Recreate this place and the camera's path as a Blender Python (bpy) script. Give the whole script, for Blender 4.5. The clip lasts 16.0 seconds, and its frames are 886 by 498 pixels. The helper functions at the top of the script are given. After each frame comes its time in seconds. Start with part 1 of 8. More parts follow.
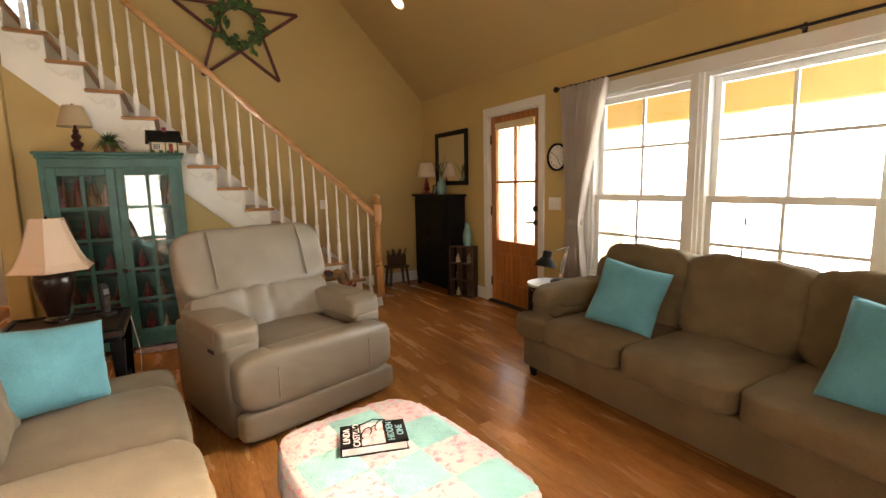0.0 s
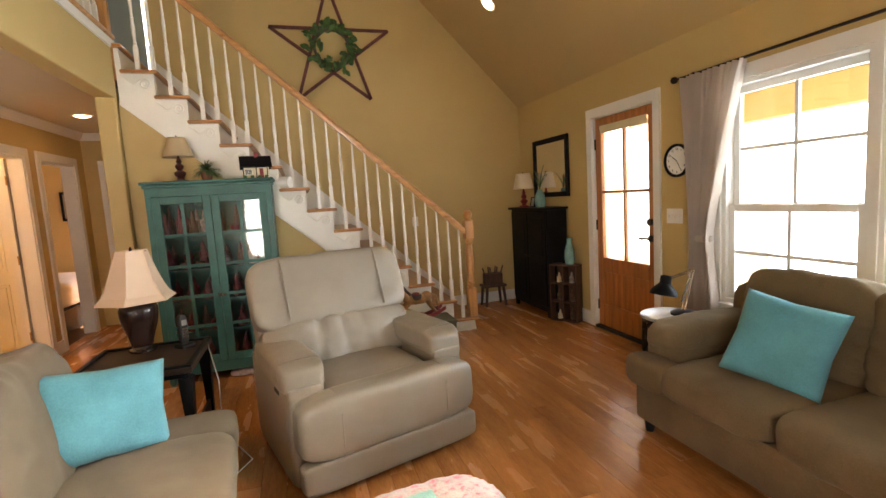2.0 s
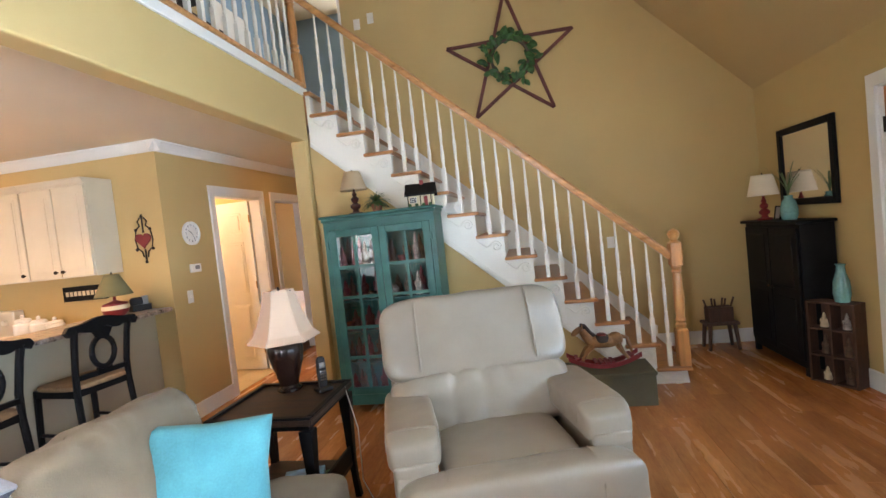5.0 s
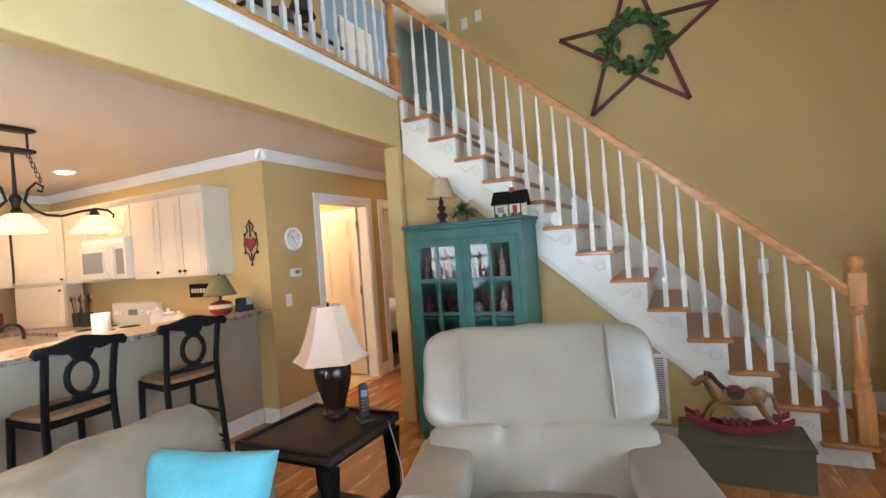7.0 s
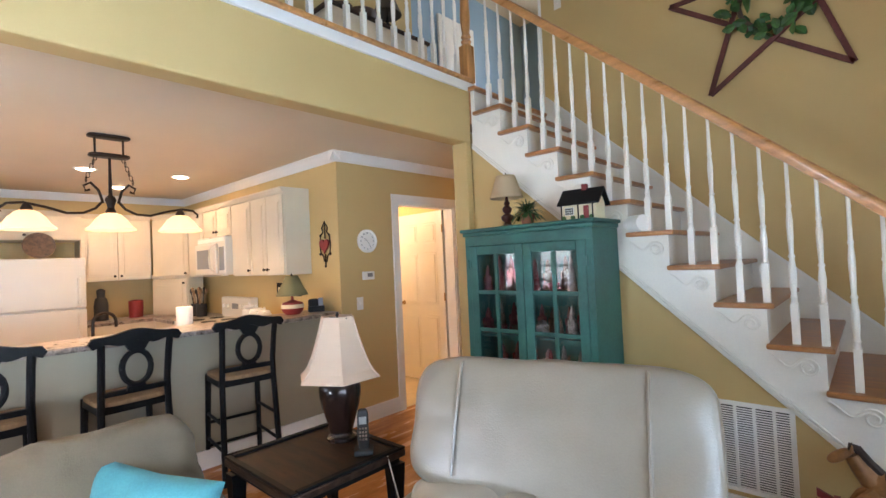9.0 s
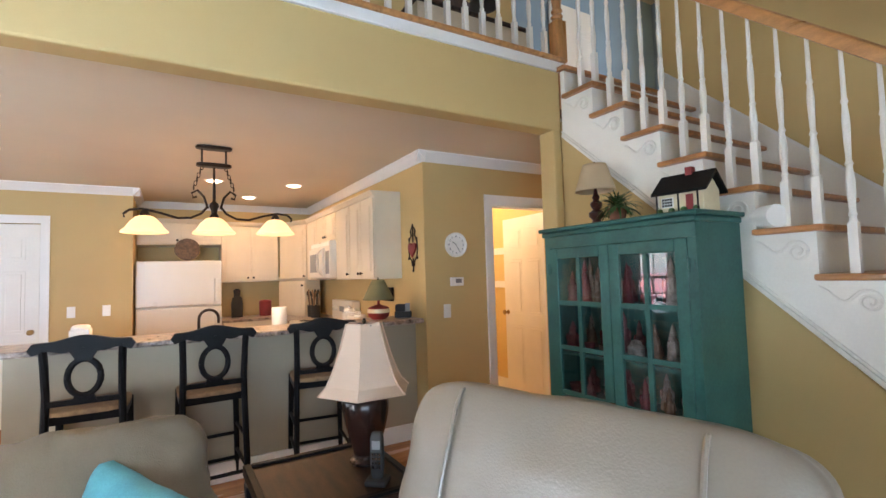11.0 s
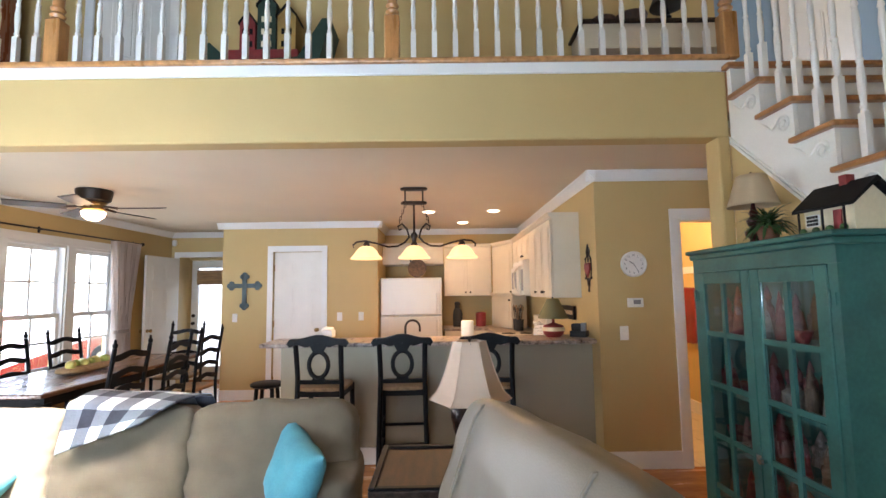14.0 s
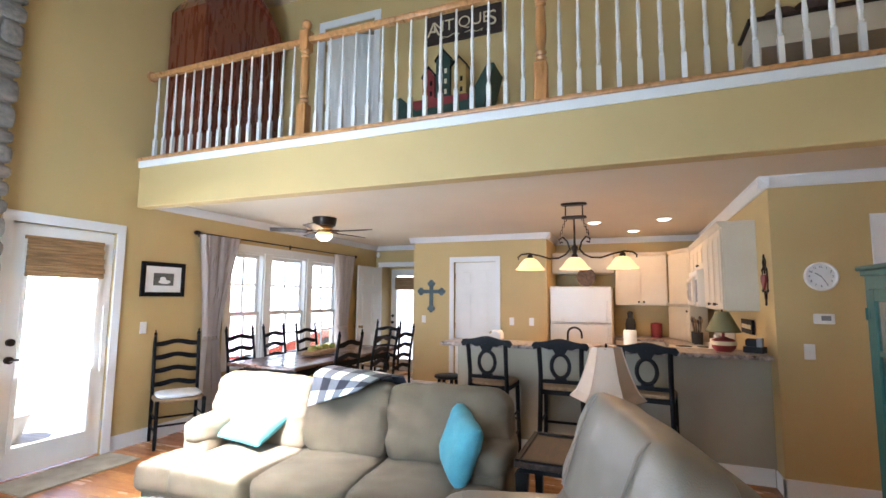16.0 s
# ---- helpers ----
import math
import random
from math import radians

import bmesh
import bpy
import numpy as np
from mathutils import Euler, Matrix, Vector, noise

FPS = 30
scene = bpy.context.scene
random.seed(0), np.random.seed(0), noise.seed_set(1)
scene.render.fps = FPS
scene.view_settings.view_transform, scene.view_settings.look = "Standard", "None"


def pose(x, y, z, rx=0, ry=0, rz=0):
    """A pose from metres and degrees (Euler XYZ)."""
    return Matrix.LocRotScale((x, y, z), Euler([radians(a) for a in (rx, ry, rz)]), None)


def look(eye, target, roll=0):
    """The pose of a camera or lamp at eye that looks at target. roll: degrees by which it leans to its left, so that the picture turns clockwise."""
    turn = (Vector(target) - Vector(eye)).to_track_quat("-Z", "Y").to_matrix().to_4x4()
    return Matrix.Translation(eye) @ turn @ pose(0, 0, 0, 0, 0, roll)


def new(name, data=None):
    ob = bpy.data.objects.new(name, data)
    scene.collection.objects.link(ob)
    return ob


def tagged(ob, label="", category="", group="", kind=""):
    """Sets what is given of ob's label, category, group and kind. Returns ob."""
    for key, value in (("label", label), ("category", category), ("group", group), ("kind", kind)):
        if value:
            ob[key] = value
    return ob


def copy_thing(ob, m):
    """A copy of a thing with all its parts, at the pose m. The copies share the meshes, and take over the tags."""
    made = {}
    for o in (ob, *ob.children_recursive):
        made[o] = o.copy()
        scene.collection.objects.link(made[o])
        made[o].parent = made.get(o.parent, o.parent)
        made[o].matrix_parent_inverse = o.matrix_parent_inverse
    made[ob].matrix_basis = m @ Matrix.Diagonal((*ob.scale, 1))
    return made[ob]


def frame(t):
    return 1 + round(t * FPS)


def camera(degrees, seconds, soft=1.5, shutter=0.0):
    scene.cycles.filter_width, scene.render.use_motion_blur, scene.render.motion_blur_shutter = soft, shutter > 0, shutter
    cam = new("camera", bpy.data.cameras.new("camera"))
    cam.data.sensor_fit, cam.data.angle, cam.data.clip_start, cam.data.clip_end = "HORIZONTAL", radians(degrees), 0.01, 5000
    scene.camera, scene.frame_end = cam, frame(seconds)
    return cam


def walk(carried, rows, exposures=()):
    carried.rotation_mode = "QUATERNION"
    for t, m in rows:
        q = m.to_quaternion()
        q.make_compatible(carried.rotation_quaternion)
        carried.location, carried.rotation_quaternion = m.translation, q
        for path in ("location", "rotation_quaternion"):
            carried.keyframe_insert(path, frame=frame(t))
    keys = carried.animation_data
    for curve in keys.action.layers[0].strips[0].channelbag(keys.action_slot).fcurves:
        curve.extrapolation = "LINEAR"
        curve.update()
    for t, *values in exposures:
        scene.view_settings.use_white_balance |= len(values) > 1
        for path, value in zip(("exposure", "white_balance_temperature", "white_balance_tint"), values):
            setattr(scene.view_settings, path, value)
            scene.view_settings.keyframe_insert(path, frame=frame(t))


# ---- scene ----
cam = camera(86.7, 16.0)
PATH = [
    (0, (-0.225, 0.274, 1.351), (0.757, 1.995, 1.074), -1.3),
    (0.5, (-0.162, 0.372, 1.361), (0.742, 2.136, 1.094), -1.7),
    (1, (-0.1, 0.46, 1.371), (0.712, 2.27, 1.118), -2.4),
    (1.5, (-0.023, 0.528, 1.378), (0.684, 2.384, 1.142), -2.9),
    (2, (0.075, 0.587, 1.396), (0.644, 2.491, 1.177), -3.5),
    (2.5, (0.169, 0.647, 1.415), (0.584, 2.593, 1.214), -4.0),
    (3, (0.252, 0.727, 1.422), (0.507, 2.703, 1.244), -4.7),
    (3.5, (0.32, 0.816, 1.435), (0.424, 2.807, 1.28), -5.2),
    (4, (0.38, 0.915, 1.449), (0.339, 2.91, 1.318), -5.7),
    (6.5, (0.749, 1.477, 1.455), (-0.013, 3.326, 1.437), -5.0),
    (7, (0.8, 1.621, 1.463), (-0.09, 3.412, 1.458), -4.3),
    (7.5, (0.886, 1.771, 1.468), (-0.137, 3.49, 1.473), -4.1),
    (8, (0.938, 1.933, 1.463), (-0.198, 3.579, 1.484), -3.6),
    (8.5, (0.983, 2.09, 1.454), (-0.261, 3.655, 1.49), -3.1),
    (9, (1.014, 2.244, 1.447), (-0.336, 3.719, 1.494), -2.6),
    (11.5, (1.039, 2.912, 1.397), (-0.758, 3.781, 1.518), -1.6),
    (12, (1.092, 3.007, 1.4), (-0.773, 3.717, 1.533), -1.5),
    (12.5, (1.172, 3.095, 1.402), (-0.747, 3.64, 1.554), -1.3),
    (13, (1.267, 3.168, 1.397), (-0.689, 3.547, 1.57), -1.1),
    (13.5, (1.362, 3.261, 1.417), (-0.619, 3.463, 1.597), -0.9),
    (14, (1.473, 3.372, 1.452), (-0.519, 3.382, 1.631), -0.8),
    (14.5, (1.596, 3.484, 1.46), (-0.386, 3.287, 1.647), -0.5),
    (15, (1.716, 3.554, 1.463), (-0.235, 3.157, 1.658), -0.3),
    (15.5, (1.832, 3.605, 1.47), (-0.072, 3.025, 1.671), 0.0),
    (16, (1.93, 3.64, 1.472), (0.083, 2.902, 1.677), 0.5),
]
walk(cam, [(t, look(eye, target, roll)) for t, eye, target, roll in PATH], exposures=[(0, 3.68, 9300, 24), (3.5, 4.25, 7000, 18), (7, 4.3, 6000, 15), (9, 4.15, 6000, 15), (12.5, 3.88, 6400, 18), (16, 3.85, 5900, 16)])

# ---- world, sun, large lights ----
world = bpy.data.worlds.new("sky_world")
scene.world = world
world.use_nodes = True
wn = world.node_tree.nodes
sky = wn.new("ShaderNodeTexSky")
sky.sky_type, sky.sun_disc = "NISHITA", False
sky.sun_elevation, sky.sun_rotation = radians(55), radians(90)
wn["Background"].inputs["Strength"].default_value = 0.06
world.node_tree.links.new(sky.outputs["Color"], wn["Background"].inputs["Color"])


def lamp(name, kind, m, power, color=(1, 1, 1), size=0.1, size_y=None, angle=None):
    d = bpy.data.lights.new(name, kind)
    d.energy, d.color = power, color
    if kind == "AREA":
        d.size = size
        if size_y:
            d.shape, d.size_y = "RECTANGLE", size_y
    elif kind == "SUN":
        d.angle = radians(angle)
    else:
        d.shadow_soft_size = size
    ob = new(name, d)
    ob.matrix_world = m
    return ob


lamp("sun", "SUN", look((0, 0, 0), (-0.573, 0, -0.819)), 2.5, (1, 0.95, 0.86), angle=0.5)
DAY = (0.86, 0.94, 1.0)
for y, watts in ((0.60, 8.5), (1.68, 7.0), (2.70, 3.5)):
    lamp("window_daylight", "AREA", look((3.50, y, 1.20), (0.3, y - 1.1, 2.35)), watts, (0.58, 0.81, 1.0), 0.9, 1.35)
lamp("front_door_daylight", "AREA", look((3.12, 4.2, 1.35), (0, 4.2, 2.0)), 0.4, DAY, 0.66, 1.25)
lamp("dining_daylight", "AREA", look((-3.7, -1.25, 1.35), (-3.4, 3, 3.2)), 3.2, DAY, 2.4, 1.4)
lamp("back_door_daylight", "AREA", look((-0.68, -1.2, 1.1), (-0.68, 3, 4.2)), 5.6, DAY, 0.6, 1.6)
lamp("hall_door_daylight", "AREA", look((-6.86, -0.61, 1.08), (-5, -0.61, 1.0)), 0.64, DAY, 0.6, 1.75)
lamp("bedroom_daylight", "AREA", look((-5.4, 8.0, 1.5), (-3, 7.2, 1.0)), 0.8, DAY, 0.8, 1.2)
# Added fill lamp that brightens the blue upper hall; no window is seen there.
lamp("upper_hall_fill", "AREA", look((-1.68, 9.3, 4.2), (-2.6, 6, 3.9)), 3, DAY, 0.55, 1.2)

# ---- helpers of the place ----
WHITE = (0.80, 0.78, 0.74)


def B():
    return bmesh.new()


def box(bm, x0, y0, z0, x1, y1, z1, m=None):
    r = bmesh.ops.create_cube(bm, size=1)
    t = Matrix.Translation(((x0 + x1) / 2, (y0 + y1) / 2, (z0 + z1) / 2)) @ Matrix.Diagonal((abs(x1 - x0), abs(y1 - y0), abs(z1 - z0), 1))
    bmesh.ops.transform(bm, matrix=(m @ t if m else t), verts=r["verts"])
    return r["verts"]


def bevel(bm, w, seg=2):
    bmesh.ops.bevel(bm, geom=list(bm.edges), offset=w, segments=seg, affect="EDGES", profile=0.5, clamp_overlap=True)
    return bm


def rod(bm, a, b, r0, r1=None, seg=10):
    a, b = Vector(a), Vector(b)
    d = b - a
    m = Matrix.Translation((a + b) / 2) @ d.to_track_quat("Z", "Y").to_matrix().to_4x4()
    r = bmesh.ops.create_cone(bm, cap_ends=True, segments=seg, radius1=r0, radius2=r0 if r1 is None else r1, depth=d.length, matrix=m)
    return r["verts"]


def lathe(bm, x, y, z, prof, seg=16, m=None):
    """prof: rows (radius, height) from the bottom up."""
    rings = []
    for r, h in prof:
        rings.append([bm.verts.new((x + r * math.cos(2 * math.pi * i / seg), y + r * math.sin(2 * math.pi * i / seg), z + h)) for i in range(seg)])
    for p, q in zip(rings, rings[1:]):
        for i in range(seg):
            bm.faces.new((p[i], p[(i + 1) % seg], q[(i + 1) % seg], q[i]))
    if prof[0][0] > 1e-4:
        bm.faces.new(rings[0][::-1])
    if prof[-1][0] > 1e-4:
        bm.faces.new(rings[-1])
    if m:
        bmesh.ops.transform(bm, matrix=m, verts=[v for ring in rings for v in ring])
    return bm


def tube(bm, pts, r, seg=8, taper=1.0):
    rings, n = [], len(pts)
    pts = [Vector(p) for p in pts]
    up = Vector((0.13, 0.21, 0.97))
    for i, p in enumerate(pts):
        d = (pts[min(i + 1, n - 1)] - pts[max(i - 1, 0)]).normalized()
        u = d.cross(up)
        u = u.normalized() if u.length > 1e-4 else Vector((1, 0, 0))
        w = d.cross(u)
        k = r * (1 + (taper - 1) * i / max(1, n - 1))
        rings.append([bm.verts.new(p + k * (u * math.cos(2 * math.pi * j / seg) + w * math.sin(2 * math.pi * j / seg))) for j in range(seg)])
    for p, q in zip(rings, rings[1:]):
        for i in range(seg):
            bm.faces.new((p[i], p[(i + 1) % seg], q[(i + 1) % seg], q[i]))
    bm.faces.new(rings[0][::-1]), bm.faces.new(rings[-1])
    return bm


def prism(bm, pts, a, b, axis="y"):
    """Extrude a polygon (pairs) from a to b along axis; the pairs lie on the two other axes in order."""
    def at(p, d):
        return {"y": (p[0], d, p[1]), "x": (d, p[0], p[1]), "z": (p[0], p[1], d)}[axis]
    lo, hi = [bm.verts.new(at(p, a)) for p in pts], [bm.verts.new(at(p, b)) for p in pts]
    n = len(pts)
    bm.faces.new(lo[::-1]), bm.faces.new(hi)
    for i in range(n):
        bm.faces.new((lo[i], lo[(i + 1) % n], hi[(i + 1) % n], hi[i]))
    bmesh.ops.recalc_face_normals(bm, faces=bm.faces)
    return bm


def soft(bm, c, s, k=5.0, n=10, puff=0.0, wrinkle=0.0, seed=0, freq=3.0, m=None):
    """A cushion: a rounded box of half sizes s about c; puff swells the middle, wrinkle creases it."""
    t = bmesh.new()
    bmesh.ops.create_cube(t, size=2)
    bmesh.ops.subdivide_edges(t, edges=t.edges, cuts=n, use_grid_fill=True)
    made = {}
    for v in t.verts:
        p = v.co.copy()
        q = (abs(p.x) ** k + abs(p.y) ** k + abs(p.z) ** k) ** (1 / k)
        p = p / q
        f = 1 + puff * max(0, 1 - p.x * p.x) * max(0, 1 - p.y * p.y)
        w = Vector((c[0] + p.x * s[0], c[1] + p.y * s[1], c[2] + p.z * s[2] * f))
        if wrinkle:
            d = noise.noise(Vector((p.x * s[0], p.y * s[1], p.z * s[2])) * freq * 6 + Vector((seed * 7.1, 0, 0)))
            d2 = 1 - abs(noise.noise(Vector((p.x * s[0] * 2.2, p.y * s[1] * 5, p.z * s[2] * 3)) * freq + Vector((0, seed * 3.3, 0))))
            w += Vector(p).normalized() * wrinkle * (0.5 * d + d2 - 0.7)
        made[v] = bm.verts.new(m @ w if m else w)
    for f in t.faces:
        bm.faces.new([made[v] for v in f.verts])
    t.free()
    return bm


def pillow_mesh(bm, w, h, d, n=18, seed=0):
    """A thrown pillow that stands in the x-z plane, its middle at the origin."""
    for side in (1, -1):
        g = []
        for i in range(n + 1):
            row = []
            for j in range(n + 1):
                u, v = 2 * i / n - 1, 2 * j / n - 1
                e = max(0, (1 - u ** 4)) ** 0.5 * max(0, (1 - v ** 4)) ** 0.5
                pin = 1 - 0.07 * (1 - abs(v)) * abs(u) ** 3
                pin2 = 1 - 0.07 * (1 - abs(u)) * abs(v) ** 3
                q = noise.noise(Vector((u * 1.7 + seed, v * 1.7, side))) * 0.16 + 0.06 * noise.noise(Vector((u * 5 + seed, v * 5, 2)))
                row.append(bm.verts.new((u * w * pin, side * d * e * (0.92 + q), v * h * pin2)))
            g.append(row)
        for i in range(n):
            for j in range(n):
                bm.faces.new((g[i][j], g[i + 1][j], g[i + 1][j + 1], g[i][j + 1]))
    bmesh.ops.remove_doubles(bm, verts=bm.verts, dist=0.0005)
    bmesh.ops.recalc_face_normals(bm, faces=bm.faces)
    return bm


def curtain_mesh(bm, length, height, gather, tie, n=90, rows=26, depth=0.035, folds=11, seed=0):
    """Cloth along x from 0 to length, from z 0 up to height, gathered to the fraction gather at the height tie."""
    g = []
    for j in range(rows + 1):
        z = height * j / rows
        if tie is None:
            f, cx = 1.0, 0.0
        else:
            a = (z - tie) / (height - tie) if z > tie else (tie - z) / tie * 0.62
            f = gather + (1 - gather) * min(1, a) ** 1.25
            cx = (1 - f) * length * 0.30
        row = []
        for i in range(n + 1):
            u = i / n
            ph = u * folds * 2 * math.pi + 0.8 * math.sin(3 * u + seed) + 0.35 * math.sin(z * 2.1 + seed)
            row.append(bm.verts.new((cx + u * length * f, depth * (0.75 * math.sin(ph) + 0.25 * math.sin(2.3 * ph + z)), z)))
        g.append(row)
    for j in range(rows):
        for i in range(n):
            bm.faces.new((g[j][i], g[j][i + 1], g[j + 1][i + 1], g[j + 1][i]))
    return bm


def mesh_of(bm, mats, smooth=False, name="mesh", angle=None):
    me = bpy.data.meshes.new(name)
    bmesh.ops.recalc_face_normals(bm, faces=bm.faces)
    bm.to_mesh(me)
    bm.free()
    for mt in mats if isinstance(mats, (list, tuple)) else [mats]:
        me.materials.append(mt)
    if smooth:
        me.shade_smooth()
        if angle:
            me.set_sharp_from_angle(angle=radians(angle))
    return me


def thing(name, label, category, m=None, group="", kind=""):
    ob = new(name)
    ob.empty_display_size = 0.1
    if m is not None:
        ob.matrix_world = m
    return tagged(ob, label, category, group, kind)


def part(name, bm, material, parent, label="", smooth=False, m=None, angle=40):
    ob = new(name, mesh_of(bm, material, smooth, name, angle if smooth else None))
    ob.parent = parent
    if m is not None:
        ob.matrix_local = m
    if label:
        ob["label"] = label
    return ob


def solid(name, bm, material, label, category, m=None, smooth=False, group="", kind="", angle=40):
    ob = new(name, mesh_of(bm, material, smooth, name, angle if smooth else None))
    if m is not None:
        ob.matrix_world = m
    return tagged(ob, label, category, group, kind)


def structure(name, bm, material, label, smooth=False):
    return solid(name, bm, material, label, name.split("_")[0], kind="structure", smooth=smooth)


# ---- materials ----
def mat(name, col, rough=0.6, var=0.12, scale=5.0, fine=70.0, bump=0.08, metal=0.0, coat=0.0, sheen=0.0, rnd=0.0, stretch=(1, 1, 1), hue=None, spec=0.5, island=False):
    mt = bpy.data.materials.new(name)
    mt.use_nodes = True
    nt = mt.node_tree
    ns, ln = nt.nodes, nt.links
    p = ns["Principled BSDF"]
    co = ns.new("ShaderNodeTexCoord")
    mp = ns.new("ShaderNodeMapping")
    mp.inputs["Scale"].default_value = stretch
    ln.new(co.outputs["Object"], mp.inputs["Vector"])
    n1, n2 = ns.new("ShaderNodeTexNoise"), ns.new("ShaderNodeTexNoise")
    for nd, sc, de in ((n1, scale, 4), (n2, fine, 3)):
        nd.inputs["Scale"].default_value, nd.inputs["Detail"].default_value = sc, de
        ln.new(mp.outputs["Vector"], nd.inputs["Vector"])
    if rnd:
        info = ns.new("ShaderNodeNewGeometry" if island else "ShaderNodeObjectInfo")
        rout = info.outputs["Random Per Island" if island else "Random"]
        off = ns.new("ShaderNodeVectorMath")
        off.operation = "ADD"
        sc = ns.new("ShaderNodeVectorMath")
        sc.operation = "SCALE"
        sc.inputs[0].default_value, = ((31.0, 17.0, 11.0),)
        ln.new(rout, sc.inputs["Scale"])
        ln.new(mp.outputs["Vector"], off.inputs[0])
        ln.new(sc.outputs["Vector"], off.inputs[1])
        ln.new(off.outputs["Vector"], n1.inputs["Vector"])
        ln.new(off.outputs["Vector"], n2.inputs["Vector"])
    add = ns.new("ShaderNodeMath")
    add.operation = "MULTIPLY_ADD"
    add.inputs[1].default_value = 0.4
    ln.new(n2.outputs["Fac"], add.inputs[0])
    ln.new(n1.outputs["Fac"], add.inputs[2])
    rm = ns.new("ShaderNodeMapRange")
    rm.inputs["From Min"].default_value, rm.inputs["From Max"].default_value = 0.5, 0.9
    ln.new(add.outputs[0], rm.inputs["Value"])
    mix = ns.new("ShaderNodeMix")
    mix.data_type = "RGBA"
    dark = [c * (1 - var) for c in col]
    lite = [min(1, c * (1 + var)) for c in (hue or col)]
    mix.inputs["A"].default_value, mix.inputs["B"].default_value = (*dark, 1), (*lite, 1)
    ln.new(rm.outputs["Result"], mix.inputs["Factor"])
    out = mix.outputs["Result"]
    if rnd:
        hs = ns.new("ShaderNodeHueSaturation")
        mr = ns.new("ShaderNodeMapRange")
        mr.inputs["To Min"].default_value, mr.inputs["To Max"].default_value = 1 - rnd, 1 + rnd
        ln.new(rout, mr.inputs["Value"])
        ln.new(mr.outputs["Result"], hs.inputs["Value"])
        ln.new(out, hs.inputs["Color"])
        out = hs.outputs["Color"]
    ln.new(out, p.inputs["Base Color"])
    rr = ns.new("ShaderNodeMapRange")
    rr.inputs["To Min"].default_value, rr.inputs["To Max"].default_value = max(0.02, rough - 0.08), min(1, rough + 0.08)
    ln.new(n1.outputs["Fac"], rr.inputs["Value"])
    ln.new(rr.outputs["Result"], p.inputs["Roughness"])
    p.inputs["Metallic"].default_value = metal
    p.inputs["Coat Weight"].default_value = coat
    p.inputs["Sheen Weight"].default_value = sheen
    p.inputs["Specular IOR Level"].default_value = spec
    if bump:
        bp = ns.new("ShaderNodeBump")
        bp.inputs["Strength"].default_value, bp.inputs["Distance"].default_value = bump, 0.01
        ln.new(n2.outputs["Fac"], bp.inputs["Height"])
        ln.new(bp.outputs["Normal"], p.inputs["Normal"])
    return mt


def glow(name, col, strength):
    mt = bpy.data.materials.new(name)
    mt.use_nodes = True
    p = mt.node_tree.nodes["Principled BSDF"]
    p.inputs["Base Color"].default_value = (*col, 1)
    p.inputs["Emission Color"].default_value = (*col, 1)
    p.inputs["Emission Strength"].default_value = strength
    return mt


def clear(name, rough=0.0, tint=(1, 1, 1)):
    mt = bpy.data.materials.new(name)
    mt.use_nodes = True
    p = mt.node_tree.nodes["Principled BSDF"]
    p.inputs["Base Color"].default_value = (*tint, 1)
    p.inputs["Transmission Weight"].default_value = 1
    p.inputs["Roughness"].default_value = rough
    p.inputs["IOR"].default_value = 1.45
    return mt


M_WALL = mat("wall_paint", (0.55, 0.395, 0.165), 0.62, 0.035, 1.6, 220, 0.05)
M_WALLB = mat("blue_paint", (0.25, 0.36, 0.47), 0.6, 0.04, 2, 200, 0.05)
M_BARP = mat("bar_paint", (0.36, 0.315, 0.23), 0.6, 0.04, 2, 200, 0.05)
M_BATH = mat("bath_paint", (0.68, 0.50, 0.20), 0.6, 0.04, 2, 200, 0.05)
M_CEIL = mat("ceiling_paint", (0.72, 0.63, 0.48), 0.8, 0.03, 1.5, 150, 0.06)
M_SLOPE = mat("slope_paint", (0.55, 0.395, 0.18), 0.75, 0.03, 1.2, 180, 0.06)
M_TRIM = mat("white_trim", (0.80, 0.79, 0.76), 0.38, 0.03, 3, 90, 0.03)
M_STAIRW = mat("stair_white", (0.80, 0.77, 0.70), 0.4, 0.05, 3, 90, 0.04)
M_DOORW = mat("white_door_paint", (0.80, 0.77, 0.71), 0.4, 0.04, 3, 90, 0.03)
M_CABW = mat("cream_cabinet", (0.64, 0.56, 0.42), 0.42, 0.04, 4, 90, 0.03)
M_APPL = mat("appliance_white", (0.68, 0.63, 0.53), 0.3, 0.02, 4, 120, 0.02)
M_FLOOR = mat("laminate_oak", (0.43, 0.172, 0.054), 0.26, 0.24, 1.6, 20, 0.02, rnd=0.14, stretch=(4.5, 0.8, 1), hue=(0.47, 0.20, 0.068), coat=0.08)
M_FLOORJ = mat("laminate_oak_far", (0.43, 0.172, 0.054), 0.26, 0.24, 1.6, 20, 0.02, rnd=0.14, stretch=(4.5, 0.8, 1), hue=(0.47, 0.20, 0.068), coat=0.08, island=True)
M_SUB = mat("floor_joint", (0.12, 0.06, 0.03), 0.7, 0.1)
M_TREAD = mat("tread_oak", (0.42, 0.185, 0.065), 0.32, 0.28, 3, 40, 0.03, stretch=(1.2, 10, 8), coat=0.2)
M_RAIL = mat("honey_oak", (0.50, 0.24, 0.085), 0.3, 0.26, 3, 40, 0.03, stretch=(2, 9, 9), coat=0.25)
M_NEWEL = mat("newel_oak", (0.50, 0.235, 0.08), 0.3, 0.26, 3, 40, 0.03, stretch=(9, 9, 1.2), coat=0.25)
M_BALW = mat("baluster_white", (0.80, 0.77, 0.70), 0.4, 0.03, 4, 60, 0.02)
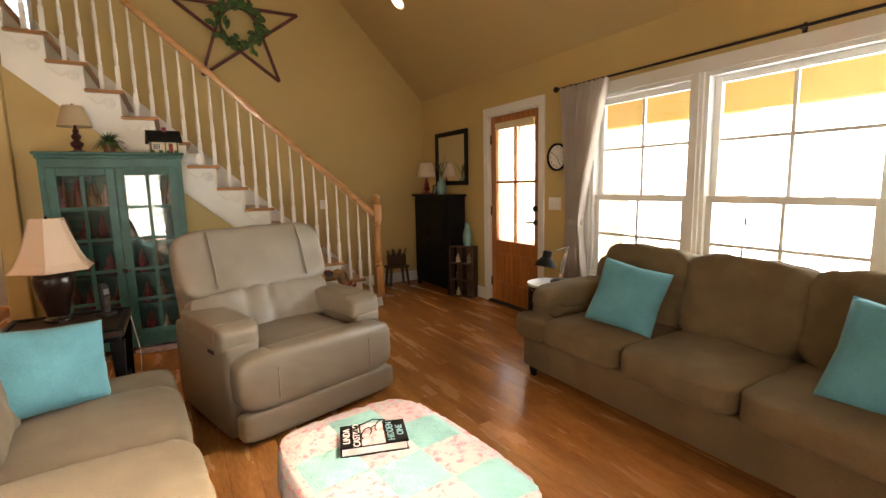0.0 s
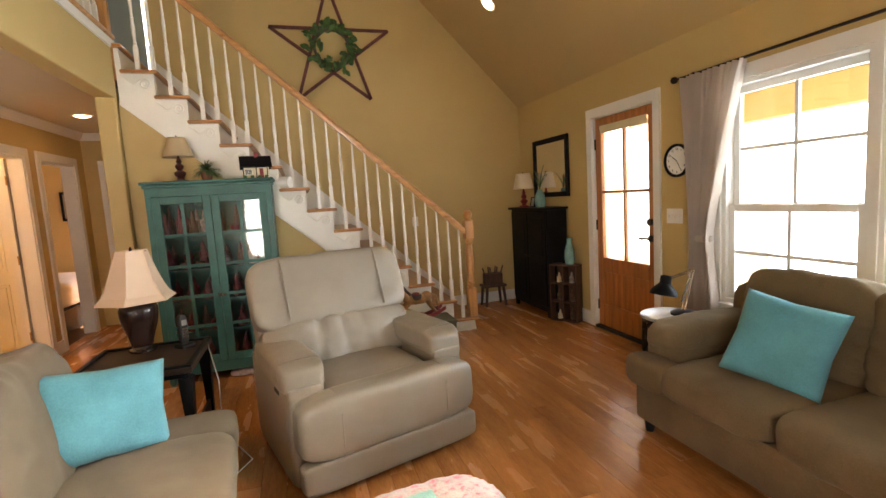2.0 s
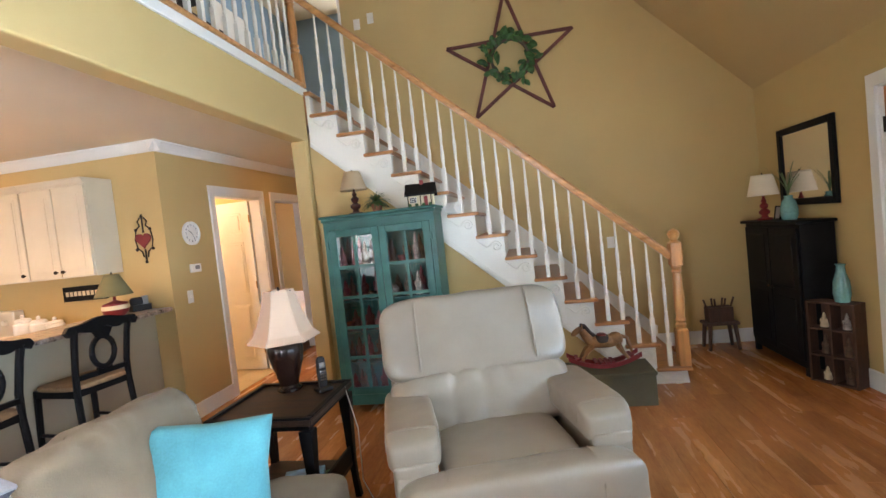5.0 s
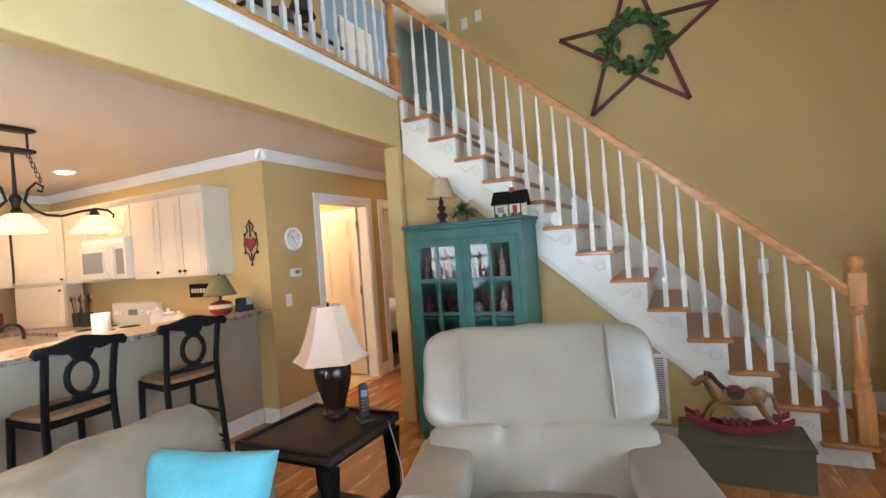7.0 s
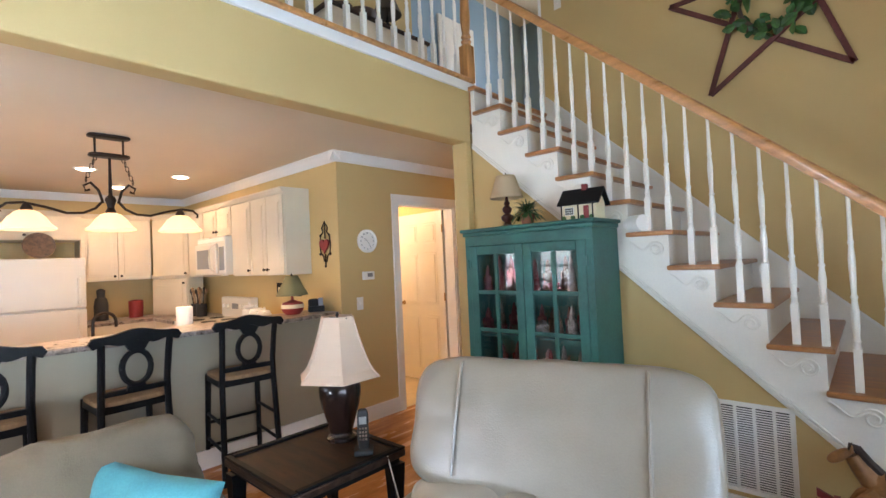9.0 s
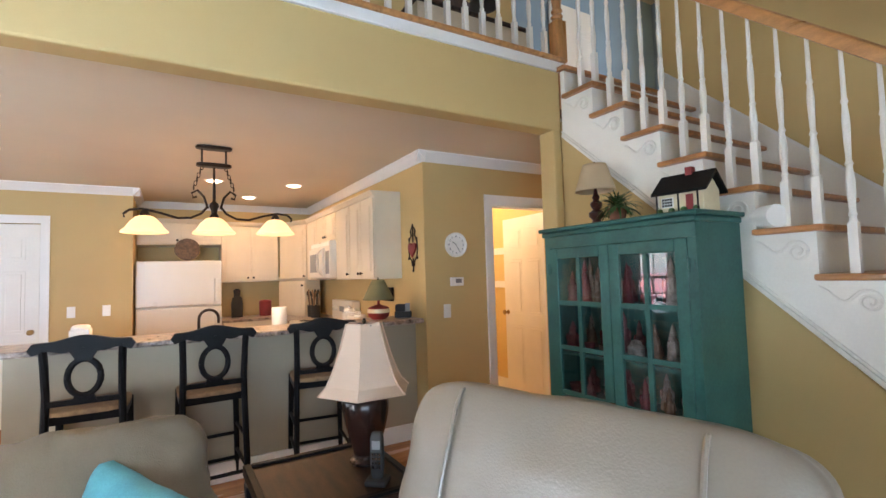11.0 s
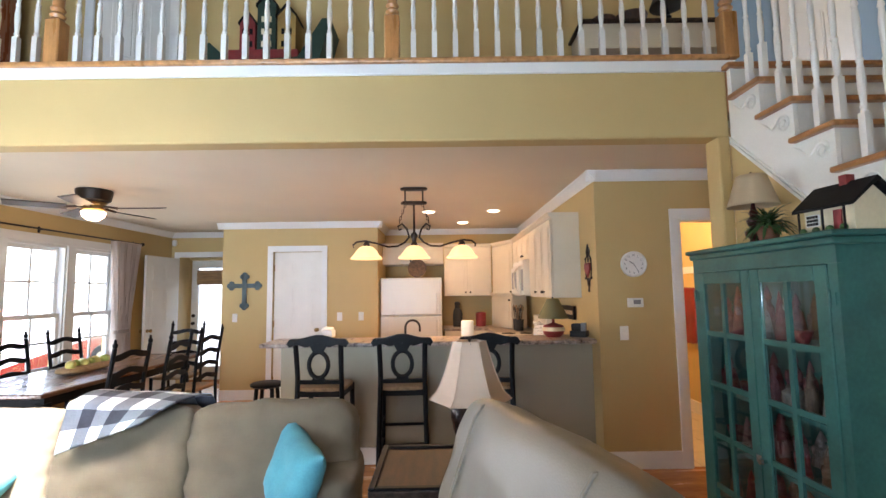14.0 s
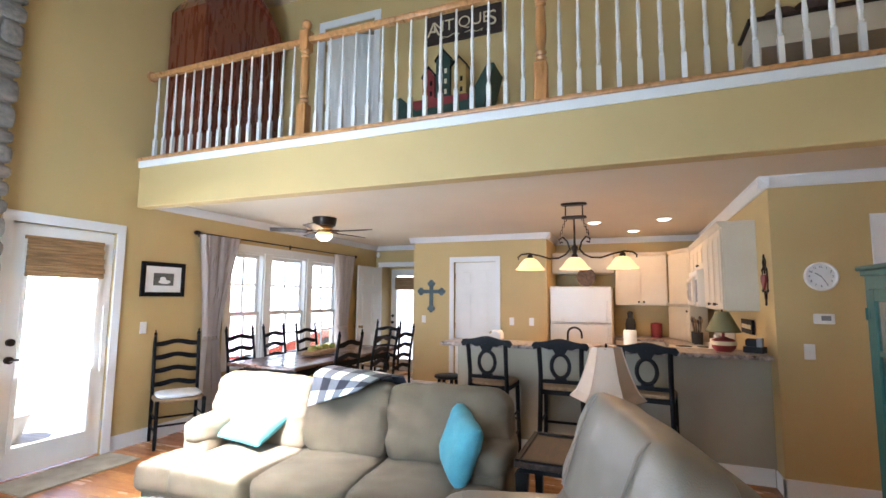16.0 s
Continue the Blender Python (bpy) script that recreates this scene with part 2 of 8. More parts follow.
M_FDOOR = mat("cedar_door", (0.43, 0.155, 0.045), 0.34, 0.28, 3, 36, 0.03, stretch=(8, 8, 0.8), coat=0.2)
M_TEAL = mat("teal_paint", (0.026, 0.112, 0.096), 0.42, 0.16, 5, 60, 0.05, hue=(0.032, 0.128, 0.110), spec=0.35)
M_BLACK = mat("black_paint", (0.006, 0.006, 0.007), 0.5, 0.3, 6, 60, 0.04, spec=0.14)
M_IRON = mat("bronze_iron", (0.030, 0.020, 0.014), 0.42, 0.3, 9, 80, 0.08, metal=0.6)
M_DKWOOD = mat("espresso_wood", (0.022, 0.012, 0.008), 0.5, 0.45, 4, 40, 0.05, stretch=(1.5, 8, 8), hue=(0.040, 0.021, 0.013), spec=0.25)
M_CHERRY = mat("cherry_wood", (0.16, 0.033, 0.014), 0.28, 0.12, 3, 40, 0.03, stretch=(8, 8, 1.2), coat=0.3)
M_LEATH = mat("taupe_leather", (0.25, 0.21, 0.165), 0.33, 0.07, 5, 190, 0.10, coat=0.03, spec=0.75)
M_MICRO = mat("microfibre_olive", (0.155, 0.107, 0.058), 0.95, 0.16, 5, 130, 0.12, sheen=0.08, spec=0.15)
M_CORD = mat("corduroy_taupe", (0.155, 0.126, 0.088), 0.95, 0.12, 5, 240, 0.25, sheen=0.08, spec=0.15)
M_TURQ = mat("turquoise_velvet", (0.085, 0.30, 0.36), 0.9, 0.18, 5, 130, 0.12, sheen=0.1, spec=0.2)
M_CURT = mat("curtain_linen", (0.66, 0.57, 0.50), 0.9, 0.08, 4, 260, 0.12, stretch=(1, 1, 0.5))
M_SHADE = mat("lampshade_cream", (0.80, 0.61, 0.46), 0.8, 0.04, 4, 260, 0.1)
M_SHADE2 = mat("lampshade_tan", (0.62, 0.47, 0.29), 0.8, 0.05, 4, 260, 0.1)


def backlit(mt, col, share):
    """Thin cloth: part of the light goes through."""
    nt = mt.node_tree
    tr, mx = nt.nodes.new("ShaderNodeBsdfTranslucent"), nt.nodes.new("ShaderNodeMixShader")
    tr.inputs["Color"].default_value, mx.inputs["Fac"].default_value = (*col, 1), share
    out = nt.nodes["Material Output"]
    nt.links.new(nt.nodes["Principled BSDF"].outputs["BSDF"], mx.inputs[1])
    nt.links.new(tr.outputs["BSDF"], mx.inputs[2])
    nt.links.new(mx.outputs["Shader"], out.inputs["Surface"])


backlit(M_CURT, (0.62, 0.52, 0.45), 0.4)
backlit(M_SHADE, (0.80, 0.63, 0.50), 0.3)
backlit(M_SHADE2, (0.62, 0.47, 0.29), 0.3)
M_GLASS = clear("window_glass")
M_MIRROR = mat("mirror_silver", (0.9, 0.9, 0.9), 0.02, 0.0, bump=0, metal=1.0)
M_LEAF = mat("leaf_green", (0.035, 0.10, 0.022), 0.45, 0.4, 12, 60, 0.1, rnd=0.35, hue=(0.05, 0.13, 0.03))
M_STARW = mat("barn_red_wood", (0.115, 0.028, 0.022), 0.6, 0.35, 6, 50, 0.12)
M_OLIVE = mat("olive_chest", (0.105, 0.095, 0.055), 0.7, 0.15, 4, 90, 0.1)
M_GRANITE = mat("laminate_granite", (0.20, 0.145, 0.11), 0.3, 0.6, 22, 90, 0.02, hue=(0.30, 0.24, 0.20))
M_WICK = mat("rush_seat", (0.30, 0.185, 0.095), 0.8, 0.25, 8, 120, 0.25, stretch=(3, 14, 3))
M_STONE = mat("chimney_stone", (0.23, 0.20, 0.165), 0.85, 0.3, 4, 40, 0.4, rnd=0.25)
M_TILE = mat("bath_tile", (0.62, 0.50, 0.33), 0.4, 0.1, 4, 50, 0.05, rnd=0.06)
M_RUG = mat("jute_rug", (0.36, 0.30, 0.21), 0.95, 0.25, 6, 150, 0.4)
M_BAMBOO = mat("bamboo_blind", (0.32, 0.18, 0.075), 0.7, 0.35, 6, 60, 0.2, stretch=(1, 1, 12))
M_RED = mat("dark_red", (0.22, 0.02, 0.02), 0.5, 0.2, 6, 60, 0.05)
M_CREAM = mat("cream_paint", (0.72, 0.63, 0.42), 0.6, 0.08, 8, 60, 0.05)
M_PLATE = mat("switch_plastic", (0.82, 0.80, 0.74), 0.35, 0.01, 8, 90, 0.01)
M_CHROME = mat("chrome", (0.7, 0.7, 0.7), 0.15, 0.02, bump=0, metal=1)
M_BRASS = mat("aged_brass", (0.35, 0.22, 0.08), 0.35, 0.2, 9, 60, 0.04, metal=0.9)
M_GREY = mat("grey_plastic", (0.22, 0.22, 0.22), 0.4, 0.05)
M_TURQV = mat("turquoise_glaze", (0.16, 0.37, 0.36), 0.2, 0.2, 8, 60, 0.03, coat=0.5)
M_CROSS = mat("slate_metal", (0.075, 0.115, 0.125), 0.5, 0.25, 9, 70, 0.1)
M_PORCHY = mat("porch_yellow", (0.62, 0.53, 0.30), 0.6, 0.05, 3, 60, 0.05)
M_DECK = mat("deck_boards", (0.42, 0.38, 0.33), 0.8, 0.2, 4, 50, 0.15, stretch=(8, 1, 1), rnd=0.1)
M_GRASS = mat("grass", (0.15, 0.145, 0.085), 0.95, 0.4, 3, 40, 0.5)
M_CARRED = mat("car_red", (0.45, 0.012, 0.012), 0.2, 0.05, 3, 60, 0.0, coat=0.8)
M_DARK = mat("dark_rubber", (0.02, 0.02, 0.02), 0.7, 0.1)
M_PAPER = mat("paper_white", (0.82, 0.80, 0.76), 0.8, 0.03, 8, 90, 0.05)
M_GREENSH = mat("shade_green", (0.17, 0.16, 0.075), 0.8, 0.08, 5, 200, 0.1)
M_VASE = mat("urn_bronze", (0.022, 0.010, 0.007), 0.25, 0.2, 5, 60, 0.02, coat=0.2)
M_BARK = mat("bark", (0.10, 0.075, 0.055), 0.9, 0.3, 6, 40, 0.4)

# ---- large structure ----
X_F, Y_S, Y_B = 2.87, 6.2, -0.97      # window wall, stair wall, back-door wall
X_L = -1.26                           # face of the loft beam
LOFT = 2.78


def wall(name, axis, a0, a1, t0, t1, z0, z1, holes, material, label):
    """A wall along axis from a0 to a1, between t0 and t1 across, with holes (from, to, bottom, top)."""
    bm = B()

    def put(p, q, lo, hi):
        if q - p > 1e-4 and hi - lo > 1e-4:
            if axis == "x":
                box(bm, p, t0, lo, q, t1, hi)
            else:
                box(bm, t0, p, lo, t1, q, hi)
    at = a0
    for p, q, lo, hi in sorted(holes):
        put(at, p, z0, z1)
        put(p, q, z0, lo)
        put(p, q, hi, z1)
        at = q
    put(at, a1, z0, z1)
    return structure(name, bm, material, label)


FRONT_WIN = [(0.10, 1.09), (1.19, 2.18), (2.255, 3.14)]
DIN_WIN = [(-4.82, -4.10), (-3.98, -3.20), (-3.08, -2.50)]
wall("wall_front", "y", -1.12, 6.35, X_F, X_F + 0.15, -0.05, 2.62, [(3.785, 4.625, -0.05, 2.065)] + [(a, b, 0.55, 2.03) for a, b in FRONT_WIN], M_WALL, "mustard painted front wall with windows and door")
wall("wall_stair", "x", -1.22, 3.02, Y_S, Y_S + 0.15, -0.05, 5.5, [], M_WALL, "tall mustard painted wall beside the staircase")
wall("wall_back", "x", -7.6, 2.87, Y_B - 0.15, Y_B, -0.05, 5.5, [(-1.09, -0.26, -0.05, 2.06)] + [(a, b, 0.60, 2.04) for a, b in DIN_WIN], M_WALL, "tall mustard painted wall with glazed door")
bm = B()
SLOPE = lambda x: 5.34 - (x - 0.04) * 1.0141
# Skylight is unseen: added where the sun patch on the sofa points.
SKY_X, SKY_Y = (1.21, 2.035), (0.72, 1.585)
prism(bm, [(0.04, 5.34), (0.04, 5.5), (3.02, 2.5), (3.02, 2.36), (2.87, 2.47)], SKY_Y[1], Y_S + 0.15, "y")
prism(bm, [(0.04, 5.34), (0.04, 5.5), (3.02, 2.5), (3.02, 2.36), (2.87, 2.47)], Y_B - 0.15, SKY_Y[0], "y")
ROOF = lambda x: 5.5 - (x - 0.04) * 1.00671
for xa, xb in ((0.04, SKY_X[0]), (SKY_X[1], 2.87)):
    prism(bm, [(xa, SLOPE(xa)), (xa, ROOF(xa)), (xb, ROOF(xb)), (xb, SLOPE(xb))], SKY_Y[0], SKY_Y[1], "y")
structure("ceiling_slope", bm, M_SLOPE, "sloping painted cathedral ceiling")
sk = thing("window_8", "unseen white framed skylight, added to bring sun onto the sofa end", "skylight", pose(0, 0, 0), kind="structure")
bm = B()
for xa, xb, ya, yb in ((SKY_X[0], SKY_X[0] + 0.03, *SKY_Y), (SKY_X[1] - 0.03, SKY_X[1], *SKY_Y), (SKY_X[0] + 0.03, SKY_X[1] - 0.03, SKY_Y[0], SKY_Y[0] + 0.03), (SKY_X[0] + 0.03, SKY_X[1] - 0.03, SKY_Y[1] - 0.03, SKY_Y[1])):
    prism(bm, [(xa, SLOPE(xa) + 0.05), (xa, ROOF(xa) + 0.03), (xb, ROOF(xb) + 0.03), (xb, SLOPE(xb) + 0.05)], ya, yb, "y")
part("window_frame", bm, M_TRIM, sk)
bm = B()
prism(bm, [(SKY_X[0] + 0.03, ROOF(SKY_X[0] + 0.03) - 0.01), (SKY_X[0] + 0.03, ROOF(SKY_X[0] + 0.03)), (SKY_X[1] - 0.03, ROOF(SKY_X[1] - 0.03)), (SKY_X[1] - 0.03, ROOF(SKY_X[1] - 0.03) - 0.01)], SKY_Y[0] + 0.03, SKY_Y[1] - 0.03, "y")
part("pane", bm, M_GLASS, sk).visible_shadow = False
bm = B()
box(bm, -7.6, -1.12, 5.35, 0.05, 9.2, 5.5)
structure("ceiling_upper", bm, M_CEIL, "flat painted upper ceiling")
bm = B()
box(bm, -7.6, -0.97, 2.45, X_L - 0.14, 9.2, 2.55)
structure("ceiling_lower", bm, M_CEIL, "flat painted ceiling over kitchen and dining area")
bm = B()
box(bm, -7.6, -0.97, 2.66, X_L - 0.14, 9.2, LOFT)
box(bm, X_L - 0.14, 5.115, 2.50, -1.215, 9.2, LOFT)
structure("floor_loft", bm, M_TREAD, "oak loft floor above the kitchen")
bm = B()
box(bm, X_L - 0.14, Y_B, 2.347, X_L, 5.115, 2.76)
box(bm, X_L - 0.14, 5.04, -0.01, X_L, 5.115, 2.352)
bevel(bm, 0.012, 2)
structure("beam_loft", bm, M_WALL, "mustard painted beam and post below the loft")
bm = B()
box(bm, X_L - 0.01, Y_B, 2.755, X_L + 0.016, 5.17, 2.822)
bevel(bm, 0.004)
structure("trim_loft", bm, M_TRIM, "white trim board under the loft edge")
bm = B()
box(bm, X_L - 0.14, Y_B, 2.823, X_L + 0.035, 5.13, 2.853)
bevel(bm, 0.008)
structure("trim_loft_cap", bm, M_RAIL, "honey oak cap along the loft edge")
wall("wall_loft", "y", -0.97, 6.0, -2.87, -2.75, LOFT, 5.35, [(0.14, 0.86, LOFT, 4.84)], M_WALL, "mustard painted loft wall with doorway")
wall("wall_loft_blue", "y", 6.0, 9.2, -3.35, -3.23, LOFT, 5.35, [], M_WALLB, "blue painted wall beyond the stairs")
bm = B()
# The opening at the upper hall is added, out of view, for the fill lamp.
box(bm, -7.6, 9.1, -0.05, -1.95, 9.25, 5.5), box(bm, -1.4, 9.1, -0.05, 3.02, 9.25, 5.5), box(bm, -1.95, 9.1, -0.05, -1.4, 9.25, 3.6), box(bm, -1.95, 9.1, 4.9, -1.4, 9.25, 5.5)
box(bm, -7.75, -1.12, -0.05, -7.6, -0.75, 5.5)
box(bm, -7.75, -0.05, -0.05, -7.6, 9.25, 5.5)
box(bm, -7.75, -0.75, 2.05, -7.6, -0.05, 5.5)
structure("wall_outer", bm, M_WALL, "plain outer walls")
bm = B()
box(bm, -3.23, 9.07, LOFT, -1.95, 9.097, 5.35)
structure("wall_hall_blue", bm, M_WALLB, "blue painted end wall of the upper hall")
bm = B()
box(bm, -5.58, 6.423, -0.01, -2.585, 6.44, 2.447)
structure("wall_bedroom_side", bm, M_BARP, "grey-beige painted bedroom wall")
bm = B()
box(bm, -1.22, 6.35, LOFT, -1.07, 9.1, 5.35)
structure("wall_loft_side", bm, M_WALL, "plain painted wall beside the upper hall")
# under the stairs: the wall that follows the string
bm = B()
prism(bm, [(X_L, -0.01), (1.42, -0.01), (X_L, 2.33)], 5.118, 5.20, "y")
structure("wall_under_stairs", bm, M_WALL, "mustard painted wall under the staircase")
wall("wall_hall_side", "y", 5.2, 7.6, -1.40, -1.28, -0.05, 2.45, [], M_WALL, "mustard painted hall wall")
wall("wall_bath", "y", 4.68, 7.6, -2.58, -2.46, -0.05, 2.45, [(5.385, 6.225, -0.05, 2.035), (6.53, 7.30, -0.05, 2.035)], M_WALL, "mustard painted wall with two doorways")
wall("wall_kitchen", "x", -6.1, -2.58, 4.68, 4.80, -0.05, 2.45, [], M_WALL, "mustard painted kitchen wall")
wall("wall_hall_end", "x", -2.58, -1.28, 7.6, 7.72, -0.05, 2.45, [(-2.23, -1.50, -0.05, 2.03)], M_WALL, "mustard painted end of the hall")
wall("wall_pantry", "y", 0.30, 2.48, -5.26, -5.14, -0.05, 2.45, [(1.01, 1.70, -0.05, 2.035)], M_WALL, "mustard painted pantry wall")
bm = B()
box(bm, -6.10, 2.36, -0.05, -5.26, 2.48, 2.45)
box(bm, -6.22, 2.36, -0.05, -6.10, 4.80, 2.45)
box(bm, -7.6, 0.30, -0.05, -5.26, 0.42, 2.45)
structure("wall_kitchen_back", bm, M_WALL, "mustard painted kitchen alcove walls")
wall("wall_mud", "y", -0.97, 0.30, -6.22, -6.10, -0.05, 2.45, [(-0.84, -0.06, -0.05, 2.05)], M_WALL, "mustard painted wall with a cased opening")
wall("wall_mud_outer", "y", -0.97, 0.30, -6.80, -6.66, -0.05, 2.45, [(-0.96, -0.26, -0.05, 2.05)], M_WALL, "mustard painted outer wall of the back hall")
bm = B()
box(bm, -4.6, 4.80, -0.05, -4.5, 6.42, 2.45)
box(bm, -4.6, 6.32, -0.05, -2.58, 6.42, 2.45)
structure("wall_bathroom", bm, M_BATH, "warm yellow bathroom walls")
wall("wall_bedroom", "y", 6.42, 9.1, -5.7, -5.58, -0.05, 2.45, [(7.55, 8.45, 0.7, 2.0)], M_WALL, "bedroom wall with a window")
# crown moulding, baseboards
def crown(bm, a, b, inward, z=2.45, s=0.085):
    a, b, n = Vector((*a, 0)), Vector((*b, 0)), Vector((*inward, 0))
    prof = [(0, 0), (0, -s), (0.012, -s), (0.02, -s * 0.8), (s * 0.72, -s * 0.22), (s * 0.85, -0.012), (s * 0.85, 0)]
    rows = [[bm.verts.new(p + n * u + Vector((0, 0, z + v))) for u, v in prof] for p in (a, b)]
    k = len(prof)
    for i in range(k):
        bm.faces.new((rows[0][i], rows[0][(i + 1) % k], rows[1][(i + 1) % k], rows[1][i]))
    bm.faces.new(rows[0]), bm.faces.new(rows[1][::-1])


bm = B()
crown(bm, (-2.46, 4.61), (-2.46, 7.6), (1, 0))
crown(bm, (-6.1, 4.68), (-2.39, 4.68), (0, -1))
crown(bm, (-5.14, 0.23), (-5.14, 2.55), (1, 0))
crown(bm, (-6.1, 2.48), (-5.07, 2.48), (0, 1))
crown(bm, (-6.1, 2.5), (-6.1, 4.68), (1, 0))
crown(bm, (-6.1, Y_B), (-1.4, Y_B), (0, 1))
crown(bm, (-6.1, Y_B), (-6.1, 0.3), (1, 0))
crown(bm, (-2.46, 7.6), (-1.4, 7.6), (0, -1))
structure("trim_crown", bm, M_TRIM, "white crown moulding")
bm = B()
H = 0.135


def base(x0, y0, x1, y1):
    box(bm, x0, y0, 0.001, x1, y1, H - 0.02)
    cx = 0.004
    if abs(x1 - x0) > abs(y1 - y0):
        box(bm, x0, y0 + cx * (1 if y0 < 2 else 0), H - 0.02, x1, y1 - cx * (0 if y0 < 2 else 1), H)
    else:
        box(bm, x0, y0, H - 0.02, x1, y1, H)


base(X_F - 0.016, 4.69, X_F, Y_S), base(X_F - 0.016, Y_B, X_F, 3.69)
base(1.78, Y_S - 0.016, X_F, Y_S)
base(-2.46, 4.66, -2.444, 5.31), base(-2.46, 6.30, -2.444, 6.46), base(-2.64, 4.664, -2.444, 4.68)
base(-5.14, 0.30, -5.124, 0.93), base(-5.14, 1.78, -5.124, 2.48)
base(-6.1, Y_B, -1.17, Y_B + 0.016)
base(-1.30, 5.10, -1.25, 5.118), base(-1.244, 5.102, 1.40, 5.118)
base(-2.66, 1.98, -2.644, 4.66)
structure("baseboard", bm, M_TRIM, "white baseboards along the walls")
bm = B()
box(bm, -7.6, -1.12, -0.12, 3.02, 9.2, -0.012)
structure("floor", bm, M_SUB, "floor beneath the planks")


# ---- openings: casings, windows, doors ----
def casing(bm, axis, a0, a1, face, out, top, w=0.075, bottom=0.0, sill=False):
    """Flat casing round an opening, proud of the wall face in the direction out."""
    lo, hi = sorted((face, face + out * 0.018))

    def put(p, q, z0, z1):
        if axis == "y":
            box(bm, lo, p, z0, hi, q, z1)
        else:
            box(bm, p, lo, z0, q, hi, z1)
    put(a0 - w, a0, bottom, top)
    put(a1, a1 + w, bottom, top)
    put(a0 - w, a1 + w, top + 0.0005, top + w + 0.01)


def panel_door(parent_name, label, w, h, m, material, knob=0.9, panels=6, hinge=None, side=1):
    """A six-panel door leaf in the x-z plane, x from 0 to w, thickness in y."""
    ob = thing(parent_name, label, "door", m, kind="structure")
    bm = B()
    box(bm, 0, -0.018, 0.008, w, 0.018, h)
    bevel(bm, 0.002, 1)
    part("leaf", bm, material, ob)
    rows = [(0.12, 0.80), (0.93, 1.55), (1.66, 1.90)]
    for z0, z1 in rows:
        for x0, x1 in ((0.11, w / 2 - 0.045), (w / 2 + 0.045, w - 0.11)):
            bm = B()
            for s in (-1, 1):
                k = h / 2.03
                vs = box(bm, x0, s * 0.014, z0 * k, x1, s * 0.021, z1 * k)
                vs = box(bm, x0 + 0.03, s * 0.016, (z0 + 0.03) * k, x1 - 0.03, s * 0.027, (z1 - 0.03) * k)
            bevel(bm, 0.005, 1)
            part("panel", bm, material, ob)
    for s in (-1, 1):
        bm = B()
        lathe(bm, 0, 0, 0, [(0.026, 0), (0.026, 0.008), (0.011, 0.012), (0.011, 0.035), (0.027, 0.048), (0.027, 0.062), (0.012, 0.07)], 14)
        part("knob", bm, M_BRASS, ob, "aged brass door knob", True, pose(knob, s * 0.018, 0.93, -90 * s))
    for z in (0.25, 1.02, 1.8):
        bm = B()
        x = hinge if hinge is not None else 0.0
        rod(bm, (x, side * 0.022, z - 0.045), (x, side * 0.022, z + 0.045), 0.008)
        part("hinge", bm, M_BRASS, ob, "bronze hinge")
    return ob


def sash_window(name, label, m, w, h, muntin=True):
    """A double-hung window, x from 0 to w, z from 0 to h, the room on the -y side."""
    ob = thing(name, label, "window", m, kind="structure")
    mid = h * 0.44
    bm = B()
    for x0, x1, z0, z1 in ((0, 0.028, 0, h), (w - 0.028, w, 0, h), (0.028, w - 0.028, 0, 0.03), (0.028, w - 0.028, h - 0.028, h)):
        box(bm, x0, 0.0, z0, x1, 0.12, z1)
    part("window_frame", bm, M_TRIM, ob)
    for nm, z0, z1, y in (("lower_sash", 0.03, mid + 0.025, 0.045), ("upper_sash", mid - 0.015, h - 0.028, 0.085)):
        bm = B()
        s = 0.045
        a, b = 0.028, w - 0.028
        for x0, x1, p, q in ((a, a + s, z0, z1), (b - s, b, z0, z1), (a + s, b - s, z0, z0 + s), (a + s, b - s, z1 - s, z1)):
            box(bm, x0, y - 0.018, p, x1, y + 0.018, q)
        bevel(bm, 0.003, 1)
        sash = part(nm, bm, M_TRIM, ob)
        bm = B()
        box(bm, w / 2 - 0.011, y - 0.012, z0 + s, w / 2 + 0.011, y + 0.012, z1 - s)
        zc = (z0 + z1) / 2
        box(bm, a + s, y - 0.010, zc - 0.011, b - s, y + 0.010, zc + 0.011)
        part("muntin", bm, M_TRIM, sash)
        bm = B()
        box(bm, a + s, y - 0.002, z0 + s, b - s, y + 0.002, z1 - s)
        pane = part("pane", bm, M_GLASS, sash)
        pane.visible_shadow = False
    for x in (w * 0.27, w * 0.73):
        bm = B()
        box(bm, x - 0.03, 0.02, mid + 0.02, x + 0.03, 0.045, mid + 0.034)
        bevel(bm, 0.004, 1)
        part("sash_lock", bm, M_PLATE, ob)
    return ob


for i, (a, b) in enumerate(FRONT_WIN):
    sash_window("window_%d" % (i + 1), "white double-hung window with muntins facing the porch", pose(X_F + 0.0, b, 0.55, 0, 0, -90), b - a, 1.48)
for i, (a, b) in enumerate(DIN_WIN):
    sash_window("window_%d" % (i + 4), "white double-hung dining window facing the drive", pose(b, Y_B, 0.60, 0, 0, 180), b - a, 1.44)
bm = B()
casing(bm, "y", 0.10, 3.14, X_F, -1, 2.03, 0.08, 0.55)
for a, b in ((1.09, 1.19), (2.18, 2.255)):
    box(bm, X_F - 0.018, a, 0.551, X_F, b, 2.029)
    box(bm, X_F - 0.03, (a + b) / 2 - 0.012, 0.552, X_F - 0.018, (a + b) / 2 + 0.012, 2.028)
box(bm, X_F - 0.055, -0.06, 0.515, X_F, 3.26, 0.549)
box(bm, X_F - 0.016, -0.02, 0.43, X_F, 3.22, 0.514)
structure("trim_front_window", bm, M_TRIM, "white casing and stool of the front windows")
bm = B()
casing(bm, "x", -4.82, -2.50, Y_B, 1, 2.04, 0.08, 0.60)
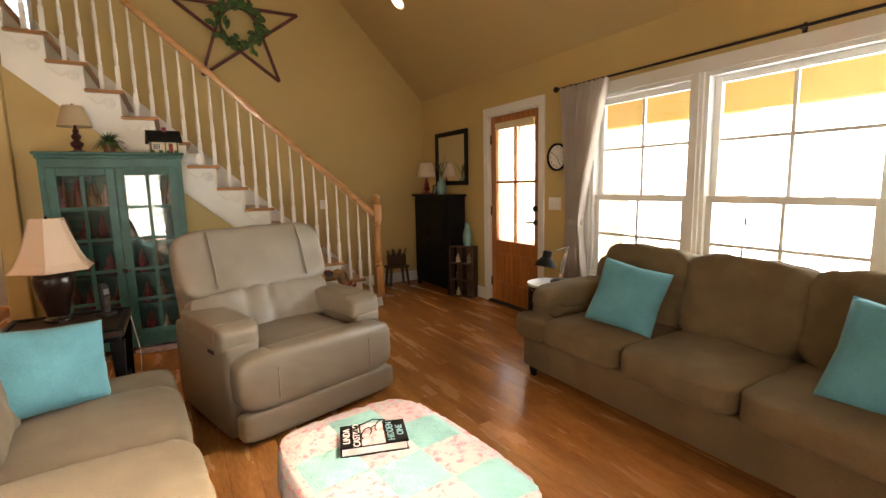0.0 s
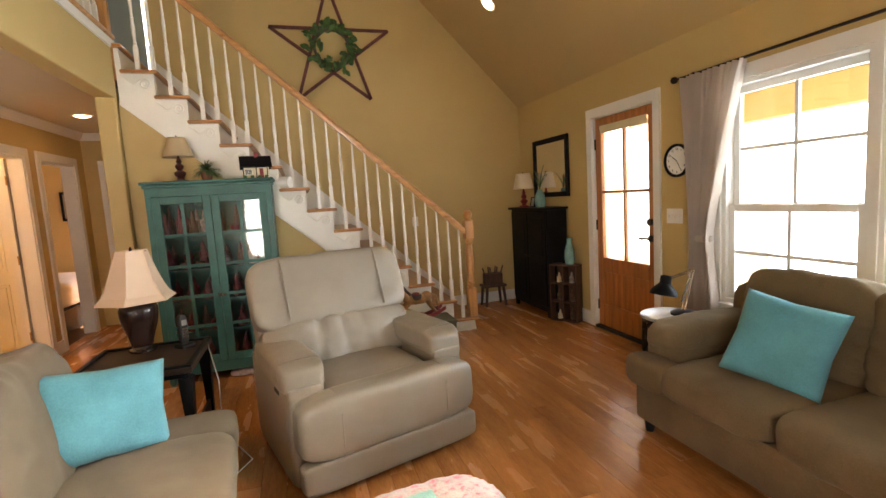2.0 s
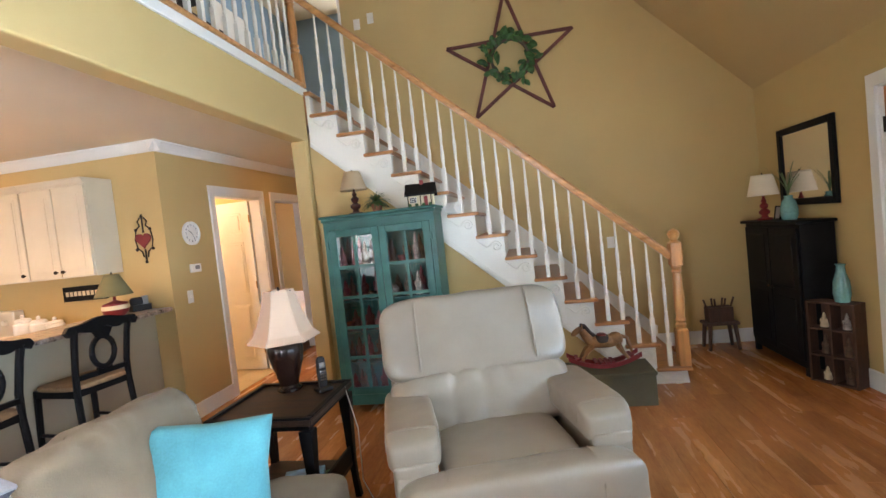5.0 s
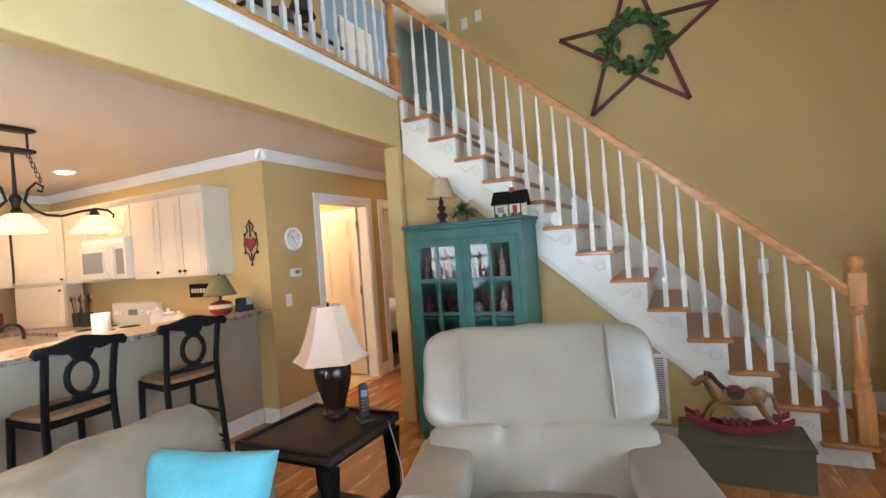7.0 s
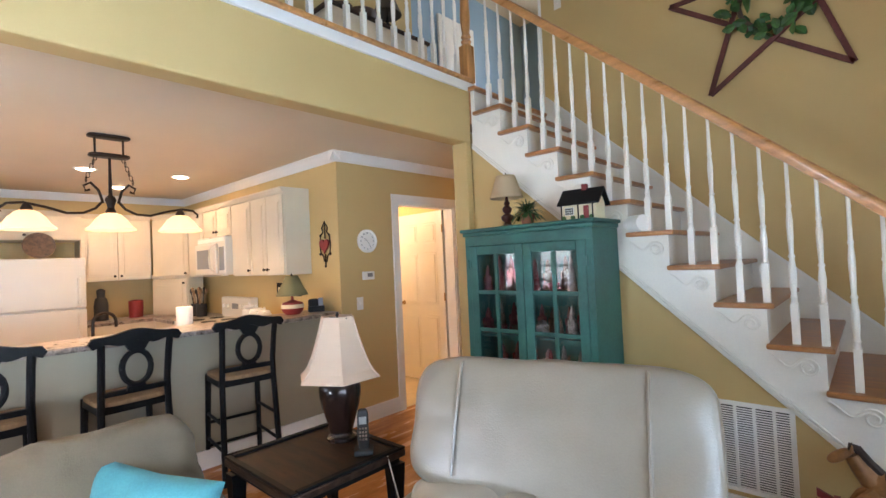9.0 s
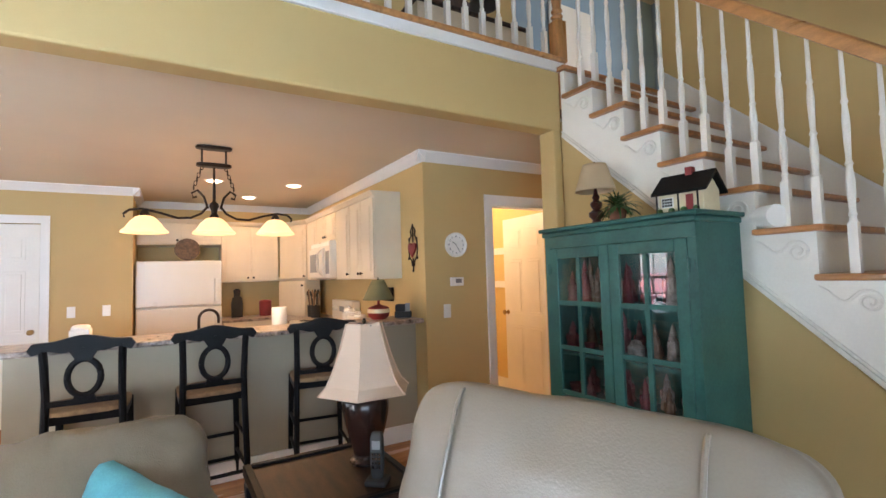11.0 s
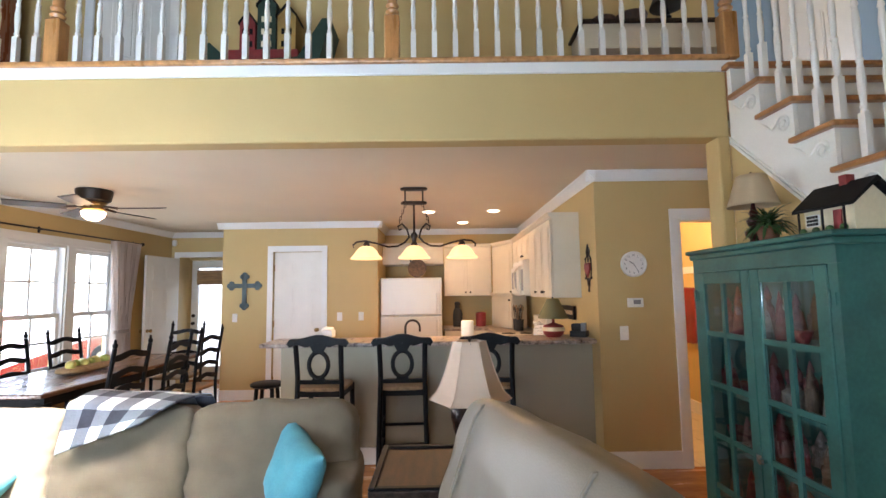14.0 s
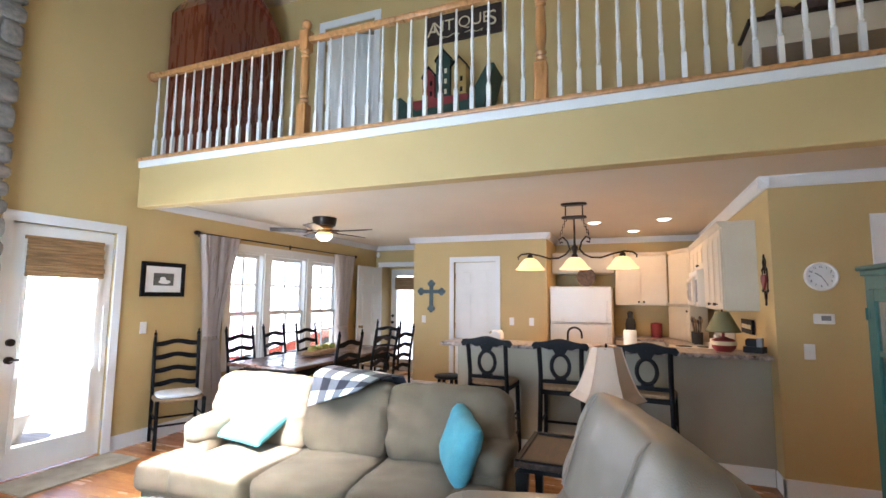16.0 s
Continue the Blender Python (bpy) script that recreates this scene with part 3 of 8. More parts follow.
for a, b in ((-4.10, -3.98), (-3.20, -3.08)):
    box(bm, a, Y_B, 0.601, b, Y_B + 0.018, 2.039)
box(bm, -4.94, Y_B, 0.565, -2.38, Y_B + 0.055, 0.599)
structure("trim_dining_window", bm, M_TRIM, "white casing of the dining windows")
bm = B()
casing(bm, "y", 3.785, 4.625, X_F, -1, 2.065, 0.075)
box(bm, X_F, 3.785, 0, X_F + 0.15, 3.795, 2.065), box(bm, X_F, 4.615, 0, X_F + 0.15, 4.625, 2.065), box(bm, X_F, 3.795, 2.055, X_F + 0.15, 4.615, 2.065)
structure("trim_front_door", bm, M_TRIM, "white casing of the front door")
bm = B()
casing(bm, "x", -1.09, -0.26, Y_B, 1, 2.06, 0.075)
box(bm, -1.089, Y_B - 0.145, 2.022, -0.261, Y_B - 0.066, 2.059)
for xa, xb in ((-1.089, -1.066), (-0.284, -0.261)):
    box(bm, xa, Y_B - 0.145, 0.0, xb, Y_B - 0.066, 2.0215)
structure("trim_back_door", bm, M_TRIM, "white casing of the glazed back door")
bm = B()
casing(bm, "y", 5.385, 6.225, -2.46, 1, 2.035, 0.075)
casing(bm, "y", 6.53, 7.30, -2.46, 1, 2.035, 0.075)
for y0 in (5.385, 6.53):
    y1 = 6.225 if y0 < 6 else 7.30
    box(bm, -2.585, y0, 0, -2.455, y0 + 0.015, 2.035), box(bm, -2.585, y1 - 0.015, 0, -2.455, y1, 2.035), box(bm, -2.585, y0 + 0.015, 2.02, -2.455, y1 - 0.015, 2.035)
casing(bm, "x", -2.23, -1.50, 7.6, -1, 2.03, 0.07)
structure("trim_hall_doors", bm, M_TRIM, "white casings of the hall doorways")
bm = B()
casing(bm, "y", 1.01, 1.70, -5.14, 1, 2.035, 0.072)
casing(bm, "y", -0.84, -0.06, -6.10, 1, 2.05, 0.075)
structure("trim_pantry", bm, M_TRIM, "white casings of the pantry and back hall")
bm = B()
casing(bm, "y", 0.14, 0.86, -2.75, 1, 4.84, 0.08, LOFT)
box(bm, -1.235, Y_S - 0.004, LOFT, -1.205, Y_S + 0.154, 5.35)
structure("trim_loft_door", bm, M_TRIM, "white casing of the loft doorway")

# front door: cedar, four lights over panels
fd = thing("door_1", "cedar front door with four glass lights, shut", "door", pose(X_F + 0.045, 4.61, 0.012, 0, 0, -90), kind="structure")
W, Hh = 0.81, 2.04
bm = B()
for x0, x1, z0, z1 in ((0, 0.085, 0, Hh), (W - 0.085, W, 0, Hh), (0.085, W - 0.085, 1.955, Hh), (0.085, W - 0.085, 0, 0.23), (0.085, W - 0.085, 0.56, 0.70)):
    box(bm, x0, -0.022, z0, x1, 0.022, z1)
bevel(bm, 0.004, 1)
part("stile_frame", bm, M_FDOOR, fd)
for i in range(3):
    bm = B()
    a = 0.085 + i * (W - 0.17) / 3
    box(bm, a + 0.002, -0.012, 0.231, a + (W - 0.17) / 3 - 0.002, 0.012, 0.559)
    bevel(bm, 0.003, 1)
    part("panel", bm, M_FDOOR, fd)
bm = B()
box(bm, W / 2 - 0.012, -0.016, 0.70, W / 2 + 0.012, 0.016, 1.955)
box(bm, 0.085, -0.015, 1.325, W - 0.085, 0.015, 1.35)
part("muntin", bm, M_FDOOR, fd)
bm = B()
box(bm, 0.085, -0.003, 0.70, W - 0.085, 0.003, 1.955)
part("pane", bm, M_GLASS, fd).visible_shadow = False
bm = B()
for k in range(3):
    box(bm, 0.09, -0.03 - 0.004 * k, 1.895 + 0.02 * k, W - 0.09, -0.024 - 0.004 * k, 1.925 + 0.02 * k)
part("roman_shade", bm, M_CREAM, fd, "cream roman shade drawn up")
bm = B()
rod(bm, (W - 0.05, -0.022, 1.07), (W - 0.05, -0.05, 1.07), 0.03)
part("deadbolt", bm, M_IRON, fd, "black deadbolt", True)
bm = B()
rod(bm, (W - 0.05, -0.022, 0.93), (W - 0.05, -0.04, 0.93), 0.03)
tube(bm, [(W - 0.05, -0.04, 0.93), (W - 0.05, -0.065, 0.93), (W - 0.08, -0.068, 0.935), (W - 0.12, -0.066, 0.925), (W - 0.155, -0.066, 0.932)], 0.009)
part("door_handle", bm, M_IRON, fd, "black lever handle", True)
for z in (0.22, 1.02, 1.80):
    bm = B()
    box(bm, -0.022, -0.03, z - 0.05, 0.012, -0.02, z + 0.05)
    part("hinge", bm, M_IRON, fd)
bm = B()
box(bm, 0, -0.07, -0.012, W, 0.05, 0.012)
part("threshold", bm, M_DARK, fd)

# white glazed back door
bd = thing("door_2", "white back door with one tall glass light", "door", pose(-0.27, Y_B - 0.04, 0.012, 0, 0, 180), kind="structure")
W = 0.81
bm = B()
for x0, x1, z0, z1 in ((0, 0.12, 0, 2.03), (W - 0.12, W, 0, 2.03), (0.12, W - 0.12, 1.90, 2.03), (0.12, W - 0.12, 0, 0.22)):
    box(bm, x0, -0.022, z0, x1, 0.022, z1)
for x0, x1, z0, z1 in ((0.10, 0.13, 0.2, 1.92), (W - 0.13, W - 0.10, 0.2, 1.92), (0.13, W - 0.13, 1.89, 1.92), (0.13, W - 0.13, 0.2, 0.23)):
    box(bm, x0, -0.034, z0, x1, -0.022, z1)
part("leaf", bm, M_DOORW, bd)
bm = B()
box(bm, 0.12, -0.003, 0.22, W - 0.12, 0.003, 1.90)
part("pane", bm, M_GLASS, bd).visible_shadow = False
bm = B()
box(bm, 0.09, -0.034, 1.915, W - 0.09, -0.0225, 1.945)
blind = part("bamboo_blind", bm, M_BAMBOO, bd, "rolled-up bamboo blind")
for k in range(7):
    bm = B()
    z = 1.92 - k * 0.045
    box(bm, 0.10, -0.05 - 0.012 * (k % 2) - 0.004 * k, z - 0.047, W - 0.10, -0.036, z)
    bevel(bm, 0.006, 1)
    part("slat", bm, M_BAMBOO, blind)
bm = B()
tube(bm, [(W - 0.06, -0.04, 1.35), (W - 0.06, -0.05, 0.75)], 0.006)
part("cord", bm, M_PAPER, blind)
for z, r in ((1.07, 0.03), (0.93, 0.03)):
    bm = B()
    rod(bm, (0.055, -0.022, z), (0.055, -0.05, z), r)
    if z < 1:
        tube(bm, [(0.055, -0.05, z), (0.055, -0.065, z), (0.10, -0.066, z), (0.16, -0.066, z - 0.004)], 0.009)
    part("door_handle", bm, M_IRON, bd, "black lever handle and lock", True)
for z in (0.25, 1.02, 1.85):
    bm = B()
    box(bm, W - 0.005, -0.032, z - 0.05, W + 0.015, -0.022, z + 0.05)
    part("hinge", bm, M_CHROME, bd)

panel_door("door_3", "white six-panel pantry door, shut", 0.67, 2.02, pose(-5.19, 1.02, 0.01, 0, 0, 90), M_DOORW, 0.61, hinge=0.0, side=-1)
panel_door("door_4", "white six-panel bathroom door standing open", 0.80, 2.01, pose(-2.60, 6.21, 0.01, 0, 0, 176), M_DOORW, 0.74, hinge=0.0)
panel_door("door_5", "white six-panel door at the end of the hall", 0.71, 2.01, pose(-2.22, 7.64, 0.01), M_DOORW, 0.07, hinge=0.70)
panel_door("door_6", "white six-panel loft door, half open", 0.70, 2.03, pose(-2.78, 0.15, LOFT + 0.01, 0, 0, 118), M_DOORW, 0.64, hinge=0.0, side=-1)
panel_door("door_7", "white six-panel door folded open beside the dining area", 0.78, 2.02, pose(-6.08, -0.855, 0.01, 0, 0, -2), M_DOORW, 0.72, hinge=0.0, side=-1)
panel_door("door_8", "white panelled door in the blue upper hall", 0.76, 2.02, pose(-3.20, 6.95, LOFT + 0.01, 0, 0, 90), M_DOORW, 0.07, hinge=0.75)
# outer glazed door of the back hall
hd = thing("door_9", "white glazed outer door of the back hall", "door", pose(-6.72, -0.95, 0.01, 0, 0, 90), kind="structure")
bm = B()
for x0, x1, z0, z1 in ((0, 0.12, 0, 2.03), (0.56, 0.68, 0, 2.03), (0.12, 0.56, 1.9, 2.03), (0.12, 0.56, 0, 0.22)):
    box(bm, x0, -0.02, z0, x1, 0.02, z1)
part("leaf", bm, M_DOORW, hd)
bm = B()
box(bm, 0.12, -0.003, 0.22, 0.56, 0.003, 1.9)
part("pane", bm, M_GLASS, hd).visible_shadow = False
bm = B()
for k in range(5):
    box(bm, 0.1, -0.045 - 0.008 * (k % 2), 1.86 - k * 0.05 - 0.05, 0.58, -0.022, 1.86 - k * 0.05)
part("bamboo_blind", bm, M_BAMBOO, hd, "rolled-up bamboo blind")
bm = B()
rod(bm, (0.05, -0.02, 0.95), (0.05, -0.06, 0.95), 0.028), rod(bm, (0.05, -0.02, 1.08), (0.05, -0.045, 1.08), 0.028)
part("door_handle", bm, M_IRON, hd, "black handle and lock")

# ---- staircase ----
RISE, RUN, X0, Z0 = 0.2035, 0.2255, 1.494, 0.137
stair = thing("staircase", "oak and white staircase with scroll brackets rising to the loft", "staircase", pose(0, 0, 0), kind="structure")
SY = 5.11
bm = B()
pts = [(1.742, 0.001)]
for k in range(13):
    x = X0 - RUN * k
    pts += [(x + RUN + 0.008, Z0 + RISE * k - 0.028), (x + 0.008, Z0 + RISE * k - 0.028)]
pts += [(-1.212, LOFT - 0.01), (-1.245, LOFT - 0.01), (-1.245, 2.30), (1.385, 0.001)]
prism(bm, pts, SY, SY + 0.022, "y")
part("string", bm, M_STAIRW, stair, "white cut string board")
bm = B()
sl = (2.30 - 0.02) / (1.385 + 1.245)
for o, w in ((0.0, 0.022), (0.03, 0.012)):
    z = 2.30 + o
    prism(bm, [(-1.245, z), (1.385 + o, 0.02), (1.385 + o + w, 0.02), (-1.245, z + w)], SY - 0.012, SY - 0.001, "y")
part("string_moulding", bm, M_STAIRW, stair)
for k in range(13):
    x, z = X0 - RUN * k, Z0 + RISE * k
    bm = B()
    box(bm, x, SY - 0.036, z - 0.028, x + RUN + 0.045, Y_S - 0.022, z)
    bevel(bm, 0.009, 2)
    part("tread", bm, M_TREAD, stair)
    bm = B()
    box(bm, x + RUN - 0.008, SY + 0.023, z - RISE + 0.001 if k else 0.001, x + RUN + 0.008, Y_S - 0.022, z - 0.029)
    # Lowest four risers take the oak colour to mimic the floor's reflection.
    part("riser", bm, M_STAIRW if k > 3 else M_TREAD, stair)
    # scroll bracket on the string below the tread
    bm = B()
    px, pz = x + RUN - 0.062, z - 0.108
    spir = [(px + 0.047 * (1 - 0.78 * k2 / 26) * math.cos(2.6 - 0.40 * k2), SY - 0.004, pz + 0.047 * (1 - 0.78 * k2 / 26) * math.sin(2.6 - 0.40 * k2)) for k2 in range(27)]
    ex, ez = spir[0][0], spir[0][2]
    tail = [(x + 0.004 + (ex - x - 0.004) * u, SY - 0.004, (z - 0.052) + (ez - z + 0.052) * u - 0.030 * math.sin(u * math.pi) + 0.012 * math.sin(u * 2 * math.pi)) for u in (0, 0.12, 0.25, 0.4, 0.55, 0.7, 0.85)]
    tube(bm, tail + spir, 0.0062, 6)
    part("scroll_bracket", bm, M_STAIRW, stair, "", True)
bm = B()
box(bm, -1.228, SY + 0.023, LOFT - RISE + 0.002, -1.213, Y_S - 0.022, LOFT - 0.03)
part("riser", bm, M_STAIRW, stair)
bm = B()
box(bm, -1.26, SY - 0.03, LOFT - 0.028, -1.18, Y_S - 0.022, LOFT + 0.002)
bevel(bm, 0.009, 2)
part("landing_nosing", bm, M_TREAD, stair)
bm = B()
prism(bm, [(1.80, 0.001), (1.80, 0.20), (-1.2, 2.93), (-1.2, 2.5), (1.4, 0.001)], Y_S - 0.02, Y_S - 0.002, "y")
part("wall_skirt", bm, M_STAIRW, stair, "pinkish white skirt board on the wall")
bm = B()
prism(bm, [(1.80, 0.20), (1.80, 0.222), (-1.2, 2.952), (-1.2, 2.93)], Y_S - 0.032, Y_S - 0.002, "y")
part("skirt_cap", bm, M_TRIM, stair)
RAILZ = lambda x: 1.031 + 0.887 * (1.718 - x)


def baluster_bm(h):
    """White turned baluster of height h: square foot, vase turnings, slim tapered shaft."""
    bm = B()
    box(bm, -0.016, -0.016, 0, 0.016, 0.016, 0.20)
    prof = [(0.016, 0.20), (0.0115, 0.215), (0.016, 0.228), (0.011, 0.24), (0.0155, 0.30), (0.0165, 0.36), (0.011, 0.415), (0.0155, 0.425), (0.010, 0.44)]
    s = h / 0.9
    prof = [(r, z * s if z > 0.2 else z) for r, z in prof] + [(0.014, 0.55 * s), (0.0145, 0.60 * s), (0.0095, 0.66 * s), (0.0135, 0.672 * s), (0.0095, 0.69 * s), (0.008, h)]
    lathe(bm, 0, 0, 0, prof, 10)
    return bm


BAL = {}


def baluster(parent, x, y, z, h):
    key = round(h, 2)
    if key not in BAL:
        BAL[key] = mesh_of(baluster_bm(key), M_BALW, True, "baluster", 35)
    ob = new("baluster", BAL[key])
    ob.parent = parent
    ob.matrix_local = pose(x, y, z)
    return ob


def newel_mesh(bm, h):
    box(bm, -0.045, -0.045, 0, 0.045, 0.045, 0.30)
    top = h - 0.30
    box(bm, -0.045, -0.045, top, 0.045, 0.045, top + 0.19)
    bevel(bm, 0.006, 1)
    lathe(bm, 0, 0, 0, [(0.042, 0.30), (0.034, 0.315), (0.043, 0.335), (0.030, 0.355), (0.041, 0.375), (0.030, 0.40), (0.038, 0.47), (0.041, 0.53),
                        (0.034, top - 0.09), (0.029, top - 0.06), (0.041, top - 0.045), (0.030, top - 0.03), (0.042, top - 0.012), (0.042, top)], 20)
    lathe(bm, 0, 0, 0, [(0.044, top + 0.19), (0.030, top + 0.20), (0.026, top + 0.212), (0.042, top + 0.235), (0.046, top + 0.258), (0.036, top + 0.283), (0.014, top + 0.298), (0.001, h)], 20)
    return bm


rail = thing("stair_railing", "white turned balusters under a honey oak handrail on the stairs", "railing", pose(0, 0, 0), kind="structure")
for k in range(13):
    for j, off in enumerate((0.10, 0.214)):
        x = X0 - RUN * k + off + 0.02
        if k == 0 and j == 1:
            continue
        z = Z0 + RISE * k
        baluster(rail, x, SY + 0.035, z, RAILZ(x) - 0.05 - z)
part("newel_post", newel_mesh(B(), 1.115), M_NEWEL, rail, "turned honey oak newel post", True, pose(1.72, SY + 0.035, Z0), 30)


def handrail(bm, a, b):
    a, b = Vector(a), Vector(b)
    d = (b - a).normalized()
    side = d.cross(Vector((0, 0, 1))).normalized()
    up = side.cross(d)
    prof = [(-0.022, -0.03), (0.022, -0.03), (0.026, -0.012), (0.031, 0.004), (0.028, 0.018), (0.015, 0.028), (-0.015, 0.028), (-0.028, 0.018), (-0.031, 0.004), (-0.026, -0.012)]
    rows = [[bm.verts.new(p + side * u + up * v) for u, v in prof] for p in (a, b)]
    k = len(prof)
    for i in range(k):
        bm.faces.new((rows[0][i], rows[0][(i + 1) % k], rows[1][(i + 1) % k], rows[1][i]))
    bm.faces.new(rows[0]), bm.faces.new(rows[1][::-1])
    return bm


part("handrail", handrail(B(), (1.70, SY + 0.035, RAILZ(1.70) - 0.028), (-1.25, SY + 0.035, RAILZ(-1.25) - 0.028)), M_RAIL, rail, "honey oak handrail", True)
lrail = thing("loft_railing", "white turned balusters under a honey oak rail along the loft", "railing", pose(0, 0, 0), kind="structure")
XR = -1.315
for y in (1.01, 3.09, 5.175):
    part("newel_post", newel_mesh(B(), 1.09), M_NEWEL, lrail, "turned honey oak newel post", True, pose(XR, y, 2.853), 30)
for a, b in ((-0.97, 1.01), (1.01, 3.09), (3.09, 5.175)):
    for i in range(15):
        baluster(lrail, XR, a + (b - a) * (i + 1) / 16, 2.853, 0.86)
part("handrail", handrail(B(), (XR, -0.96, 3.745), (XR, 5.17, 3.745)), M_RAIL, lrail, "honey oak handrail", True)
bm = B()
rod(bm, (XR, -0.969, 3.745), (XR, -0.95, 3.745), 0.055, seg=20)
part("rosette", bm, M_RAIL, lrail, "round oak rosette on the wall", True)


# ---- seating ----
def sofa(name, label, material, m, length=2.3, seed=1, arm_front=0.12, wide_back=False):
    """Three-seat sofa along x from 0 to length, front towards -y, its front edge at y 0."""
    ob = thing(name, label, "sofa", m)
    D = 0.95
    bm = B()
    box(bm, 0.02, 0.05, 0.07, length - 0.02, D - 0.02, 0.30)
    bevel(bm, 0.02, 2)
    part("base", bm, material, ob, smooth=True)
    bm = B()
    soft(bm, (length / 2, D - 0.11, 0.45), (length / 2 - 0.02, 0.11, 0.38), 8, 12)
    part("back_frame", bm, material, ob, smooth=True, angle=80)
    aw = 0.115
    am = (arm_front + 0.905) / 2
    for x in (aw, length - aw):
        bm = B()
        soft(bm, (x, am, 0.36), (aw, 0.905 - am, 0.22), 6, 10)
        soft(bm, (x, am - 0.01, 0.55), (aw + 0.012, 0.915 - am, 0.09), 3.4, 16, 0, 0.012, seed)
        part("arm", bm, material, ob, smooth=True, angle=80)
    n = 3
    w = (length - 0.44) / n
    tee = (arm_front + 0.03) / 2
    for i in range(n):
        x0, x1 = 0.22 + i * w, 0.22 + (i + 1) * w
        if i == 0:
            x0 = 0.235
        if i == n - 1:
            x1 = length - 0.235
        bm = B()
        soft(bm, ((x0 + x1) / 2, 0.36, 0.375), ((x1 - x0) / 2 + 0.006, 0.38, 0.085), 6, 18, 0.16, 0.010, seed + i, 2.2)
        if i == 0:
            soft(bm, (0.15, tee - 0.012, 0.375), (0.15, tee + 0.004, 0.083), 5, 12, 0.06, 0.006, seed + 9)
        if i == n - 1:
            soft(bm, (length - 0.15, tee - 0.012, 0.375), (0.15, tee + 0.004, 0.083), 5, 12, 0.06, 0.006, seed + 8)
        part("seat_cushion", bm, material, ob, smooth=True, angle=80)
        if wide_back:
            x0, x1 = (0.04 if i == 0 else x0), (length - 0.03 if i == n - 1 else x1)
        bm = B()
        hw = (x1 - x0) / 2 + 0.012
        soft(bm, (0, 0, 0), (hw, 0.135, 0.24), 6.5, 34, 0.05, 0.026, seed + 3 * i, 1.9)
        for v in bm.verts:
            x, z = v.co.x, v.co.z
            top = math.exp(-((z - 0.235) / 0.055) ** 2)
            end = math.exp(-((abs(x) - hw) / 0.06) ** 2)
            f = (1 - abs(math.sin(x * 24 + 2.1 * math.sin(x * 11 + seed + i)))) ** 2
            g = (1 - abs(math.sin(z * 30 + 1.7 * math.sin(z * 13 + seed)))) ** 2
            v.co.z -= 0.005 * top * f * (0.5 + 0.5 * math.sin(x * 5 + seed))
            v.co.y += (0.014 * top * f * (0.6 + 0.4 * math.sin(x * 7 + i)) + 0.014 * end * g) * (1 if v.co.y < 0 else -1)
        mm = Matrix.Translation(((x0 + x1) / 2, 0.70, 0.655)) @ Euler((radians(-13), 0, 0)).to_matrix().to_4x4()
        bmesh.ops.transform(bm, matrix=mm, verts=bm.verts)
        part("back_cushion", bm, material, ob, smooth=True, angle=80)
    for x in (0.08, length - 0.08):
        for y in (0.10, D - 0.08):
            bm = B()
            rod(bm, (x, y, 0), (x, y, 0.075), 0.022, 0.032, 12)
            part("foot", bm, M_BLACK, ob, "dark wooden foot")
    return ob


TAUPE = pose(-0.125, 0.80, 0, 0, 0, 95)
sofa("sofa", "olive brown microfibre three-seat sofa under the front window", M_MICRO, pose(1.78, 2.79, 0, 0, 0, -90), 2.32, 1)
# One even cloth; sun through the added skylight whitens its low-y end.
sofa("sofa", "taupe corduroy sofa with one end lit by the sun", M_CORD, TAUPE, 2.22, 5, 0.35, True)


def pillow(label, m, w, h, d, seed):
    ob = solid("throw_pillow", pillow_mesh(B(), w, h, d, 20, seed), M_TURQ, label, "pillow", m, True, "turquoise throw pillows", angle=80)
    return ob


pillow("turquoise velvet throw pillow leaning on the olive sofa", pose(2.11, 2.13, 0.645, -24, 10, -72), 0.205, 0.205, 0.07, 1)
pillow("turquoise velvet throw pillow leaning on the olive sofa", pose(2.10, 0.87, 0.62, -26, 10, -80), 0.225, 0.225, 0.075, 2)
pillow("turquoise velvet throw pillow against the taupe sofa arm", pose(-0.735, 2.69, 0.63, -18, 8, 33), 0.23, 0.18, 0.08, 3)
pillow("turquoise velvet throw pillow lying in the sun on the sofa", pose(-0.70, 1.22, 0.60, -62, 0, 80), 0.22, 0.18, 0.06, 4)

# recliner
rc = thing("recliner", "taupe leather power recliner with pillow arms", "armchair", pose(0.325, 3.325, 0, 0, 0, 16.5))
for s in (-1, 1):
    bm = B()
    soft(bm, (s * 0.385, 0.05, 0.285), (0.08, 0.405, 0.27), 12, 12)
    part("side_panel", bm, M_LEATH, rc, smooth=True, angle=80)
    bm = B()
    soft(bm, (s * 0.378, -0.03, 0.578), (0.105, 0.315, 0.066), 7, 18, 0.06, 0.004, s + 3)
    for v in bm.verts:
        drop = max(0, -0.20 - v.co.y) / 0.145
        v.co.z -= 0.028 * drop ** 2
    part("arm_pad", bm, M_LEATH, rc, smooth=True, angle=80)
    bm = B()
    soft(bm, (s * 0.378, -0.325, 0.505), (0.082, 0.03, 0.030), 5, 8)
    part("arm_front", bm, M_LEATH, rc, smooth=True, angle=80)
    bm = B()
    tube(bm, [(s * 0.378 + 0.103 * c, -0.255, 0.578 + 0.0655 * h) for c, h in ((-1.0, -0.3), (-0.99, 0.45), (-0.93, 0.83), (-0.7, 0.97), (-0.3, 1.01), (0.3, 1.01), (0.7, 0.97), (0.93, 0.83), (0.99, 0.45), (1.0, -0.3))], 0.0035, 6)
    part("arm_seam", bm, M_LEATH, rc, smooth=True)
bm = B()
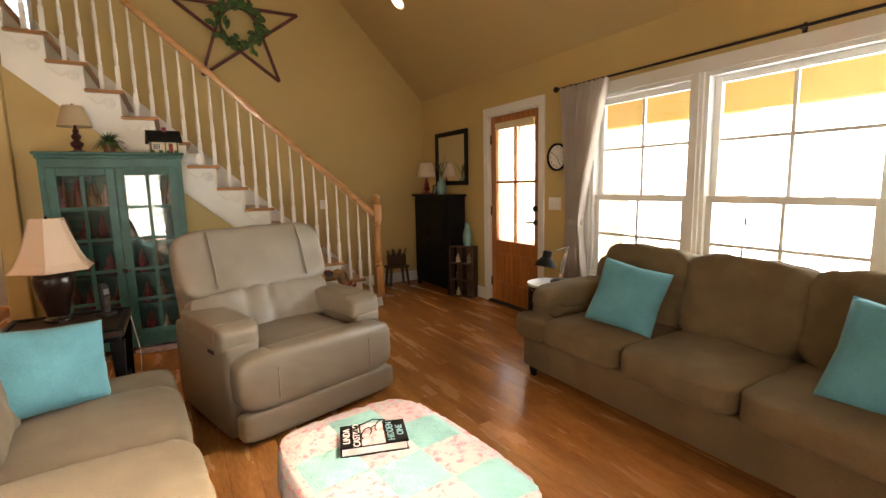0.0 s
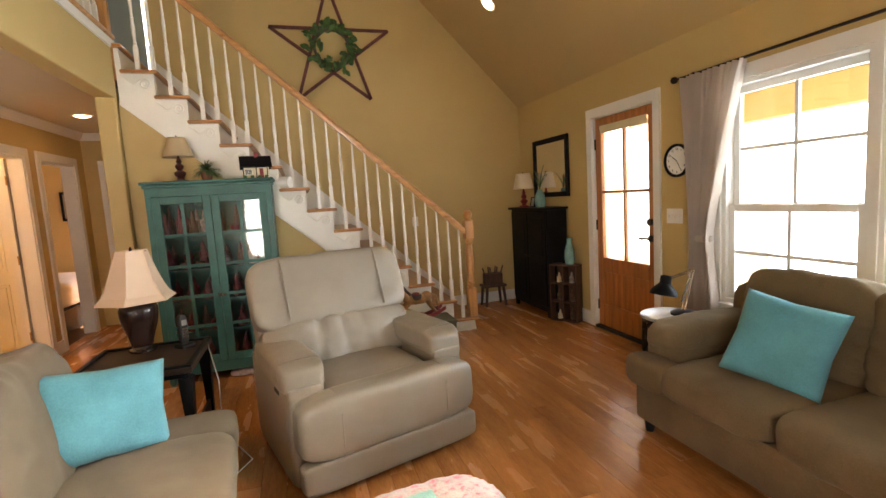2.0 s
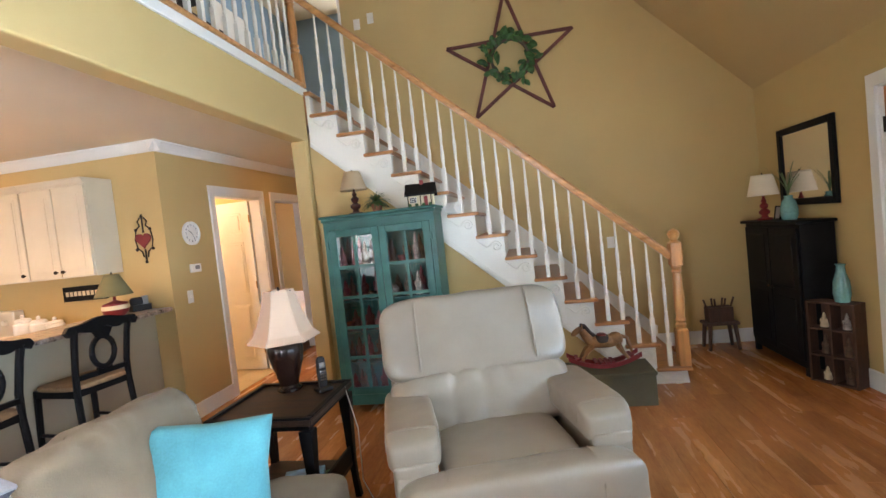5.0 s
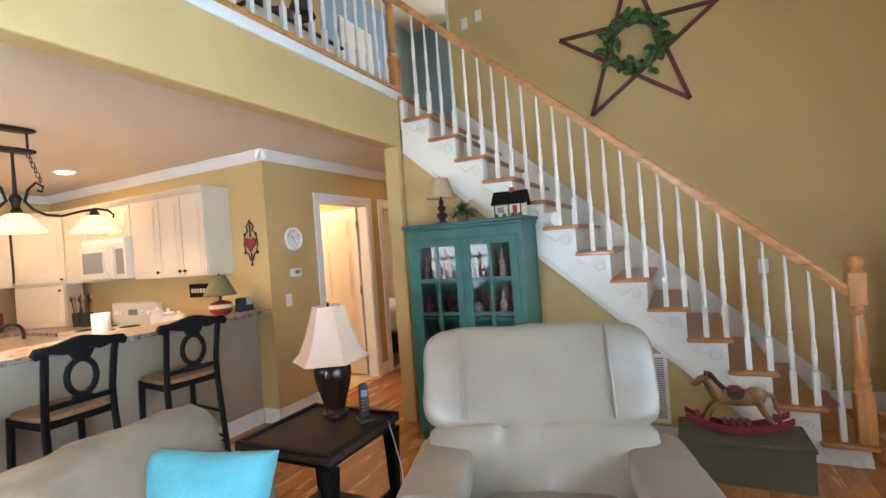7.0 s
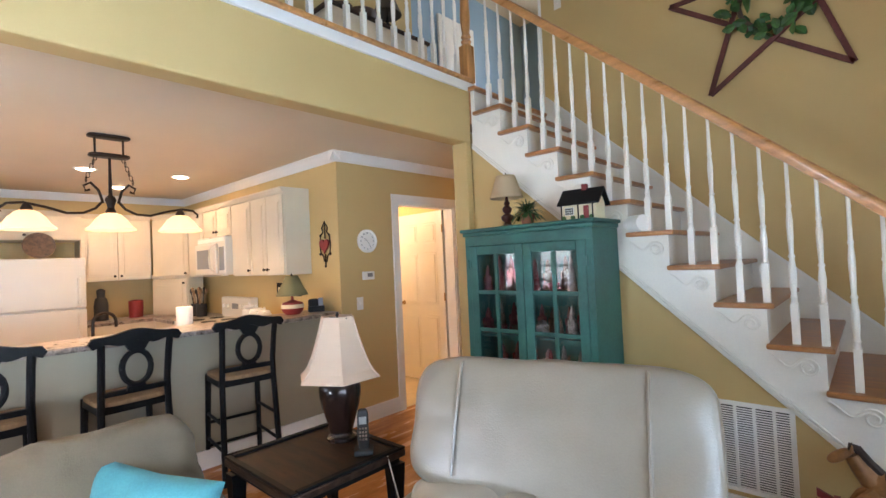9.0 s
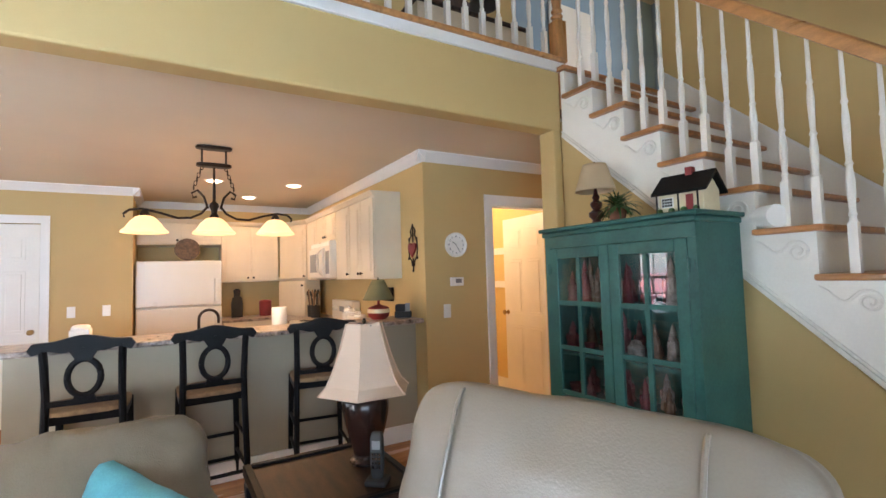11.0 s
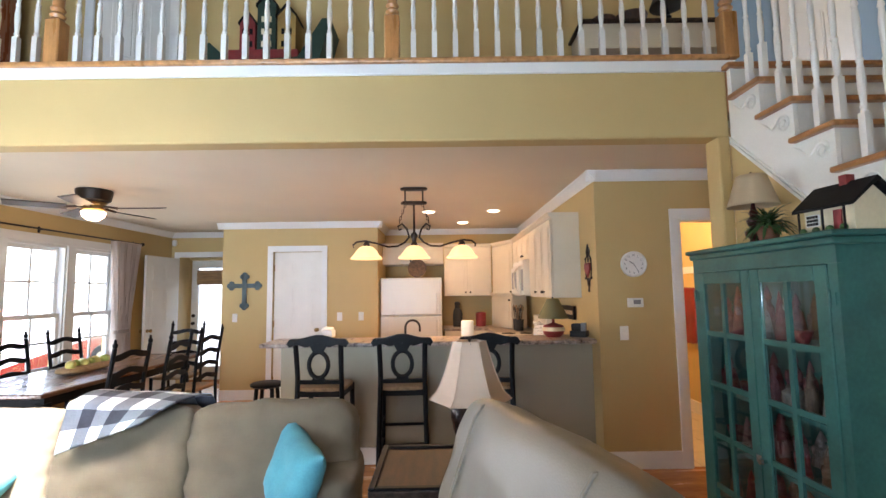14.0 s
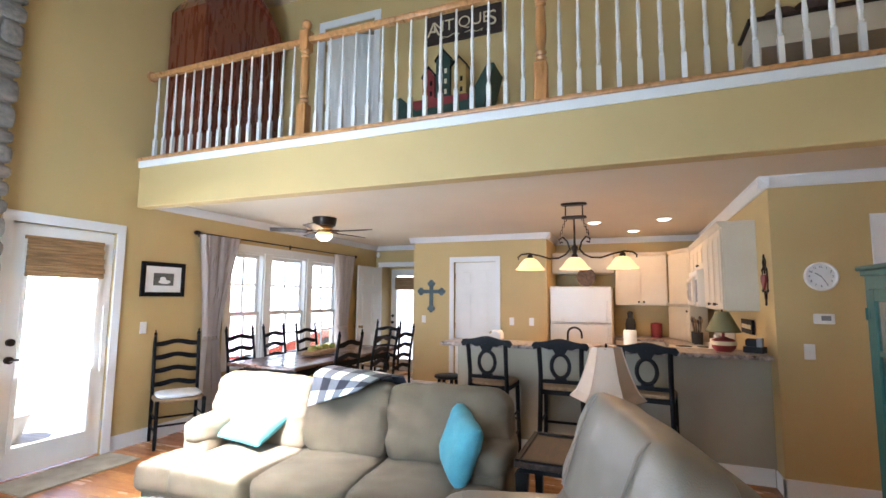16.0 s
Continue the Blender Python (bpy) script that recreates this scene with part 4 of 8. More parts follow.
soft(bm, (0, -0.05, 0.385), (0.275, 0.36, 0.105), 6, 20, 0.12, 0.005, 7)
part("seat_cushion", bm, M_LEATH, rc, smooth=True, angle=80)
bm = B()
soft(bm, (0, -0.405, 0.338), (0.455, 0.092, 0.156), 5.5, 26, 0.02, 0.004, 2)
part("footrest_panel", bm, M_LEATH, rc, smooth=True, angle=80)
for s in (-0.272, 0.272):
    bm = B()
    tube(bm, [(s, y, z) for y, z in ((-0.35, 0.494), (-0.42, 0.496), (-0.465, 0.485), (-0.488, 0.455), (-0.496, 0.40), (-0.4975, 0.33), (-0.496, 0.26), (-0.486, 0.215))], 0.004, 6)
    part("panel_seam", bm, M_LEATH, rc, smooth=True)
bm = B()
soft(bm, (0, -0.435, 0.115), (0.455, 0.055, 0.078), 8, 12)
part("kick_panel", bm, M_LEATH, rc, smooth=True, angle=80)
bm = B()
box(bm, -0.40, -0.38, 0.0, 0.40, 0.42, 0.06)
part("base", bm, M_DARK, rc)
bk = Matrix.Translation((0, 0.19, 0.455)) @ Euler((radians(-20), 0, 0)).to_matrix().to_4x4()
bm = B()
soft(bm, (-0.025, 0.08, 0.26), (0.42, 0.085, 0.36), 9, 12, 0, 0, 0, 1, bk)
part("back_shell", bm, M_LEATH, rc, smooth=True, angle=80)
bm = B()
soft(bm, (-0.025, -0.035, 0.43), (0.445, 0.104, 0.218), 6, 26, 0.03, 0.010, 11, 1.6, bk)
part("head_cushion", bm, M_LEATH, rc, smooth=True, angle=80)
bm = B()
soft(bm, (-0.025, -0.042, 0.105), (0.428, 0.104, 0.15), 6, 40, 0.03, 0.010, 13, 2.4)
for v in bm.verts:
    if v.co.y < -0.06:
        x, z = v.co.x + 0.025, v.co.z
        top = math.exp(-((z - 0.225) / 0.08) ** 2)
        low = math.exp(-((z - 0.0) / 0.06) ** 2)
        fold = 1 - abs(math.sin(x * 17 + 1.2 * math.sin(x * 9) + 2.2 * (z - 0.2) * (1 if x > 0 else -1)))
        v.co.y += (0.042 * top + 0.018 * low) * fold ** 2 * (0.6 + 0.4 * math.sin(x * 31))
bmesh.ops.transform(bm, matrix=bk, verts=bm.verts)
part("lumbar_cushion", bm, M_LEATH, rc, smooth=True, angle=80)
for s in (-0.30, 0.25):
    bm = B()
    tube(bm, [bk @ Vector((s, y, z)) for y, z in ((-0.146, 0.26), (-0.150, 0.44), (-0.146, 0.58), (-0.132, 0.622), (-0.10, 0.638), (-0.035, 0.645), (0.03, 0.640), (0.064, 0.62))], 0.0055, 6)
    part("stitching", bm, M_LEATH, rc, smooth=True)
for x in (-0.463, 0.463):
    bm = B()
    box(bm, x - 0.004, -0.20, 0.46, x + 0.004, -0.11, 0.485)
    bevel(bm, 0.003, 1)
    part("switch_plate", bm, M_DARK, rc, "black power switch")

# ottoman with quilt, book, glasses
ot = thing("ottoman", "square upholstered ottoman under a patchwork quilt", "ottoman", pose(0.355, 1.63, 0, 0, 0, 6))
bm = B()
soft(bm, (0, 0, 0.24), (0.285, 0.42, 0.175), 6, 10)
part("body", bm, M_CORD, ot, smooth=True, angle=80)
for x in (-0.24, 0.24):
    for y in (-0.34, 0.34):
        bm = B()
        rod(bm, (x, y, 0), (x, y, 0.08), 0.02, 0.03)
        part("foot", bm, M_BLACK, ot)
rc.scale = (1.09, 1.0, 1.0)

# quilt with squares, book and glasses on the ottoman
M_QA = mat("quilt_aqua", (0.20, 0.46, 0.45), 0.85, 0.12, 9, 120, 0.3)
M_QP = mat("quilt_floral", (0.50, 0.455, 0.45), 0.85, 0.08, 38, 90, 0.3, hue=(0.62, 0.20, 0.24))
M_QP.node_tree.nodes["Map Range"].inputs["From Min"].default_value = 0.73
M_QP.node_tree.nodes["Map Range"].inputs["From Max"].default_value = 0.86
quilt = thing("quilt", "aqua and pink floral patchwork quilt spread on the ottoman", "quilt", pose(0.355, 1.63, 0, 0, 0, 6))


def quilt_z(x, y, hx, hy):
    k = 5.0
    d = (abs(x / hx) ** k + abs(y / hy) ** k) ** (1 / k)
    return 0.435 - 0.02 * max(0, d - 0.80) / 0.2 - 0.10 * max(0, d - 1.0) / 0.12


def quilt_patch(x0, x1, y0, y1, hx, hy, n=14):
    bm = B()
    g = []
    for i in range(n + 1):
        row = []
        for j in range(n + 1):
            x, y = x0 + (x1 - x0) * i / n, y0 + (y1 - y0) * j / n
            d = (abs(x / hx) ** 5 + abs(y / hy) ** 5) ** 0.2
            f = min(1, 1.13 / d) if d > 0 else 1
            f2 = 1.0 if d < 1 else (1.0 + (min(d, 1.13) - 1) * 0.25) / d
            u, v = i / n, j / n
            st = 0.004 * abs(math.sin((x + y) * 52)) ** 0.5 * abs(math.sin((x - y) * 52)) ** 0.5 + 0.004 * min(1, 6 * min(u, 1 - u)) * min(1, 6 * min(v, 1 - v))
            row.append(bm.verts.new((x * f2, y * f2, quilt_z(x * f, y * f, hx, hy) + st)))
        g.append(row)
    for i in range(n):
        for j in range(n):
            bm.faces.new((g[i][j], g[i + 1][j], g[i + 1][j + 1], g[i][j + 1]))
    return bm


qx, qy, qs = 0.312, 0.45, 0.19
for i in range(-2, 3):
    for j in range(-3, 3):
        part("patch", quilt_patch((i - 0.5) * qs, (i + 0.5) * qs, j * qs, (j + 1) * qs, qx, qy), M_QA if (i + j) % 2 and abs(i) < 2 and -3 < j < 2 else M_QP, quilt, smooth=True, angle=80)
book = thing("book", "hardcover novel with black and pink jacket lying on the quilt", "book", pose(0.325, 1.765, 0.441, 0, 0, -17))
bm = B()
box(bm, -0.112, -0.072, 0.004, 0.108, 0.072, 0.030)
part("pages", bm, M_PAPER, book, "cream page block")
bm = B()
box(bm, -0.115, -0.076, 0, 0.115, 0.076, 0.004), box(bm, -0.115, -0.076, 0.030, 0.115, 0.076, 0.034), box(bm, -0.118, -0.076, 0, -0.113, 0.076, 0.034)
cover = part("cover", bm, M_BLACK, book, "black jacket")
bm = B()
box(bm, -0.045, -0.074, 0.0343, 0.035, 0.074, 0.0347)
part("cover_picture", bm, mat("jacket_pink", (0.55, 0.40, 0.40), 0.4, 0.5, 30, 80), cover)


def text(body, size, m, material, parent, name="lettering", depth=0.0006):
    cu = bpy.data.curves.new(name, "FONT")
    cu.body, cu.size, cu.extrude, cu.align_x, cu.align_y = body, size, depth, "CENTER", "CENTER"
    tmp = bpy.data.objects.new(name, cu)
    scene.collection.objects.link(tmp)
    me = bpy.data.meshes.new_from_object(tmp)
    bpy.data.objects.remove(tmp)
    me.materials.clear()
    me.materials.append(material)
    ob = new(name, me)
    ob.parent = parent
    ob.matrix_local = m
    return ob


M_JAQ = mat("jacket_aqua", (0.25, 0.55, 0.60), 0.5, 0.05)
text("LINDA\nCASTILLO", 0.034, pose(-0.078, 0, 0.0352, 0, 0, 90), M_PAPER, cover)
text("HIDDEN\nONE", 0.034, pose(0.075, 0, 0.0352, 0, 0, 90), M_JAQ, cover)
eg = thing("eyeglasses", "folded dark-framed eyeglasses lying on the book", "eyeglasses", pose(0.325, 1.77, 0.4765, 0, 0, 25))
for s in (-1, 1):
    bm = B()
    tube(bm, [(s * 0.034 + 0.025 * math.cos(a), 0.0, 0.012 + 0.018 * math.sin(a)) for a in [i * math.pi / 8 for i in range(17)]], 0.002, 6)
    part("rim", bm, M_BLACK, eg, smooth=True)
    bm = B()
    tube(bm, [(s * 0.06, 0, 0.02), (s * 0.05, 0.05, 0.012), (s * 0.0, 0.075, 0.002), (-s * 0.03, 0.07, 0.0)], 0.0018, 6)
    part("temple", bm, M_BLACK, eg, smooth=True)
bm = B()
tube(bm, [(-0.01, 0, 0.02), (0, 0, 0.024), (0.01, 0, 0.02)], 0.002, 6)
part("bridge", bm, M_BLACK, eg, smooth=True)

# blanket on the taupe sofa
M_CHW = mat("plaid_white", (0.72, 0.72, 0.74), 0.95, 0.06, 9, 160, 0.3)
M_CHG = mat("plaid_grey", (0.16, 0.17, 0.20), 0.95, 0.15, 9, 160, 0.3)
M_CHB = mat("plaid_black", (0.03, 0.032, 0.045), 0.95, 0.2, 9, 160, 0.3)
bm = B()
nu, nv = 48, 40
g = []
for i in range(nu + 1):
    row = []
    for j in range(nv + 1):
        y = 1.70 + (0.33 + 0.26 * j / nv) * i / nu
        s = 0.62 * j / nv - 0.30
        over = 0.06 * noise.noise(Vector((y * 3, s * 4, 1)))
        if s < -0.09:
            d = (-0.09 - s) * (1 - 0.7 * i / nu)
            x, z = -0.700 + 0.24 * d, 0.912 - d * 0.97
        elif s < 0.15:
            x, z = -0.700 - (s + 0.09) * 1.35, 0.912 + 0.022 * math.sin((s + 0.09) * 13)
        else:
            x, z = -1.025 - 0.03 * (s - 0.15), 0.912 - (s - 0.15)
        row.append(bm.verts.new((x + 0.012 * math.sin(y * 21 + s * 5), y + 0.2 * over, z + 0.014 + 0.4 * over * 0.3 + 0.035 * (1 - i / nu))))
    g.append(row)
for i in range(nu):
    for j in range(nv):
        f = bm.faces.new((g[i][j], g[i + 1][j], g[i + 1][j + 1], g[i][j + 1]))
        a, b = (i // 8) % 2, (j // 6) % 2
        f.material_index = 2 if a and b else (1 if a or b else 0)
bl = solid("throw_blanket", bm, [M_CHW, M_CHG, M_CHB], "white and black buffalo-check throw blanket over the sofa back", "blanket", TAUPE @ pose(-0.17, 0.80, 0, 0, 0, 90).inverted(), True)
sd = bl.modifiers.new("thickness", "SOLIDIFY")
sd.thickness = 0.012

# ---- end table with lamp ----
TX0, TX1, TY0, TY1, TZ = -1.04, -0.495, 3.065, 3.60, 0.652
et = thing("end_table", "espresso wooden end table with a lower shelf beside the recliner", "table", pose(0, 0, 0))
bm = B()
box(bm, TX0, TY0, TZ - 0.03, TX1, TY1, TZ)
bevel(bm, 0.006)
part("tabletop", bm, M_DKWOOD, et)
bm = B()
for x0, y0, x1, y1 in ((TX0, TY0, TX1, TY0 + 0.03), (TX0, TY1 - 0.03, TX1, TY1), (TX0, TY0 + 0.03, TX0 + 0.03, TY1 - 0.03), (TX1 - 0.03, TY0 + 0.03, TX1, TY1 - 0.03)):
    box(bm, x0, y0, TZ, x1, y1, TZ + 0.012)
bevel(bm, 0.004, 1)
part("rim", bm, M_BLACK, et)
bm = B()
box(bm, TX0 + 0.02, TY0 + 0.02, TZ - 0.055, TX1 - 0.02, TY1 - 0.02, TZ - 0.031)
part("apron", bm, M_BLACK, et)
for x, sx in ((TX0 + 0.035, -1), (TX1 - 0.035, 1)):
    for y, sy in ((TY0 + 0.035, -1), (TY1 - 0.035, 1)):
        bm = B()
        rows = []
        for z, w, o in ((0, 0.017, 0.012), (0.10, 0.015, 0.004), (0.22, 0.017, 0.0), (0.42, 0.023, 0.0), (0.57, 0.030, 0.0), (TZ - 0.056, 0.031, 0.0)):
            cx, cy = x + sx * o, y + sy * o
            rows.append([bm.verts.new((cx + a * w, cy + b * w, z)) for a, b in ((-1, -1), (1, -1), (1, 1), (-1, 1))])
        for p, q in zip(rows, rows[1:]):
            for k in range(4):
                bm.faces.new((p[k], p[(k + 1) % 4], q[(k + 1) % 4], q[k]))
        bm.faces.new(rows[0][::-1]), bm.faces.new(rows[-1])
        part("leg", bm, M_BLACK, et)
bm = B()
box(bm, TX0 + 0.03, TY0 + 0.03, 0.19, TX1 - 0.03, TY1 - 0.03, 0.212)
part("shelf", bm, M_DKWOOD, et)
bm = B()
box(bm, TX1 - 0.045, TY0 + 0.03, 0.212, TX1 - 0.03, TY1 - 0.03, 0.30)
part("shelf_side", bm, M_BLACK, et)
mg = thing("magazine_stack", "green and blue magazines on the end table shelf", "magazines", pose(-0.68, 3.28, 0.212, 0, 0, 20))
for i, (mm, w) in enumerate(((mat("mag_green", (0.03, 0.14, 0.035), 0.35, 0.2), 0.26), (mat("mag_blue", (0.10, 0.28, 0.50), 0.35, 0.5, 20), 0.20))):
    bm = B()
    box(bm, -w / 2, -0.09 + 0.02 * i, 0.03 * i, w / 2, 0.10, 0.03 * i + 0.028)
    bevel(bm, 0.003, 1)
    part("magazine", bm, mm, mg)
bm = B()
lathe(bm, 0, 0, 0, [(0.09, 0), (0.115, 0.02), (0.125, 0.17), (0.13, 0.20), (0.118, 0.20), (0.11, 0.03)], 18)
solid("wicker_basket", bm, M_WICK, "tan wicker basket with dark cloth under the end table", "basket", pose(-0.90, 3.22, 0.0), True)


def lamp_thing(label, x, y, z, shade_h, r_top, r_bot, shade_z, base_prof, base_mat, shade_mat, square=False, seg=24, on=0):
    ob = thing("table_lamp", label, "lamp", pose(x, y, z))
    bm = B()
    lathe(bm, 0, 0, 0, base_prof, 24)
    part("lamp_base", bm, base_mat, ob, smooth=True)
    bm = B()
    n = 6 if square else seg
    prof = [(r_bot, 0)]
    for i in range(1, 9):
        u = i / 8
        prof.append((r_bot + (r_top - r_bot) * (u ** (0.60 if square else 1)), shade_h * u))
    rings = [[bm.verts.new((r * math.cos(2 * math.pi * (i + 0.5) / n), r * math.sin(2 * math.pi * (i + 0.5) / n), shade_z + h)) for i in range(n)] for r, h in prof]
    for p, q in zip(rings, rings[1:]):
        for i in range(n):
            bm.faces.new((p[i], p[(i + 1) % n], q[(i + 1) % n], q[i]))
    sh = part("shade", bm, shade_mat, ob, "", not square)
    so = sh.modifiers.new("thickness", "SOLIDIFY")
    so.thickness = 0.004
    if square:
        for i in range(n):
            bm = B()
            a = 2 * math.pi * (i + 0.5) / n
            tube(bm, [((r + 0.002) * math.cos(a), (r + 0.002) * math.sin(a), shade_z + h) for r, h in prof], 0.0035, 6)
            part("shade_seam", bm, shade_mat, ob, smooth=True)
    bm = B()
    rod(bm, (0, 0, shade_z - 0.03), (0, 0, shade_z + shade_h), 0.005)
    rod(bm, (0, 0, shade_z + shade_h), (0, 0, shade_z + shade_h + 0.018), 0.009, 0.004)
    rod(bm, (-r_top, 0, shade_z + shade_h - 0.008), (r_top, 0, shade_z + shade_h - 0.008), 0.002)
    part("finial", bm, M_IRON, ob)
    return ob


URN = [(0.062, 0), (0.068, 0.006), (0.067, 0.014), (0.052, 0.022), (0.048, 0.032), (0.053, 0.040), (0.055, 0.055), (0.068, 0.10), (0.085, 0.155), (0.094, 0.205), (0.095, 0.235), (0.086, 0.262), (0.066, 0.282), (0.044, 0.290), (0.03, 0.30), (0.012, 0.32)]
lamp_thing("table lamp with bronze urn base and cream panelled shade", -0.82, 3.505, TZ, 0.275, 0.075, 0.195, 0.285, URN, M_VASE, M_SHADE, True)
ph = thing("cordless_phone", "grey cordless phone standing in its charger", "phone", pose(-0.60, 3.46, TZ, 0, 0, 50))
bm = B()
box(bm, -0.04, -0.035, 0, 0.04, 0.045, 0.022)
bevel(bm, 0.008)
part("charger", bm, M_DARK, ph)
bm = B()
soft(bm, (0, 0.005, 0.10), (0.024, 0.014, 0.085), 5, 6)
hs = part("handset", bm, M_DARK, ph, smooth=True, angle=80)
bm = B()
box(bm, -0.015, -0.011, 0.125, 0.015, -0.007, 0.155)
part("screen", bm, M_GREY, hs)
for r in range(4):
    for c in range(3):
        bm = B()
        box(bm, -0.016 + c * 0.012, -0.012, 0.058 + r * 0.015, -0.008 + c * 0.012, -0.008, 0.067 + r * 0.015)
        part("key", bm, M_CHROME, hs)
bm = B()
tube(bm, [(-0.50, 3.5, 0.66), (-0.47, 3.55, 0.4), (-0.48, 3.56, 0.1), (-0.40, 3.50, 0.008), (-0.30, 3.3, 0.006), (-0.38, 3.15, 0.006)], 0.003, 6)
solid("power_cord", bm, M_PAPER, "thin white power cord hanging to the floor", "cord", None, True)

# ---- teal china cabinet ----
CX0, CX1, CY0, CY1, CZ = -1.055, -0.135, 4.735, 5.085, 1.646
cb = thing("china_cabinet", "teal painted china cabinet with glazed double doors full of figurines", "cabinet", pose(0, 0, 0))
for nm, x0, y0, z1, x1, y1 in (("side_panel", CX0, CY0 + 0.02, CZ - 0.05, CX0 + 0.03, CY1), ("side_panel", CX1 - 0.03, CY0 + 0.02, CZ - 0.05, CX1, CY1), ("back_panel", CX0 + 0.03, CY1 - 0.02, CZ - 0.05, CX1 - 0.03, CY1), ("bottom_panel", CX0 + 0.03, CY0 + 0.02, 0.12, CX1 - 0.03, CY1 - 0.02)):
    bm = B()
    box(bm, x0, y0, 0.08, x1, y1, z1)
    part(nm, bm, M_TEAL, cb)
bm = B()
box(bm, CX0 - 0.025, CY0 - 0.03, CZ - 0.022, CX1 + 0.025, CY1 + 0.005, CZ)
box(bm, CX0 - 0.012, CY0 - 0.015, CZ - 0.05, CX1 + 0.012, CY1, CZ - 0.0225)
bevel(bm, 0.007)
part("cornice", bm, M_TEAL, cb)
bm = B()
box(bm, CX0, CY0, CZ - 0.115, CX1, CY0 + 0.02, CZ - 0.0505), box(bm, CX0, CY0, 0.08, CX1, CY0 + 0.02, 0.165)
box(bm, CX0, CY0, 0.1655, CX0 + 0.04, CY0 + 0.02, CZ - 0.1155), box(bm, CX1 - 0.04, CY0, 0.1655, CX1, CY0 + 0.02, CZ - 0.1155)
part("face_frame", bm, M_TEAL, cb)
for x in (CX0 + 0.03, CX1 - 0.03):
    for y in (CY0 + 0.03, CY1 - 0.03):
        bm = B()
        lathe(bm, x, y, 0, [(0.016, 0), (0.03, 0.03), (0.03, 0.06), (0.02, 0.08)], 12)
        part("foot", bm, M_TEAL, cb, smooth=True)
shelves = (0.42, 0.68, 0.94, 1.22)
for z in shelves:
    bm = B()
    box(bm, CX0 + 0.031, CY0 + 0.05, z - 0.018, CX1 - 0.031, CY1 - 0.021, z)
    part("shelf", bm, M_TEAL, cb)
CM = (CX0 + CX1) / 2
for x0, x1, s in ((CX0 + 0.042, CM - 0.002, 1), (CM + 0.002, CX1 - 0.042, -1)):
    z0, z1, st = 0.168, CZ - 0.118, 0.058
    bm = B()
    for a, b, p, q in ((x0, x0 + st, z0, z1), (x1 - st, x1, z0, z1), (x0 + st, x1 - st, z0, z0 + st), (x0 + st, x1 - st, z1 - st, z1)):
        box(bm, a, CY0 - 0.006, p, b, CY0 + 0.016, q)
    bevel(bm, 0.003, 1)
    dr = part("glazed_door", bm, M_TEAL, cb)
    bm = B()
    xm = (x0 + x1) / 2
    box(bm, xm - 0.012, CY0 - 0.003, z0 + st, xm + 0.012, CY0 + 0.013, z1 - st)
    for k in range(1, 5):
        zz = z0 + st + (z1 - z0 - 2 * st) * k / 5
        box(bm, x0 + st, CY0 - 0.002, zz - 0.012, x1 - st, CY0 + 0.012, zz + 0.012)
    part("muntin", bm, M_TEAL, dr)
    bm = B()
    box(bm, x0 + st, CY0 + 0.003, z0 + st, x1 - st, CY0 + 0.007, z1 - st)
    pn = part("pane", bm, M_GLASS, dr)
    pn.visible_shadow = False
    hx = x0 - 0.012 if s > 0 else x1 + 0.012
    for z in (z0 + 0.12, z1 - 0.12):
        bm = B()
        box(bm, hx - 0.022, CY0 - 0.009, z - 0.022, hx + 0.022, CY0 - 0.004, z + 0.022)
        rod(bm, (hx, CY0 - 0.012, z - 0.03), (hx, CY0 - 0.012, z + 0.03), 0.006)
        part("hinge", bm, M_TEAL, dr)
bm = B()
lathe(bm, 0, 0, 0, [(0.008, 0), (0.008, 0.012), (0.014, 0.02), (0.012, 0.03)], 12)
part("knob", bm, M_CHROME, cb, "glass knob", True, pose(CM + 0.03, CY0 - 0.006, 0.72, 90))
bm = B()
box(bm, CM - 0.022, CY0 - 0.014, 0.705, CM + 0.012, CY0 - 0.007, 0.735)
part("latch", bm, M_CHROME, cb)

# figurines: plain robed shapes on the shelves
M_FIGW = mat("figurine_white", (0.30, 0.27, 0.24), 0.6, 0.5, 30, 90)
M_FIGR = mat("figurine_red", (0.13, 0.014, 0.016), 0.6, 0.5, 30, 90)
M_FIGB = mat("figurine_brown", (0.10, 0.06, 0.035), 0.6, 0.5, 30, 90)
M_FIGP = mat("figurine_pink", (0.17, 0.06, 0.065), 0.6, 0.5, 30, 90)
rnd = random.Random(7)


